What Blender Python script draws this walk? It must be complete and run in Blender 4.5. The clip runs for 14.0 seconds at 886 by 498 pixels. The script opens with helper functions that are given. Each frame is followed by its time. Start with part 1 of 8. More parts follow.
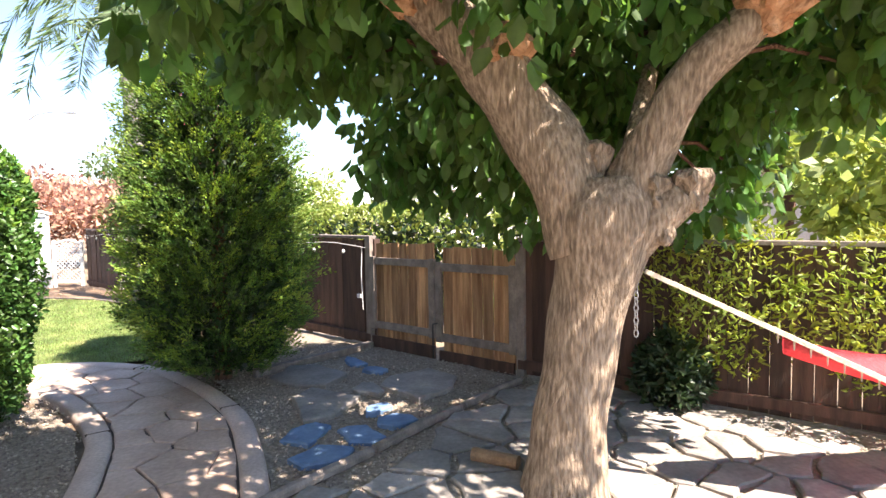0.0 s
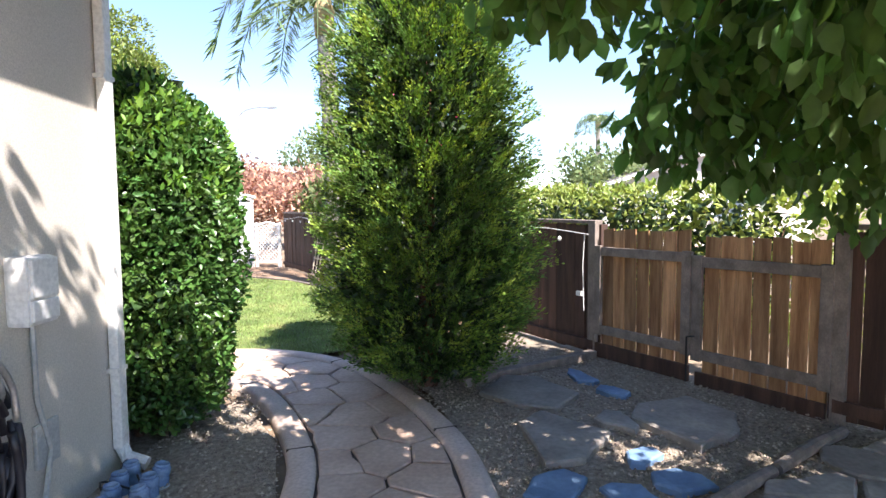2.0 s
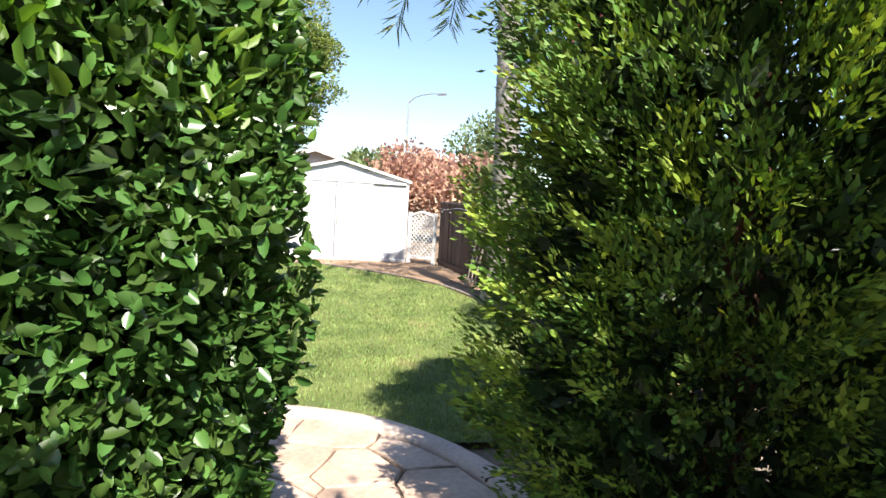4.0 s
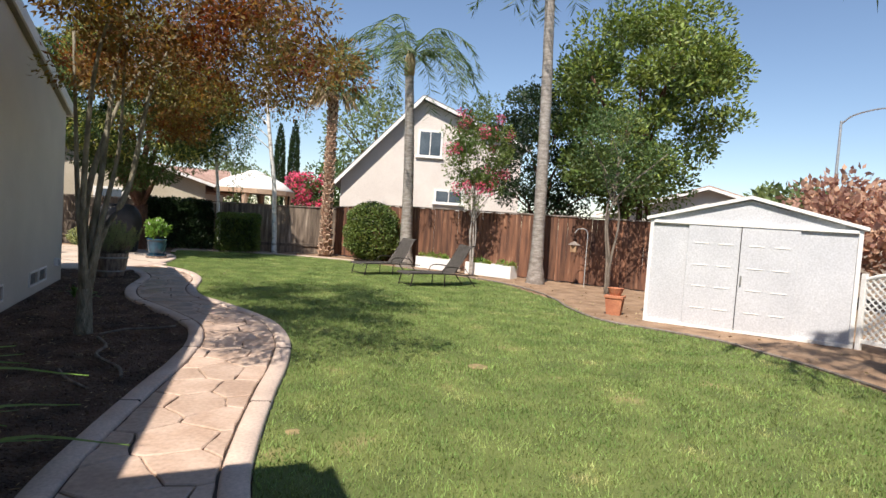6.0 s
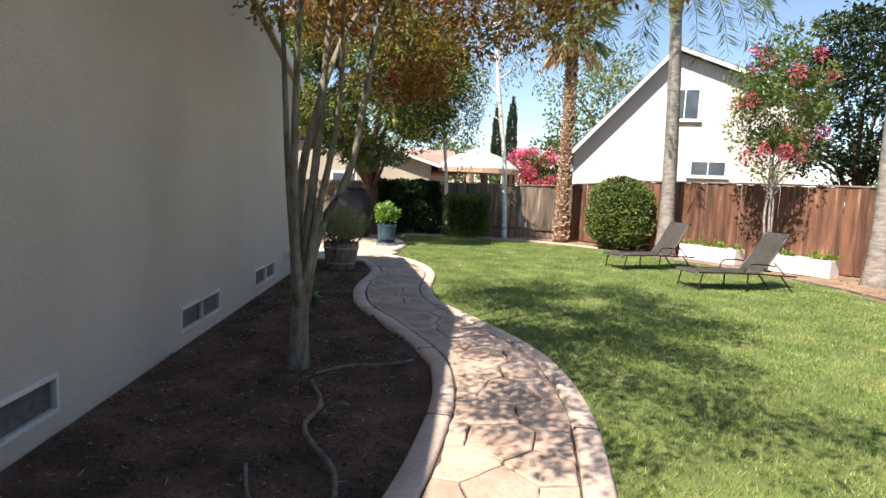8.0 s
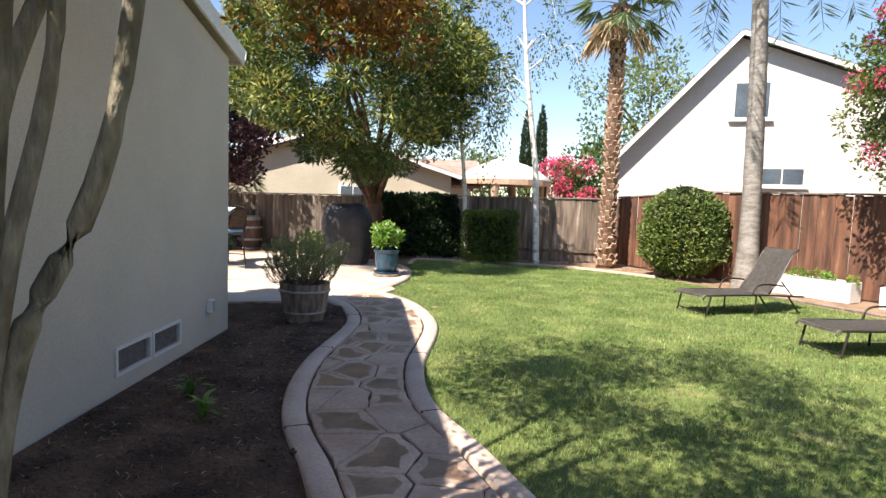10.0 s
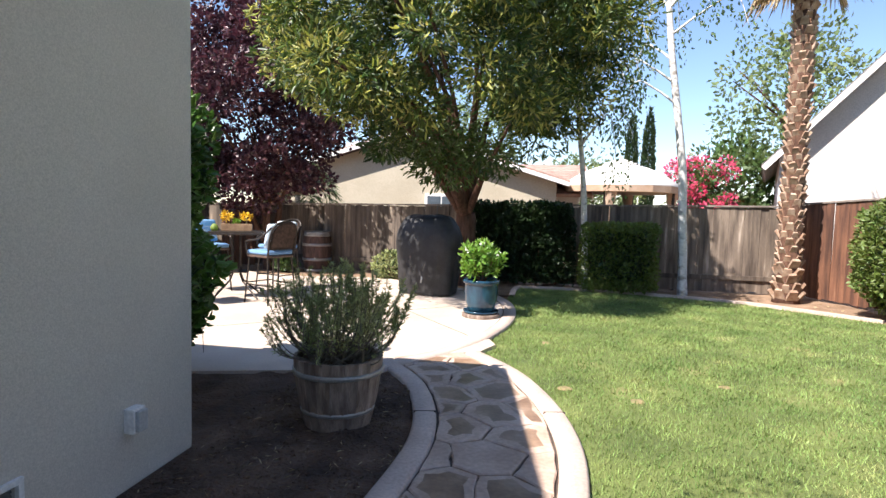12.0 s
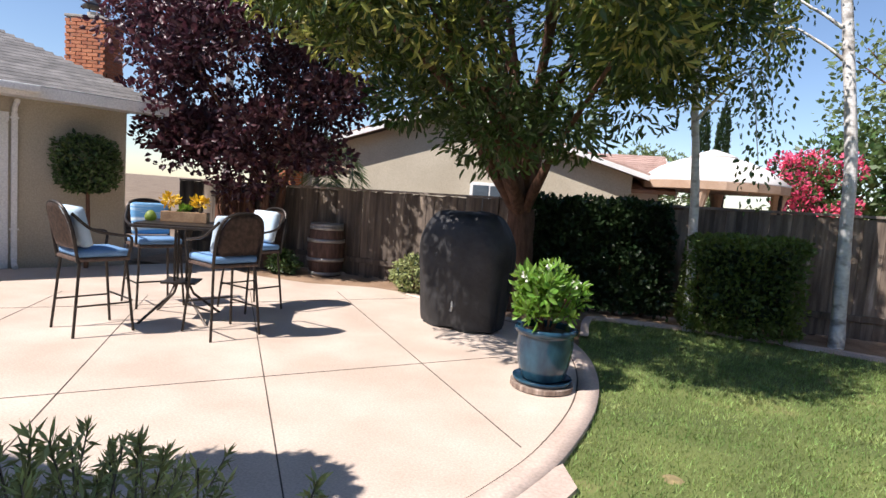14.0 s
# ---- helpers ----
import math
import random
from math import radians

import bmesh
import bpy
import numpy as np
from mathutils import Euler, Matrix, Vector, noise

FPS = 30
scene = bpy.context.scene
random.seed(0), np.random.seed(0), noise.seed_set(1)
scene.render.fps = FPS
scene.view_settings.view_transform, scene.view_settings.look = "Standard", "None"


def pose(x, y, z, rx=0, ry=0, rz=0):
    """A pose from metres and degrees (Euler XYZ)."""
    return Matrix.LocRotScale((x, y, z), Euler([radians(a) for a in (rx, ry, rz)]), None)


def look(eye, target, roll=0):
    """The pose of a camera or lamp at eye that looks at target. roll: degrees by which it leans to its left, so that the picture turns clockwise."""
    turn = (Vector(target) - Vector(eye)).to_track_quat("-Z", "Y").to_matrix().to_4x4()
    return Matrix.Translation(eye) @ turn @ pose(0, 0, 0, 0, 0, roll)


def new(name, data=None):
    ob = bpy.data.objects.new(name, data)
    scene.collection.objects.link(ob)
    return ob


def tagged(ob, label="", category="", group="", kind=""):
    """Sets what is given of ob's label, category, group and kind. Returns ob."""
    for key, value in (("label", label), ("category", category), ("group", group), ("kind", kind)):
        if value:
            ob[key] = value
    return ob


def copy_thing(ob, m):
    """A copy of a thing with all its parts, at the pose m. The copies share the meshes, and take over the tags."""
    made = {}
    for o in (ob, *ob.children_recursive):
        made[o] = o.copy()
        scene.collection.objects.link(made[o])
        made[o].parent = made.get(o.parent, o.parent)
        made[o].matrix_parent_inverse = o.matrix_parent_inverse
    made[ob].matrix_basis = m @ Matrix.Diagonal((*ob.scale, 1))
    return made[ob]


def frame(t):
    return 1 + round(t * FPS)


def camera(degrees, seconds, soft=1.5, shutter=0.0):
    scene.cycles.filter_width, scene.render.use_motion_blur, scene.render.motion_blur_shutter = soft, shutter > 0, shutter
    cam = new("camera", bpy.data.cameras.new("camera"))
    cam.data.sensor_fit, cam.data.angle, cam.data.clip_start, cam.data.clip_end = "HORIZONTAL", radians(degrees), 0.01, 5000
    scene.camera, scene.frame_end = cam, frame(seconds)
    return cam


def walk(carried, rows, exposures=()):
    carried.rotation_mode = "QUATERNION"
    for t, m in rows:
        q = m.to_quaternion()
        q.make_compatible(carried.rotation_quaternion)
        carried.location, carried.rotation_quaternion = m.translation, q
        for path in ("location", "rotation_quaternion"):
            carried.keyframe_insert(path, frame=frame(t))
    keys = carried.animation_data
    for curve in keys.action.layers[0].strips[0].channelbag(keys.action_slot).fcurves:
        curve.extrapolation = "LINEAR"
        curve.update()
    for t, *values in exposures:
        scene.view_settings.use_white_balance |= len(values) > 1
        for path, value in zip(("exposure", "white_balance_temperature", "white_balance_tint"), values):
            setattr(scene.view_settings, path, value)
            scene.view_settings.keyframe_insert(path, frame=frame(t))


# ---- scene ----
cam = camera(76.0, 14.0)
PATH = [
    (0, (-1.74, -1.15, 1.567), (0.254, -1.263, 1.456), -1.0),
    (0.5, (-1.561, -1.001, 1.549), (0.432, -0.847, 1.478), -1.0),
    (1, (-1.359, -0.832, 1.552), (0.61, -0.492, 1.474), -0.7),
    (1.5, (-1.008, -0.666, 1.518), (0.945, -0.25, 1.412), -0.2),
    (2, (-0.6, -0.445, 1.476), (1.344, 0.004, 1.337), -0.4),
    (2.5, (-0.103, -0.25, 1.419), (1.819, 0.283, 1.271), 0.6),
    (2.7, (0.17, -0.149, 1.432), (2.082, 0.42, 1.278), 0.8),
    (4.8, (2.63, 1.31, 1.39), (4.134, 2.617, 1.208), 4.2),
    (5, (2.83, 1.455, 1.39), (4.250, 2.851, 1.203), 4.2),
    (5.5, (3.224, 1.801, 1.45), (4.4, 3.414, 1.33), 5.1),
    (6, (3.511, 2.423, 1.52), (4.316, 4.251, 1.422), 3.9),
    (6.5, (3.562, 3.04, 1.519), (3.92, 5.002, 1.376), 3.0),
    (7, (3.527, 3.766, 1.507), (3.611, 5.754, 1.303), 4.0),
    (7.5, (3.414, 4.495, 1.536), (3.483, 6.482, 1.319), 2.8),
    (7.7, (3.315, 4.805, 1.49), (3.414, 6.791, 1.274), 2.6),
    (9.8, (3.703, 8.025, 1.538), (3.73, 10.016, 1.351), 2.1),
    (10, (3.735, 8.314, 1.533), (3.73, 10.307, 1.361), 2.1),
    (10.5, (3.669, 9.118, 1.507), (3.581, 11.112, 1.381), 2.3),
    (11, (3.595, 9.929, 1.505), (3.404, 11.917, 1.406), 2.3),
    (11.5, (3.513, 10.746, 1.496), (3.226, 12.724, 1.406), 1.4),
    (12, (3.357, 11.529, 1.479), (3.029, 13.498, 1.341), 1.6),
    (12.5, (3.216, 12.284, 1.475), (2.912, 14.253, 1.298), 1.7),
    (13, (3.026, 13.118, 1.386), (2.745, 15.09, 1.208), 2.7),
    (13.5, (2.917, 13.869, 1.492), (2.573, 15.831, 1.313), 3.3),
    (14, (2.869, 14.565, 1.543), (2.384, 16.497, 1.358), 4.3),
]
walk(cam, [(t, look(eye, target, roll)) for t, eye, target, roll in PATH],
     [(0, 2.05, 6900, 18), (0.8, 2.1, 6700, 18), (1.5, 2.05, 6500, 18), (2.7, 1.55, 6400, 16), (5.0, 1.1, 7000, 11), (5.6, 0.62, 6700, 13), (6.5, 0.55, 7000, 13), (7.5, 0.9, 7000, 13), (10.0, 1.2, 6900, 14), (11.5, 1.2, 6600, 14), (13.0, 1.2, 6400, 16), (14.0, 0.65, 6400, 16)])

# ---- light ----
SUN_WAY = Vector((0.555, 0.58, -1.0)).normalized()
sun = new("sun", bpy.data.lights.new("sun", "SUN"))
sun.data.energy, sun.data.angle, sun.data.color = 5.0, radians(0.53), (1.0, 0.95, 0.87)
sun.matrix_world = look((0, 0, 30), Vector((0, 0, 30)) + SUN_WAY)
world = bpy.data.worlds.new("sky")
scene.world = world
world.use_nodes = True
wn = world.node_tree
sky = wn.nodes.new("ShaderNodeTexSky")
sky.sky_type, sky.sun_disc = "NISHITA", False
sky.sun_elevation = math.asin(-SUN_WAY.z)
sky.sun_rotation = math.atan2(-SUN_WAY.x, -SUN_WAY.y)
sky.air_density, sky.dust_density, sky.ozone_density = 1.0, 0.1, 3.2
wn.nodes["Background"].inputs["Strength"].default_value = 0.10
wn.links.new(sky.outputs[0], wn.nodes["Background"].inputs["Color"])

# ---- materials ----


def surf(name, c1, c2, scale=6.0, rough=0.8, bump=0.2, fine=60.0, stretch=(1, 1, 1), metal=0.0, c3=None, vary=0.0, island=0.0, leaf=0.0, depth=0.01, spread=(0.35, 0.65)):
    """Two or three colours mixed by noise in metres, with fine relief; vary: per object, island: per piece; leaf: light let through."""
    m = bpy.data.materials.new(name)
    m.use_nodes = True
    t = m.node_tree
    n, link = t.nodes, t.links.new
    b = n["Principled BSDF"]
    b.inputs["Roughness"].default_value, b.inputs["Metallic"].default_value = rough, metal
    geo = n.new("ShaderNodeNewGeometry")
    mp = n.new("ShaderNodeMapping")
    mp.inputs["Scale"].default_value = stretch
    link(geo.outputs["Position"], mp.inputs["Vector"])
    big = n.new("ShaderNodeTexNoise")
    big.inputs["Scale"].default_value, big.inputs["Detail"].default_value = scale, 4
    link(mp.outputs[0], big.inputs["Vector"])
    ramp = n.new("ShaderNodeValToRGB")
    e = ramp.color_ramp.elements
    e[0].position, e[1].position = spread
    e[0].color, e[1].color = (*c1, 1), (*c2, 1)
    if c3:
        x = e.new(min(1.0, spread[1] + 0.12))
        x.color = (*c3, 1)
    link(big.outputs[0], ramp.inputs[0])
    small = n.new("ShaderNodeTexNoise")
    small.inputs["Scale"].default_value, small.inputs["Detail"].default_value = fine, 3
    link(mp.outputs[0], small.inputs["Vector"])
    hsv = n.new("ShaderNodeHueSaturation")
    link(ramp.outputs[0], hsv.inputs["Color"])
    grain = n.new("ShaderNodeMapRange")
    grain.inputs["From Min"].default_value, grain.inputs["From Max"].default_value = 0.3, 0.7
    grain.inputs["To Min"].default_value, grain.inputs["To Max"].default_value = 0.86, 1.14
    link(small.outputs[0], grain.inputs["Value"])
    value = grain.outputs[0]
    for amount, node, socket in ((vary, "ShaderNodeObjectInfo", "Random"), (island, "ShaderNodeNewGeometry", "Random Per Island")):
        if amount:
            src = n.new(node)
            r = n.new("ShaderNodeMapRange")
            r.inputs["To Min"].default_value, r.inputs["To Max"].default_value = 1 - amount, 1 + amount
            link(src.outputs[socket], r.inputs["Value"])
            mul = n.new("ShaderNodeMath")
            mul.operation = "MULTIPLY"
            link(value, mul.inputs[0])
            link(r.outputs[0], mul.inputs[1])
            value = mul.outputs[0]
            if island:
                hue = n.new("ShaderNodeMapRange")
                hue.inputs["To Min"].default_value, hue.inputs["To Max"].default_value = 0.5 - 0.06 * island, 0.5 + 0.04 * island
                link(src.outputs[socket], hue.inputs["Value"])
                link(hue.outputs[0], hsv.inputs["Hue"])
    link(value, hsv.inputs["Value"])
    link(hsv.outputs[0], b.inputs["Base Color"])
    if bump:
        bp = n.new("ShaderNodeBump")
        bp.inputs["Strength"].default_value, bp.inputs["Distance"].default_value = bump, depth
        link(small.outputs[0], bp.inputs["Height"])
        link(bp.outputs[0], b.inputs["Normal"])
    if leaf:
        tr = n.new("ShaderNodeBsdfTranslucent")
        bright = n.new("ShaderNodeHueSaturation")
        bright.inputs["Hue"].default_value, bright.inputs["Saturation"].default_value, bright.inputs["Value"].default_value = 0.485, 1.1, 1.6
        link(hsv.outputs[0], bright.inputs["Color"])
        link(bright.outputs[0], tr.inputs["Color"])
        mix = n.new("ShaderNodeMixShader")
        mix.inputs[0].default_value = leaf
        link(b.outputs[0], mix.inputs[1])
        link(tr.outputs[0], mix.inputs[2])
        link(mix.outputs[0], n["Material Output"].inputs["Surface"])
    return m


def glass(name, tint=(0.75, 0.82, 0.85)):
    m = bpy.data.materials.new(name)
    m.use_nodes = True
    b = m.node_tree.nodes["Principled BSDF"]
    b.inputs["Base Color"].default_value, b.inputs["Roughness"].default_value = (*tint, 1), 0.03
    b.inputs["Transmission Weight"].default_value = 0.6
    return m


M = {
    "soil": surf("soil", (0.06, 0.036, 0.023), (0.17, 0.105, 0.066), 2.4, 0.95, 1.0, 38, depth=0.05, c3=(0.28, 0.185, 0.12), island=0.25),
    "dry_soil": surf("dry_soil", (0.20, 0.125, 0.075), (0.33, 0.22, 0.14), 2.5, 0.95, 0.8, 40, depth=0.015),
    "ground": surf("ground", (0.16, 0.11, 0.07), (0.24, 0.18, 0.12), 0.5, 0.95, 0.6, 20, depth=0.02),
    "turf": surf("turf", (0.085, 0.115, 0.03), (0.15, 0.185, 0.05), 1.6, 0.95, 0.8, 90, depth=0.015, c3=(0.30, 0.25, 0.11), spread=(0.3, 0.62)),
    "grass": surf("grass", (0.13, 0.205, 0.055), (0.25, 0.325, 0.105), 2.0, 0.75, 0, 14, spread=(0.36, 0.62), island=0.5, leaf=0.25, c3=(0.42, 0.41, 0.18)),
    "gravel": surf("gravel", (0.25, 0.20, 0.15), (0.42, 0.35, 0.27), 28, 0.95, 1.0, 110, depth=0.02, c3=(0.54, 0.47, 0.38)),
    "pebble": surf("pebble", (0.30, 0.24, 0.18), (0.50, 0.42, 0.33), 3, 0.85, 0.1, 90, island=0.4),
    "stamped": surf("stamped", (0.42, 0.295, 0.22), (0.54, 0.405, 0.32), 3.2, 0.6, 0.35, 30, vary=0.09, depth=0.006, c3=(0.56, 0.44, 0.36)),
    "kerb": surf("kerb", (0.48, 0.375, 0.31), (0.60, 0.48, 0.40), 2.6, 0.75, 0.3, 45, depth=0.004),
    "joint": surf("joint", (0.065, 0.048, 0.04), (0.12, 0.09, 0.07), 5, 0.95, 0.3, 60),
    "patio": surf("patio", (0.50, 0.40, 0.32), (0.60, 0.50, 0.415), 1.3, 0.7, 0.2, 70, depth=0.003, c3=(0.64, 0.55, 0.46)),
    "flag": surf("flag", (0.24, 0.215, 0.19), (0.37, 0.33, 0.285), 3.5, 0.8, 0.6, 30, vary=0.2, depth=0.010, c3=(0.45, 0.385, 0.31)),
    "slate": surf("slate", (0.11, 0.19, 0.31), (0.17, 0.27, 0.41), 5, 0.6, 0.5, 26, vary=0.1, depth=0.008),
    "stucco": surf("stucco", (0.53, 0.49, 0.425), (0.61, 0.565, 0.49), 0.8, 0.9, 0.3, 130, depth=0.004),
    "stucco_warm": surf("stucco_warm", (0.42, 0.37, 0.28), (0.47, 0.42, 0.325), 1.2, 0.9, 0.4, 55, depth=0.006),
    "stucco_cream": surf("stucco_cream", (0.60, 0.55, 0.51), (0.66, 0.61, 0.565), 1.0, 0.9, 0.3, 40, depth=0.006),
    "white": surf("white", (0.72, 0.71, 0.68), (0.80, 0.79, 0.76), 2.0, 0.5, 0.05, 50),
    "soffit": surf("soffit", (0.36, 0.33, 0.27), (0.42, 0.39, 0.32), 3.0, 0.8, 0.2, 30, stretch=(1, 8, 1)),
    "shed": surf("shed", (0.49, 0.50, 0.52), (0.55, 0.56, 0.58), 1.5, 0.55, 0.06, 40),
    "shingle": surf("shingle", (0.13, 0.125, 0.12), (0.21, 0.20, 0.19), 5, 0.9, 0.5, 70, vary=0.18),
    "roof_red": surf("roof_red", (0.30, 0.19, 0.15), (0.40, 0.27, 0.22), 4, 0.9, 0.5, 30, vary=0.1),
    "brick": surf("brick", (0.42, 0.14, 0.07), (0.55, 0.21, 0.10), 6, 0.85, 0.4, 60, vary=0.18),
    "mortar": surf("mortar", (0.36, 0.33, 0.29), (0.44, 0.41, 0.36), 8, 0.95, 0.4, 80),
    "fence_dark": surf("fence_dark", (0.050, 0.026, 0.018), (0.10, 0.052, 0.036), 3, 0.8, 0.5, 30, stretch=(5, 5, 0.5), vary=0.28, depth=0.006),
    "fence_red": surf("fence_red", (0.075, 0.034, 0.022), (0.20, 0.09, 0.05), 2.2, 0.85, 0.5, 30, stretch=(5, 5, 0.5), vary=0.3, c3=(0.36, 0.25, 0.17), depth=0.006),
    "fence_grey": surf("fence_grey", (0.07, 0.055, 0.045), (0.17, 0.135, 0.105), 2.2, 0.9, 0.5, 30, stretch=(5, 5, 0.5), vary=0.3, c3=(0.34, 0.27, 0.20), depth=0.006),
    "gate": surf("gate", (0.24, 0.115, 0.05), (0.52, 0.30, 0.15), 3, 0.8, 0.7, 26, stretch=(6, 6, 0.5), vary=0.42, depth=0.005),
    "gate_frame": surf("gate_frame", (0.17, 0.14, 0.12), (0.27, 0.225, 0.19), 4, 0.85, 0.5, 30, stretch=(3, 3, 2), vary=0.1, depth=0.005),
    "bark": surf("bark", (0.17, 0.12, 0.08), (0.36, 0.27, 0.19), 32, 0.94, 1.0, 55, stretch=(1.5, 1.5, 0.33), depth=0.025, c3=(0.43, 0.335, 0.25), spread=(0.36, 0.6)),
    "bark_cut": surf("bark_cut", (0.36, 0.17, 0.08), (0.55, 0.32, 0.18), 14, 0.9, 1.0, 40, depth=0.03),
    "bark_brown": surf("bark_brown", (0.085, 0.040, 0.025), (0.17, 0.085, 0.052), 6, 0.9, 1.0, 22, stretch=(3, 3, 0.7), depth=0.025),
    "bark_grey": surf("bark_grey", (0.115, 0.095, 0.075), (0.23, 0.19, 0.15), 5, 0.85, 0.7, 25, stretch=(2, 2, 1), depth=0.015),
    "birch": surf("birch", (0.30, 0.27, 0.24), (0.68, 0.66, 0.63), 5, 0.75, 0.6, 18, stretch=(1, 1, 1.6), depth=0.015, spread=(0.32, 0.45)),
    "palm_trunk": surf("palm_trunk", (0.23, 0.20, 0.175), (0.40, 0.365, 0.33), 5, 0.85, 0.6, 20, stretch=(1, 1, 3), depth=0.012),
    "palm_boot": surf("palm_boot", (0.28, 0.17, 0.10), (0.50, 0.38, 0.27), 6, 0.9, 0.6, 22, vary=0.2, island=0.3),
    "leaf_mulberry": surf("leaf_mulberry", (0.06, 0.14, 0.03), (0.11, 0.21, 0.05), 1.5, 0.5, 0, 20, island=0.35, leaf=0.5),
    "leaf_hedge": surf("leaf_hedge", (0.045, 0.11, 0.025), (0.095, 0.19, 0.04), 2.0, 0.32, 0, 20, island=0.35, leaf=0.22),
    "leaf_cypress": surf("leaf_cypress", (0.04, 0.10, 0.018), (0.14, 0.25, 0.04), 5.5, 0.6, 0, 20, island=0.4, leaf=0.12),
    "leaf_spray": surf("leaf_spray", (0.15, 0.27, 0.035), (0.28, 0.38, 0.06), 4.0, 0.6, 0, 20, island=0.3, leaf=0.2),
    "vent_screen": surf("vent_screen", (0.10, 0.095, 0.09), (0.16, 0.15, 0.14), 20, 0.7, 0.2, 90),
    # fence_grey made paler: sunlight on the boards put into the colour
    "fence_sunlit": surf("fence_sunlit", (0.10, 0.075, 0.058), (0.27, 0.21, 0.16), 2.2, 0.9, 0.5, 30, stretch=(5, 5, 0.5), vary=0.3, c3=(0.52, 0.44, 0.36), depth=0.006),
    "leaf_tree": surf("leaf_tree", (0.05, 0.10, 0.03), (0.10, 0.155, 0.045), 1.2, 0.45, 0, 20, island=0.32, leaf=0.28),
    "leaf_lime": surf("leaf_lime", (0.17, 0.24, 0.045), (0.30, 0.36, 0.09), 1.5, 0.5, 0, 20, island=0.25, leaf=0.35),
    "leaf_pale": surf("leaf_pale", (0.19, 0.23, 0.045), (0.40, 0.39, 0.11), 2.5, 0.55, 0, 20, island=0.3, leaf=0.3),
    "leaf_tan": surf("leaf_tan", (0.30, 0.25, 0.12), (0.42, 0.36, 0.19), 2, 0.6, 0, 20, island=0.3, leaf=0.2),
    # naturally dark leaves; also painted shade inside shrubs, darkened for deep gaps
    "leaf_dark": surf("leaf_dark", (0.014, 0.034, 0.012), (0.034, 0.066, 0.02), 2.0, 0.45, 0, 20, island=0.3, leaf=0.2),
    "leaf_plum": surf("leaf_plum", (0.045, 0.018, 0.025), (0.10, 0.036, 0.042), 1.5, 0.42, 0, 20, island=0.35, leaf=0.2),
    "leaf_maple": surf("leaf_maple", (0.22, 0.085, 0.025), (0.16, 0.155, 0.04), 1.3, 0.6, 0, 20, island=0.4, leaf=0.45, c3=(0.46, 0.23, 0.035)),
    "leaf_far": surf("leaf_far", (0.10, 0.15, 0.06), (0.18, 0.23, 0.09), 0.6, 0.7, 0, 20, island=0.3, leaf=0.3),
    "leaf_redtree": surf("leaf_redtree", (0.36, 0.21, 0.15), (0.48, 0.31, 0.215), 0.7, 0.7, 0, 20, island=0.35, leaf=0.3),
    "leaf_nandina": surf("leaf_nandina", (0.19, 0.26, 0.04), (0.36, 0.39, 0.065), 1.6, 0.5, 0, 20, island=0.3, leaf=0.35, c3=(0.40, 0.27, 0.06)),
    "leaf_palm": surf("leaf_palm", (0.07, 0.125, 0.05), (0.14, 0.20, 0.085), 2.0, 0.45, 0, 20, island=0.3, leaf=0.25),
    "bark_moss": surf("bark_moss", (0.13, 0.115, 0.075), (0.29, 0.265, 0.20), 7, 0.9, 0.9, 25, stretch=(2.2, 2.2, 0.8), depth=0.02, c3=(0.25, 0.25, 0.12)),
    "stamped_wet": surf("stamped_wet", (0.20, 0.125, 0.08), (0.32, 0.21, 0.14), 5, 0.38, 0.3, 30, vary=0.15, depth=0.004, c3=(0.34, 0.25, 0.185)),
    "bare_earth": surf("bare_earth", (0.20, 0.165, 0.075), (0.33, 0.25, 0.12), 18, 0.95, 0.8, 70, depth=0.01),
    "leaf_garden": surf("leaf_garden", (0.08, 0.13, 0.032), (0.16, 0.21, 0.05), 0.8, 0.5, 0, 20, island=0.32, leaf=0.3, c3=(0.30, 0.31, 0.07)),
    # crown leaves darkened so that the colour gives a shaded interior
    "leaf_shade": surf("leaf_shade", (0.034, 0.068, 0.016), (0.08, 0.12, 0.026), 1.2, 0.42, 0, 20, island=0.35, leaf=0.28),
    "leaf_strap": surf("leaf_strap", (0.09, 0.18, 0.035), (0.17, 0.28, 0.06), 3.0, 0.4, 0, 20, vary=0.25, leaf=0.25),
    "leaf_dead": surf("leaf_dead", (0.30, 0.22, 0.12), (0.42, 0.33, 0.20), 2.0, 0.8, 0, 20, island=0.3, leaf=0.2),
    "leaf_rosemary": surf("leaf_rosemary", (0.22, 0.27, 0.10), (0.38, 0.41, 0.17), 3.0, 0.6, 0, 20, island=0.3, leaf=0.15),
    "leaf_fresh": surf("leaf_fresh", (0.10, 0.22, 0.03), (0.19, 0.34, 0.06), 3.0, 0.4, 0, 20, island=0.25, leaf=0.3),
    "bloom_pink": surf("bloom_pink", (0.62, 0.06, 0.13), (0.78, 0.15, 0.24), 3, 0.6, 0, 20, island=0.2, leaf=0.3),
    "bloom_white": surf("bloom_white", (0.75, 0.74, 0.68), (0.82, 0.81, 0.75), 3, 0.6, 0, 20, leaf=0.3),
    "bloom_yellow": surf("bloom_yellow", (0.65, 0.42, 0.03), (0.75, 0.55, 0.06), 3, 0.6, 0, 20, island=0.2, leaf=0.2),
    "metal_dark": surf("metal_dark", (0.030, 0.024, 0.020), (0.05, 0.04, 0.034), 12, 0.45, 0.1, 80, metal=0.5),
    "metal_grey": surf("metal_grey", (0.40, 0.40, 0.40), (0.50, 0.50, 0.49), 12, 0.4, 0.05, 80, metal=0.7),
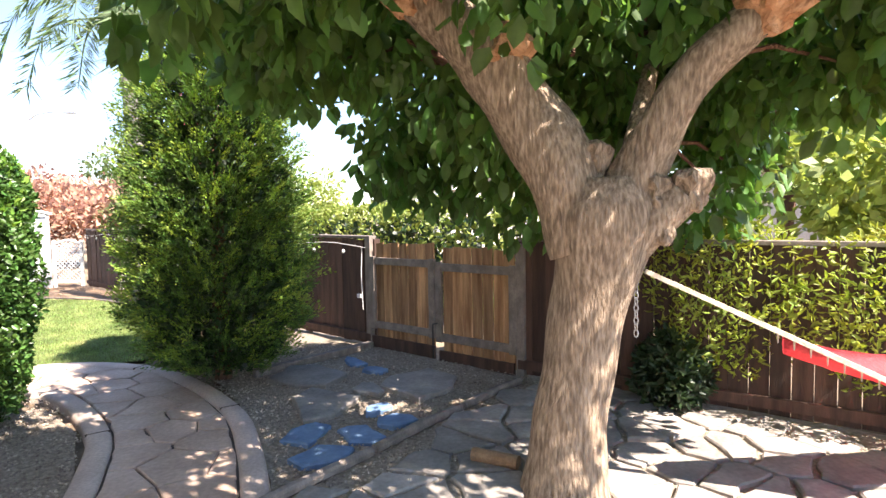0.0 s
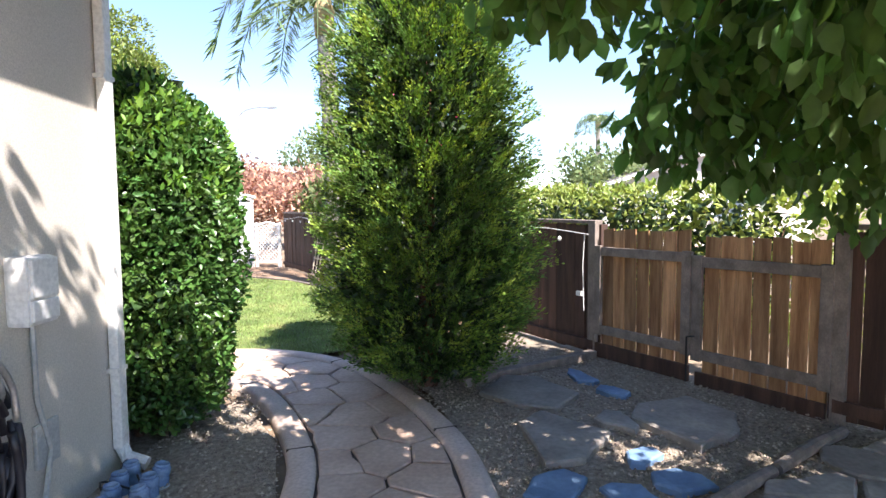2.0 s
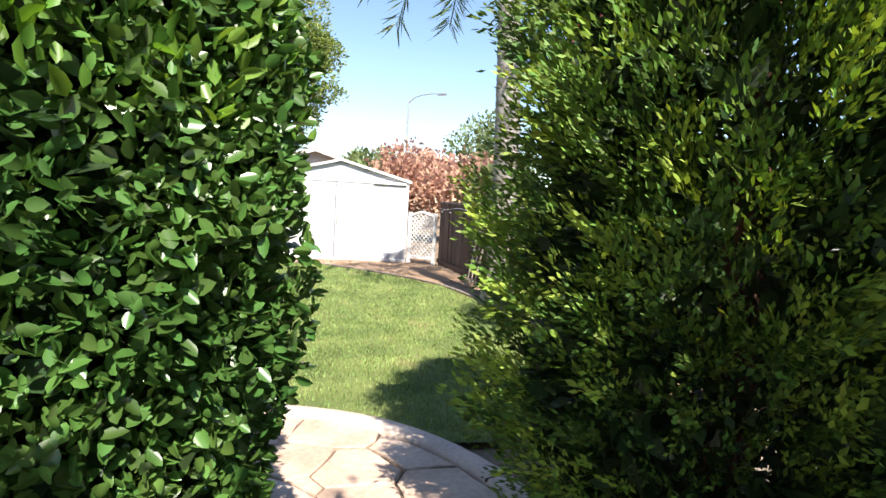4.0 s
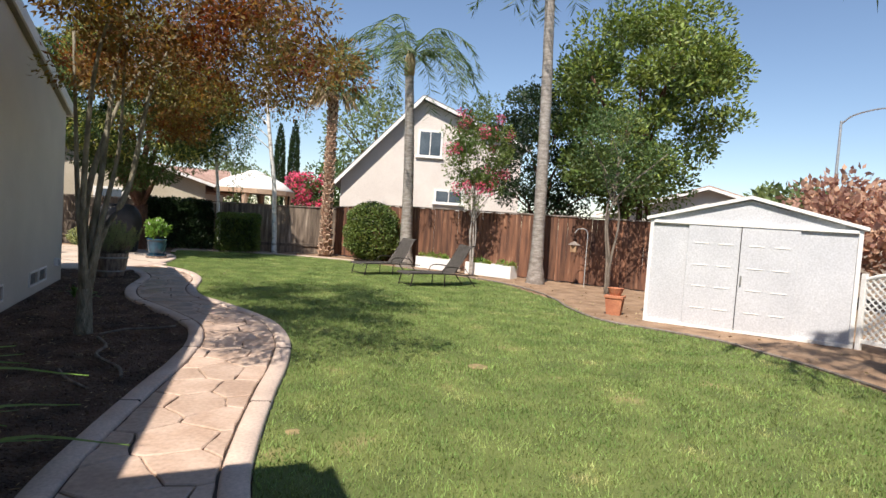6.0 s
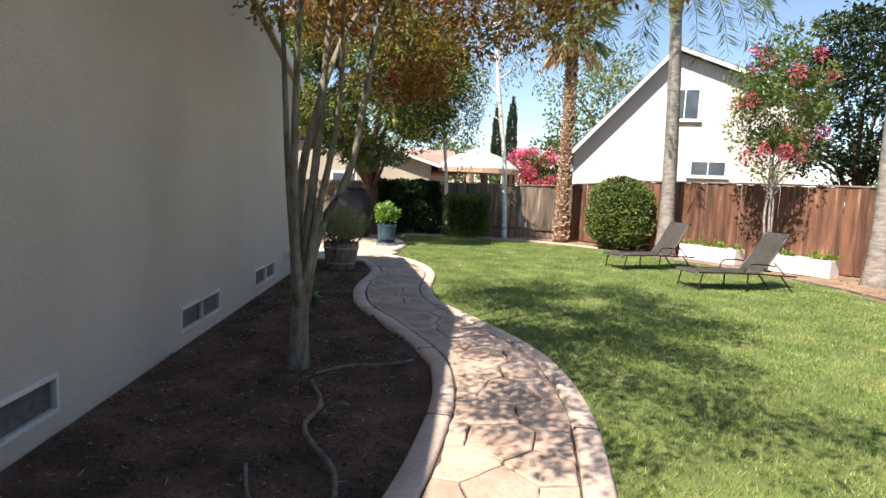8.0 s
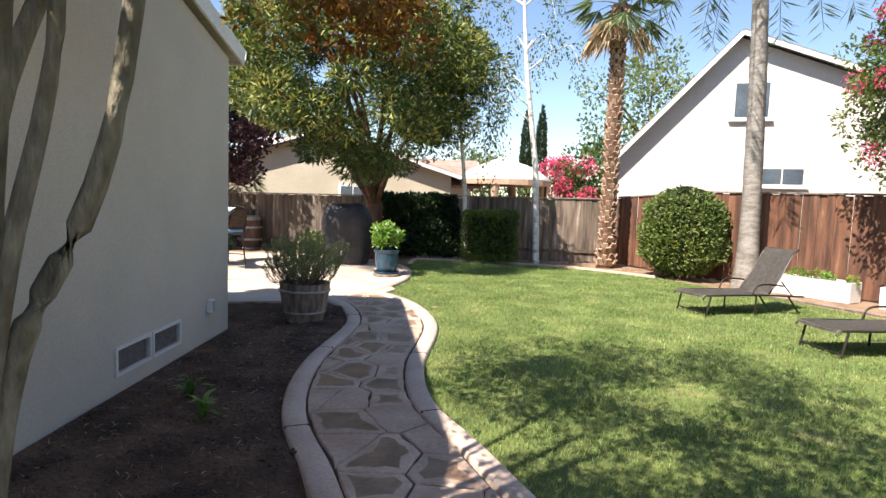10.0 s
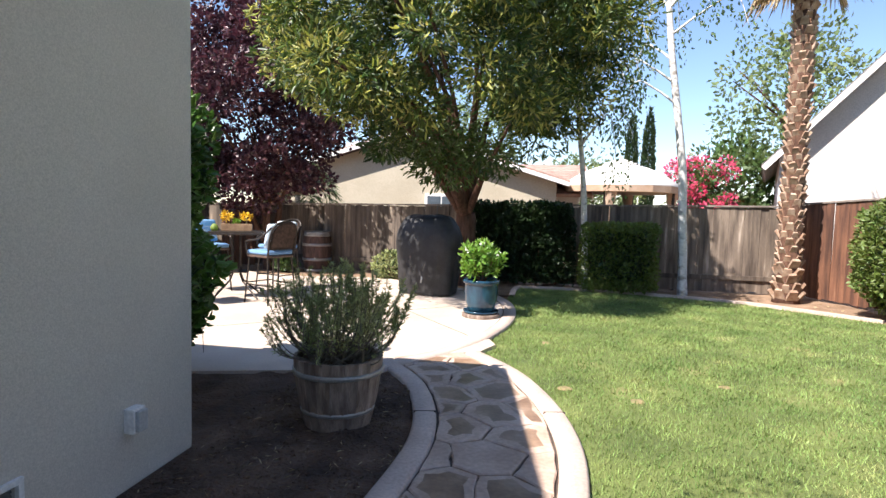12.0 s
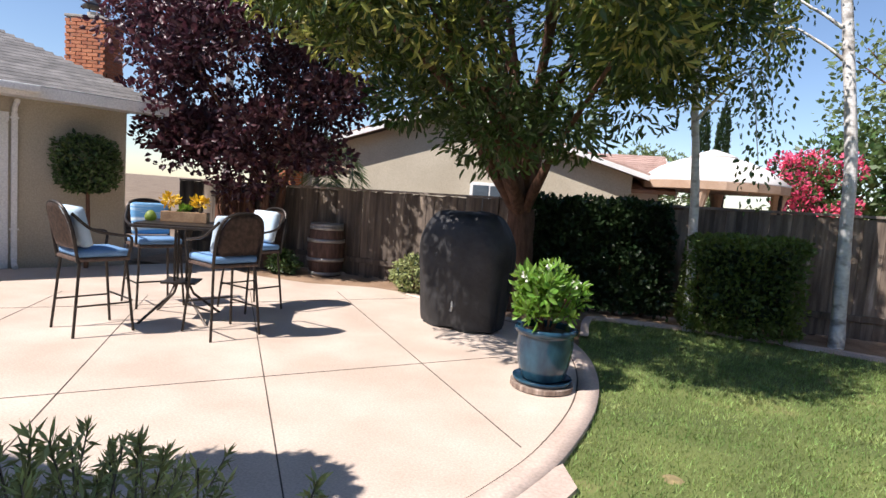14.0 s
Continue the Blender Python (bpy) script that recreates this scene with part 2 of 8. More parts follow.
    "sling": surf("sling", (0.10, 0.09, 0.08), (0.15, 0.135, 0.12), 20, 0.8, 0.4, 150),
    "wicker": surf("wicker", (0.055, 0.035, 0.027), (0.12, 0.075, 0.055), 25, 0.7, 0.8, 120, depth=0.004),
    "cushion": surf("cushion", (0.13, 0.26, 0.46), (0.17, 0.32, 0.54), 5, 0.9, 0.3, 200, vary=0.05),
    "pillow": surf("pillow", (0.42, 0.55, 0.66), (0.62, 0.66, 0.66), 3, 0.9, 0.3, 180),
    "pillow_stripe": surf("pillow_stripe", (0.12, 0.32, 0.55), (0.62, 0.70, 0.72), 5, 0.9, 0.2, 180, stretch=(0.3, 0.3, 5), spread=(0.45, 0.55)),
    "cover": surf("cover", (0.012, 0.012, 0.013), (0.028, 0.028, 0.030), 4, 0.6, 0.4, 14, depth=0.02),
    "glaze": surf("glaze", (0.010, 0.030, 0.058), (0.022, 0.072, 0.11), 7, 0.15, 0.1, 20, stretch=(1, 1, 0.5), c3=(0.14, 0.10, 0.07)),
    "barrel_wood": surf("barrel_wood", (0.055, 0.032, 0.027), (0.12, 0.07, 0.055), 6, 0.8, 0.5, 30, stretch=(4, 4, 0.6), vary=0.2),
    "tub_wood": surf("tub_wood", (0.15, 0.105, 0.08), (0.32, 0.25, 0.20), 6, 0.85, 0.6, 30, stretch=(4, 4, 0.6), vary=0.2, c3=(0.45, 0.36, 0.30)),
    "hoop": surf("hoop", (0.30, 0.30, 0.29), (0.42, 0.41, 0.39), 8, 0.5, 0.2, 60, metal=0.6),
    "terracotta": surf("terracotta", (0.36, 0.13, 0.07), (0.46, 0.19, 0.10), 5, 0.85, 0.3, 40),
    "red_cloth": surf("red_cloth", (0.62, 0.06, 0.075), (0.74, 0.12, 0.13), 3, 0.85, 0.3, 60),
    "rope": surf("rope", (0.44, 0.37, 0.28), (0.58, 0.50, 0.39), 15, 0.9, 0.4, 90),
    "wood": surf("wood", (0.24, 0.14, 0.075), (0.36, 0.23, 0.13), 5, 0.8, 0.4, 30, stretch=(2, 2, 2)),
    "black": surf("black", (0.012, 0.012, 0.013), (0.022, 0.022, 0.024), 8, 0.5, 0.1, 60),
    "hose": surf("hose", (0.020, 0.018, 0.024), (0.035, 0.032, 0.042), 8, 0.45, 0.1, 60),
    "plastic_grey": surf("plastic_grey", (0.40, 0.41, 0.40), (0.48, 0.485, 0.47), 8, 0.5, 0.05, 60),
    "blue_glass": surf("blue_glass", (0.14, 0.22, 0.36), (0.24, 0.34, 0.50), 10, 0.2, 0.05, 60),
    # near-black colour standing in for unlit space behind openings
    "unlit_fill": surf("unlit_fill", (0.02, 0.02, 0.02), (0.035, 0.035, 0.034), 2, 0.9, 0.0, 20),
    "canvas": surf("canvas", (0.78, 0.75, 0.70), (0.84, 0.81, 0.76), 2, 0.85, 0.1, 60),
    "canvas_tan": surf("canvas_tan", (0.45, 0.30, 0.20), (0.55, 0.40, 0.29), 2, 0.85, 0.1, 60),
    "glass": glass("glass"),
}

# ---- builders ----


def mesh_of(name, verts, faces, mats, smooth=False):
    """A mesh from arrays; faces all of one size."""
    verts, faces = np.asarray(verts, np.float32), np.asarray(faces, np.int32)
    me = bpy.data.meshes.new(name)
    me.vertices.add(len(verts))
    me.vertices.foreach_set("co", verts.ravel())
    me.loops.add(faces.size)
    me.loops.foreach_set("vertex_index", faces.ravel())
    me.polygons.add(len(faces))
    me.polygons.foreach_set("loop_start", np.arange(0, faces.size, faces.shape[1], dtype=np.int32))
    if smooth:
        me.polygons.foreach_set("use_smooth", np.ones(len(faces), bool))
    for m in mats if isinstance(mats, (list, tuple)) else [mats]:
        me.materials.append(m)
    me.update(calc_edges=True)
    return me


def thing(name, label, category, at=(0, 0, 0), rz=0.0, group="", kind=""):
    ob = new(name)
    ob.matrix_world = pose(*at, 0, 0, rz)
    return tagged(ob, label, category, group, kind)


def put(name, data, parent=None, label=""):
    ob = new(name, data)
    if parent:
        ob.parent = parent
    return tagged(ob, label)


def part(name, bm, material, parent=None, label="", smooth=False):
    """Links a bmesh as one mesh object under a thing."""
    me = bpy.data.meshes.new(name)
    bm.to_mesh(me)
    bm.free()
    me.materials.append(material)
    if smooth:
        me.polygons.foreach_set("use_smooth", np.ones(len(me.polygons), bool))
    return put(name, me, parent, label)


def solo(name, bm, material, label, category, group="", kind="", smooth=False):
    return tagged(part(name, bm, material, None, "", smooth), label, category, group, kind)


def box(bm, size, m=None, bevel=0.0):
    """A box of that size whose middle is the origin of m."""
    r = bmesh.ops.create_cube(bm, size=1, matrix=(m or Matrix()) @ Matrix.Diagonal((*size, 1)))
    if bevel:
        edges = list({e for v in r["verts"] for e in v.link_edges})
        bmesh.ops.bevel(bm, geom=edges, offset=bevel, segments=2, affect="EDGES", profile=0.6)
    return bm


def boxed(size, m=None, bevel=0.0):
    return box(bmesh.new(), size, m, bevel)


def tube(bm, pts, radii, seg=8, caps=True, rough=0.0, rng=None):
    """A round bar along points with a radius at each."""
    pts = [Vector(p) for p in pts]
    rings, up = [], Vector((0.3, 0.2, 1))
    for i, p in enumerate(pts):
        d = (pts[min(i + 1, len(pts) - 1)] - pts[max(i - 1, 0)]).normalized()
        a = d.cross(up if abs(d.dot(up.normalized())) < 0.98 else Vector((1, 0, 0))).normalized()
        b = d.cross(a)
        r = float(radii[i] if isinstance(radii, (list, tuple)) else radii)
        ring = []
        for k in range(seg):
            w = 2 * math.pi * k / seg
            q = r * (1 + (rough * noise.noise(p * 3 + Vector((math.cos(w), math.sin(w), 0)) * 1.3) if rough else 0))
            ring.append(bm.verts.new(p + q * (math.cos(w) * a + math.sin(w) * b)))
        rings.append(ring)
    for r0, r1 in zip(rings, rings[1:]):
        for k in range(seg):
            bm.faces.new((r0[k], r0[(k + 1) % seg], r1[(k + 1) % seg], r1[k]))
    if caps:
        bm.faces.new(rings[0][::-1])
        bm.faces.new(rings[-1])
    return bm


def bar(pts, radii, seg=8, rough=0.0):
    return tube(bmesh.new(), pts, radii, seg, True, rough)


def lathe(profile, seg=28, bm=None, at=(0, 0, 0)):
    """A turned shape from (radius, height) pairs."""
    bm = bm or bmesh.new()
    rings = [[bm.verts.new((at[0] + r * math.cos(2 * math.pi * k / seg), at[1] + r * math.sin(2 * math.pi * k / seg), at[2] + z)) for k in range(seg)] for r, z in profile]
    for r0, r1 in zip(rings, rings[1:]):
        for k in range(seg):
            bm.faces.new((r0[k], r0[(k + 1) % seg], r1[(k + 1) % seg], r1[k]))
    bm.faces.new(rings[0][::-1])
    bm.faces.new(rings[-1])
    return bm


def prism(bm, poly, z0, z1):
    """An upright block over a polygon."""
    low, top = ([bm.verts.new((x, y, z)) for x, y in poly] for z in (z0, z1))
    n = len(poly)
    bm.faces.new(top)
    bm.faces.new(low[::-1])
    for i in range(n):
        bm.faces.new((low[i], low[(i + 1) % n], top[(i + 1) % n], top[i]))
    bmesh.ops.recalc_face_normals(bm, faces=bm.faces[:])
    return bm


def smooth_line(pts, steps=8):
    """A Catmull-Rom line through points of any dimension."""
    p = np.array(pts, float)
    p = np.vstack([2 * p[0] - p[1], p, 2 * p[-1] - p[-2]])
    out = []
    for i in range(1, len(p) - 2):
        for s in np.arange(steps) / steps:
            a, b, c, d = p[i - 1 : i + 3]
            out.append(0.5 * (2 * b + (c - a) * s + (2 * a - 5 * b + 4 * c - d) * s**2 + (3 * b - a - 3 * c + d) * s**3))
    return np.array(out + [p[-2]])


def inside(x, y, poly):
    """Which points lie in a polygon."""
    hit = np.zeros(len(x), bool)
    for (x0, y0), (x1, y1) in zip(poly, np.roll(poly, -1, 0)):
        cross = ((y0 > y) != (y1 > y)) & (x < (x1 - x0) * (y - y0) / (y1 - y0 + 1e-12) + x0)
        hit ^= cross
    return hit


def unit(a):
    return a / np.maximum(np.linalg.norm(a, axis=-1, keepdims=True), 1e-9)


def leaf_mesh(name, pos, way, length, width, material, rng, fold=0.25, shape="leaf", spread=0.7):
    """Leaves at points, tips along way give or take spread. shape: leaf (six corners) or chip (four)."""
    n = len(pos)
    d = unit(way + spread * rng.normal(size=(n, 3)))
    side = unit(np.cross(d, rng.normal(size=(n, 3))))
    nrm = np.cross(d, side)
    size = rng.uniform(0.65, 1.25, (n, 1))
    L, W = length * size, width * size * rng.uniform(0.8, 1.2, (n, 1))
    if shape == "chip":
        v = np.stack([pos, pos + 0.45 * L * d + 0.5 * W * side + fold * W * nrm, pos + L * d, pos + 0.45 * L * d - 0.5 * W * side + fold * W * nrm], 1)
        f = np.arange(n)[:, None] * 4 + np.arange(4)
    elif shape == "oval":
        ribs = [(0.2, 0.36), (0.5, 0.5), (0.8, 0.33)]
        left = [pos + k * L * d + h * W * side + fold * h * 2 * W * nrm - 0.16 * k * k * L * nrm for k, h in ribs]
        right = [pos + k * L * d - h * W * side + fold * h * 2 * W * nrm - 0.16 * k * k * L * nrm for k, h in ribs]
        v = np.stack([pos, *left, pos + L * d - 0.16 * L * nrm, *right[::-1]], 1)
        i = np.arange(n)[:, None] * 8
        f = np.concatenate([i + [0, 1, 2, 3, 4], i + [4, 5, 6, 7, 0]])
    else:
        curl = -0.12 * L * nrm
        v = np.stack([pos, pos + 0.3 * L * d + 0.46 * W * side + fold * W * nrm, pos + 0.68 * L * d + 0.40 * W * side + fold * 0.8 * W * nrm, pos + L * d + curl,
                      pos + 0.68 * L * d - 0.40 * W * side + fold * 0.8 * W * nrm, pos + 0.3 * L * d - 0.46 * W * side + fold * W * nrm], 1)
        i = np.arange(n)[:, None] * 6
        f = np.concatenate([i + [0, 1, 2, 3], i + [0, 3, 4, 5]])
    return mesh_of(name, v.reshape(-1, 3), f, material)


def clumps(rng, centre, radii, count, size, shell=0.55):
    """Centres and radii of leaf clumps spread through an ellipsoid, most near its skin."""
    d = unit(rng.normal(size=(count, 3)))
    r = rng.uniform(shell**3, 1, (count, 1)) ** (1 / 3)
    return np.array(centre) + d * r * np.array(radii), rng.uniform(0.6, 1.3, count) * size


def in_clumps(rng, centres, sizes, each, flat=0.75, hollow=0.45):
    """Points in each clump and the way out of it."""
    n = len(centres)
    d = unit(rng.normal(size=(n, each, 3)))
    r = rng.uniform(hollow**3, 1, (n, each, 1)) ** (1 / 3) * sizes[:, None, None]
    p = centres[:, None] + d * r * [1, 1, flat]
    return p.reshape(-1, 3), d.reshape(-1, 3)


def limb_tree(parent, material, base, tips, r0, rng, lean=0.25, seg=7):
    """Limbs from one base point bending out to each tip, each a part."""
    base = np.array(base, float)
    for tip in tips:
        tip = np.array(tip, float)
        a = rng.uniform(0.75, 1.1)
        mid = base + (tip - base) * [0.35, 0.35, 0.55] + rng.normal(size=3) * lean * 0.3
        line = smooth_line([base, base + (mid - base) * 0.5 + rng.normal(size=3) * 0.04, mid, tip], 4)
        k = np.linspace(1, 0.18, len(line))
        part("limb", tube(bmesh.new(), line, [float(x) for x in r0 * a * k], seg, True, 0.25), material, parent, "", True)

# ---- ground, lawn, path, patio ----
rng = np.random.default_rng(7)
PATH_MID = smooth_line([(-6.5, -1.9), (-4.0, -1.35), (-1.6, -0.75), (0.2, -0.15), (1.3, 0.2), (1.9, 0.4), (2.6, 0.7), (3.35, 1.25), (3.9, 1.85), (4.12, 2.55), (3.9, 3.25), (3.5, 4.15), (3.3, 4.9),
                        (3.3, 5.6), (3.42, 6.3), (3.65, 7.3), (3.88, 8.2), (4.04, 9.2), (3.98, 10.2), (3.55, 11.4), (3.17, 12.3), (3.04, 13.4), (3.14, 15.0), (2.85, 16.2), (2.3, 17.05)], 10)
step_len = np.r_[0, np.cumsum(np.linalg.norm(np.diff(PATH_MID, axis=0), axis=1))]
PATH_LEN = step_len[-1]


def path_at(s, u):
    """The plan point s metres along the path and u metres to the left of its middle."""
    s = np.clip(np.asarray(s, float), 0, PATH_LEN)
    p = np.stack([np.interp(s, step_len, PATH_MID[:, i]) for i in (0, 1)], -1)
    q = np.stack([np.interp(np.clip(s + 0.08, 0, PATH_LEN), step_len, PATH_MID[:, i]) - np.interp(np.clip(s - 0.08, 0, PATH_LEN), step_len, PATH_MID[:, i]) for i in (0, 1)], -1)
    q = unit(q)
    return p + np.stack([-q[..., 1], q[..., 0]], -1) * np.asarray(u, float)[..., None]


def strip(name, u0, u1, z0, z1, material, s0=0.0, s1=None, gap=None, round_=0.02):
    """A slab along the path between two offsets, with softened upper edges."""
    s = np.arange(s0, (s1 or PATH_LEN) + 0.01, 0.12)
    prof = [(u0, z0), (u0, z1 - round_), (u0 + round_, z1), (u1 - round_, z1), (u1, z1 - round_), (u1, z0)]
    v = np.concatenate([np.c_[path_at(s, np.full(len(s), u)), np.full(len(s), z)] for u, z in prof])
    n, f = len(s), []
    for k in range(len(prof) - 1):
        i = np.arange(n - 1)
        f.append(np.stack([k * n + i, k * n + i + 1, (k + 1) * n + i + 1, (k + 1) * n + i], -1)[:, ::-1])
    return mesh_of(name, v, np.concatenate(f), material)


def sheet(name, poly, z, material, label, category, cell=0.0, bumpy=0.0, edge=0.0):
    """A flat or uneven sheet of ground over a polygon."""
    poly = np.array(poly, float)
    if not cell:
        bm = bmesh.new()
        f = bm.faces.new([bm.verts.new((x, y, z)) for x, y in poly])
        f.normal_update()
        if f.normal.z < 0:
            bmesh.ops.reverse_faces(bm, faces=[f])
        bmesh.ops.triangulate(bm, faces=[f])
    else:
        lo, hi = poly.min(0), poly.max(0)
        xs, ys = np.arange(lo[0], hi[0] + cell, cell), np.arange(lo[1], hi[1] + cell, cell)
        gx, gy = np.meshgrid(xs, ys)
        ok = inside(gx.ravel(), gy.ravel(), poly).reshape(gx.shape)
        a_, b_ = poly, np.roll(poly, -1, 0)
        bm, vs = bmesh.new(), {}
        for j in range(len(ys) - 1):
            for i in range(len(xs) - 1):
                if ok[j, i] or ok[j + 1, i] or ok[j, i + 1] or ok[j + 1, i + 1]:
                    quad = []
                    for a, b in ((j, i), (j, i + 1), (j + 1, i + 1), (j + 1, i)):
                        if (a, b) not in vs:
                            q = np.array((xs[b], ys[a]))
                            if not ok[a, b]:
                                k = np.clip(((q - a_) * (b_ - a_)).sum(1) / np.maximum(((b_ - a_) ** 2).sum(1), 1e-9), 0, 1)[:, None]
                                near_ = a_ + (b_ - a_) * k
                                q = near_[np.argmin(((near_ - q) ** 2).sum(1))]
                            p = Vector((q[0], q[1], 0))
                            vs[a, b] = bm.verts.new((q[0], q[1], z + (bumpy * (noise.noise(p * 2.3) + 0.6 * noise.noise(p * 7.1)) if ok[a, b] else 0)))
                        quad.append(vs[a, b])
                    bm.faces.new(quad)
    return solo(name, bm, material, label, category, kind="structure")


bm = bmesh.new()
bmesh.ops.create_grid(bm, x_segments=8, y_segments=8, size=900, matrix=Matrix.Translation((0, 0, -0.05)))
solo("ground", bm, M["ground"], "dry brown earth reaching out to the horizon", "ground", kind="structure")

RIGHT_EDGE = path_at(np.arange(8.2, PATH_LEN, 0.25), np.full(len(np.arange(8.2, PATH_LEN, 0.25)), -0.55))
s_lawn = np.arange(0, PATH_LEN, 0.25)
right_all = path_at(s_lawn, np.full(len(s_lawn), -0.56))
lawn_side = right_all[(right_all[:, 1] > 1.9) & (right_all[:, 0] > 2)]
LAWN = np.array([*map(tuple, lawn_side), (2.62, 17.55), (2.85, 18.1), (3.05, 19.0), (3.08, 19.9), (2.9, 20.9), (2.9, 21.6), (3.0, 22.55), (4.5, 22.55), (6.7, 22.0), (8.5, 20.5), (9.5, 18.6), (10.9, 15.3),
                 (10.6, 12.4), (9.95, 10.1), (10.75, 8.4), (10.6, 6.7), (10.15, 5.3), (9.0, 3.84), (8.0, 2.98), (7.0, 2.4), (5.6, 2.0), (4.9, 1.9)])
sheet("lawn", LAWN, 0.0, M["turf"], "mown green lawn with yellowed patches and a few bare spots", "lawn", 0.16, 0.012)
x = rng.uniform(2.4, 11.1, 900000)
y = rng.uniform(1.8, 22.7, 900000)
near = np.abs(x - np.interp(y, PATH_MID[90:, 1], PATH_MID[90:, 0]))
keep = inside(x, y, LAWN) & (rng.random(len(x)) < np.clip(1.25 - near * 0.12, 0.36, 1.0) * 0.74)
near_ = near[keep]
x, y = x[keep], y[keep]
BARE = [(6.34, 7.71, 0.11), (4.19, 6.32, 0.06), (3.19, 16.72, 0.055), (3.63, 16.35, 0.065), (4.19, 16.15, 0.06), (5.02, 16.73, 0.05), (3.49, 18.0, 0.06), (2.88, 18.4, 0.06)]
thin = np.ones(len(x), bool)
for bx, by, br in BARE:
    thin &= np.hypot(x - bx, y - by) > br * (0.75 + 0.5 * rng.random(len(x)))
x, y, near_ = x[thin], y[thin], near_[thin]
n = len(x)
p = np.c_[x, y, np.full(n, -0.01)]
lean = np.c_[rng.normal(size=(n, 2)) * 0.55, np.ones(n)]
tall = rng.uniform(0.025, 0.06, (n, 1)) * (1 + 0.0035 * near_[:, None])
a = rng.uniform(0, 2 * np.pi, n)
side = np.c_[np.cos(a), np.sin(a), np.zeros(n)] * rng.uniform(0.003, 0.0055, (n, 1)) * (1 + 0.11 * near_[:, None])
v = np.stack([p - side, p + side, p + unit(lean) * tall], 1).reshape(-1, 3)
tagged(put("grass", mesh_of("grass", v, np.arange(3 * n).reshape(-1, 3), M["grass"])), "short green grass blades of a mown lawn", "grass", kind="stuff")

for bx, by, br in BARE:
    bm = bmesh.new()
    ring = [bm.verts.new((bx + br * (0.8 + 0.5 * rng.random()) * math.cos(q * 0.4488), by + br * (0.8 + 0.5 * rng.random()) * math.sin(q * 0.4488), 0.0)) for q in range(14)]
    hub = bm.verts.new((bx, by, 0.016))
    for q in range(14):
        bm.faces.new((ring[q], ring[(q + 1) % 14], hub))
    solo("bare_patch", bm, M["bare_earth"], "small bare tan patch of earth in the lawn", "bare patch", group="bare patches", smooth=True)

# soil bed along the house, bare earth strip along the fences
left_all = path_at(s_lawn, np.full(len(s_lawn), 0.54))
bed_side = left_all[(left_all[:, 1] > 2.2) & (left_all[:, 0] > 1.9)]
sheet("planting_bed", [*map(tuple, bed_side), (2.05, 16.4), (1.1, 16.12), (-0.2, 15.72), (-0.9, 15.5), (-0.9, 14.63), (1.3, 14.63), (1.33, 14.6), (1.33, 3.6), (2.1, 2.6)], 0.0, M["soil"], "dark crumbly planting soil with dry roots beside the stucco wall", "soil", 0.06, 0.05)
sheet("earth_strip", [(2.9, 21.6), (3.0, 22.55), (4.5, 22.55), (6.7, 22.0), (8.5, 20.5), (9.5, 18.6), (10.9, 15.3), (10.6, 12.4), (9.95, 10.1), (10.75, 8.4), (10.6, 6.7), (10.15, 5.3), (9.0, 3.84), (8.0, 2.98), (7.0, 2.4),
                      (5.6, 2.0), (5.0, 1.5), (6.0, 0.3), (17, 11), (17, 13), (9.6, 22.0), (8.3, 23.6), (1.5, 23.7), (-5.5, 25.2), (-5.0, 23.0), (0, 22.4), (2.4, 21.6)], -0.005, M["dry_soil"],
      "dry sandy earth with leaf litter along the fences", "soil", 0.16, 0.03)
sheet("gravel_bed", [(-7, -1.4), (0.5, -0.4), (1.6, -0.3), (2.6, 0.1), (3.6, 0.6), (5.0, 1.6), (6.5, 0.5), (1.4, -5.0), (-7, -7)], 0.002, M["gravel"], "tan and grey pea gravel bed", "gravel", 0.12, 0.012)
sheet("gravel_pocket", [(-6.5, -0.9), (-1.6, -0.2), (0.6, 0.55), (1.8, 0.95), (2.6, 1.4), (3.2, 2.0), (3.0, 2.6), (2.1, 2.3), (-4, 0.6)], 0.0, M["gravel"], "tan pea gravel between the wall and the path", "gravel", 0.12, 0.012)
n = 26000
x, y = rng.uniform(-0.3, 5.4, n), rng.uniform(-2.9, 2.3, n)
s = np.array([path_at(step_len[i], np.array(0.0)) for i in range(0, len(step_len), 4)])
dist = np.min(np.hypot(x[:, None] - s[:, 0], y[:, None] - s[:, 1]), 1)
keep = (dist > 0.58) & (y > x - 6.0) & (y < 0.3 * x + 1.4) & ~((y > 1.0) & (x > 4.0)) & (y > -0.9 * x - 1.0 + 1.2)
x, y = x[keep], y[keep]
n = len(x)
r = rng.uniform(0.006, 0.015, (n, 1))
unit6 = np.array([(1, 0, 0), (-0.5, 0.87, 0), (-0.5, -0.87, 0), (0.1, 0.1, 0.7), (0, 0, -0.5)])
a = rng.uniform(0, 6.28, n)
ca, sa = np.cos(a)[:, None], np.sin(a)[:, None]
v = np.stack([unit6[:, 0] * ca - unit6[:, 1] * sa, unit6[:, 0] * sa + unit6[:, 1] * ca, np.tile(unit6[:, 2], (n, 1))], -1) * r[:, :, None] * rng.uniform(0.7, 1.3, (n, 5, 1))
v += np.c_[x, y, np.full(n, 0.012)][:, None]
f = np.arange(n)[:, None, None] * 5 + np.array([(0, 1, 3), (1, 2, 3), (2, 0, 3), (1, 0, 4), (2, 1, 4), (0, 2, 4)])
tagged(put("pebbles", mesh_of("pebbles", v.reshape(-1, 3), f.reshape(-1, 3), M["pebble"])), "loose tan and grey pea gravel", "gravel", kind="stuff")

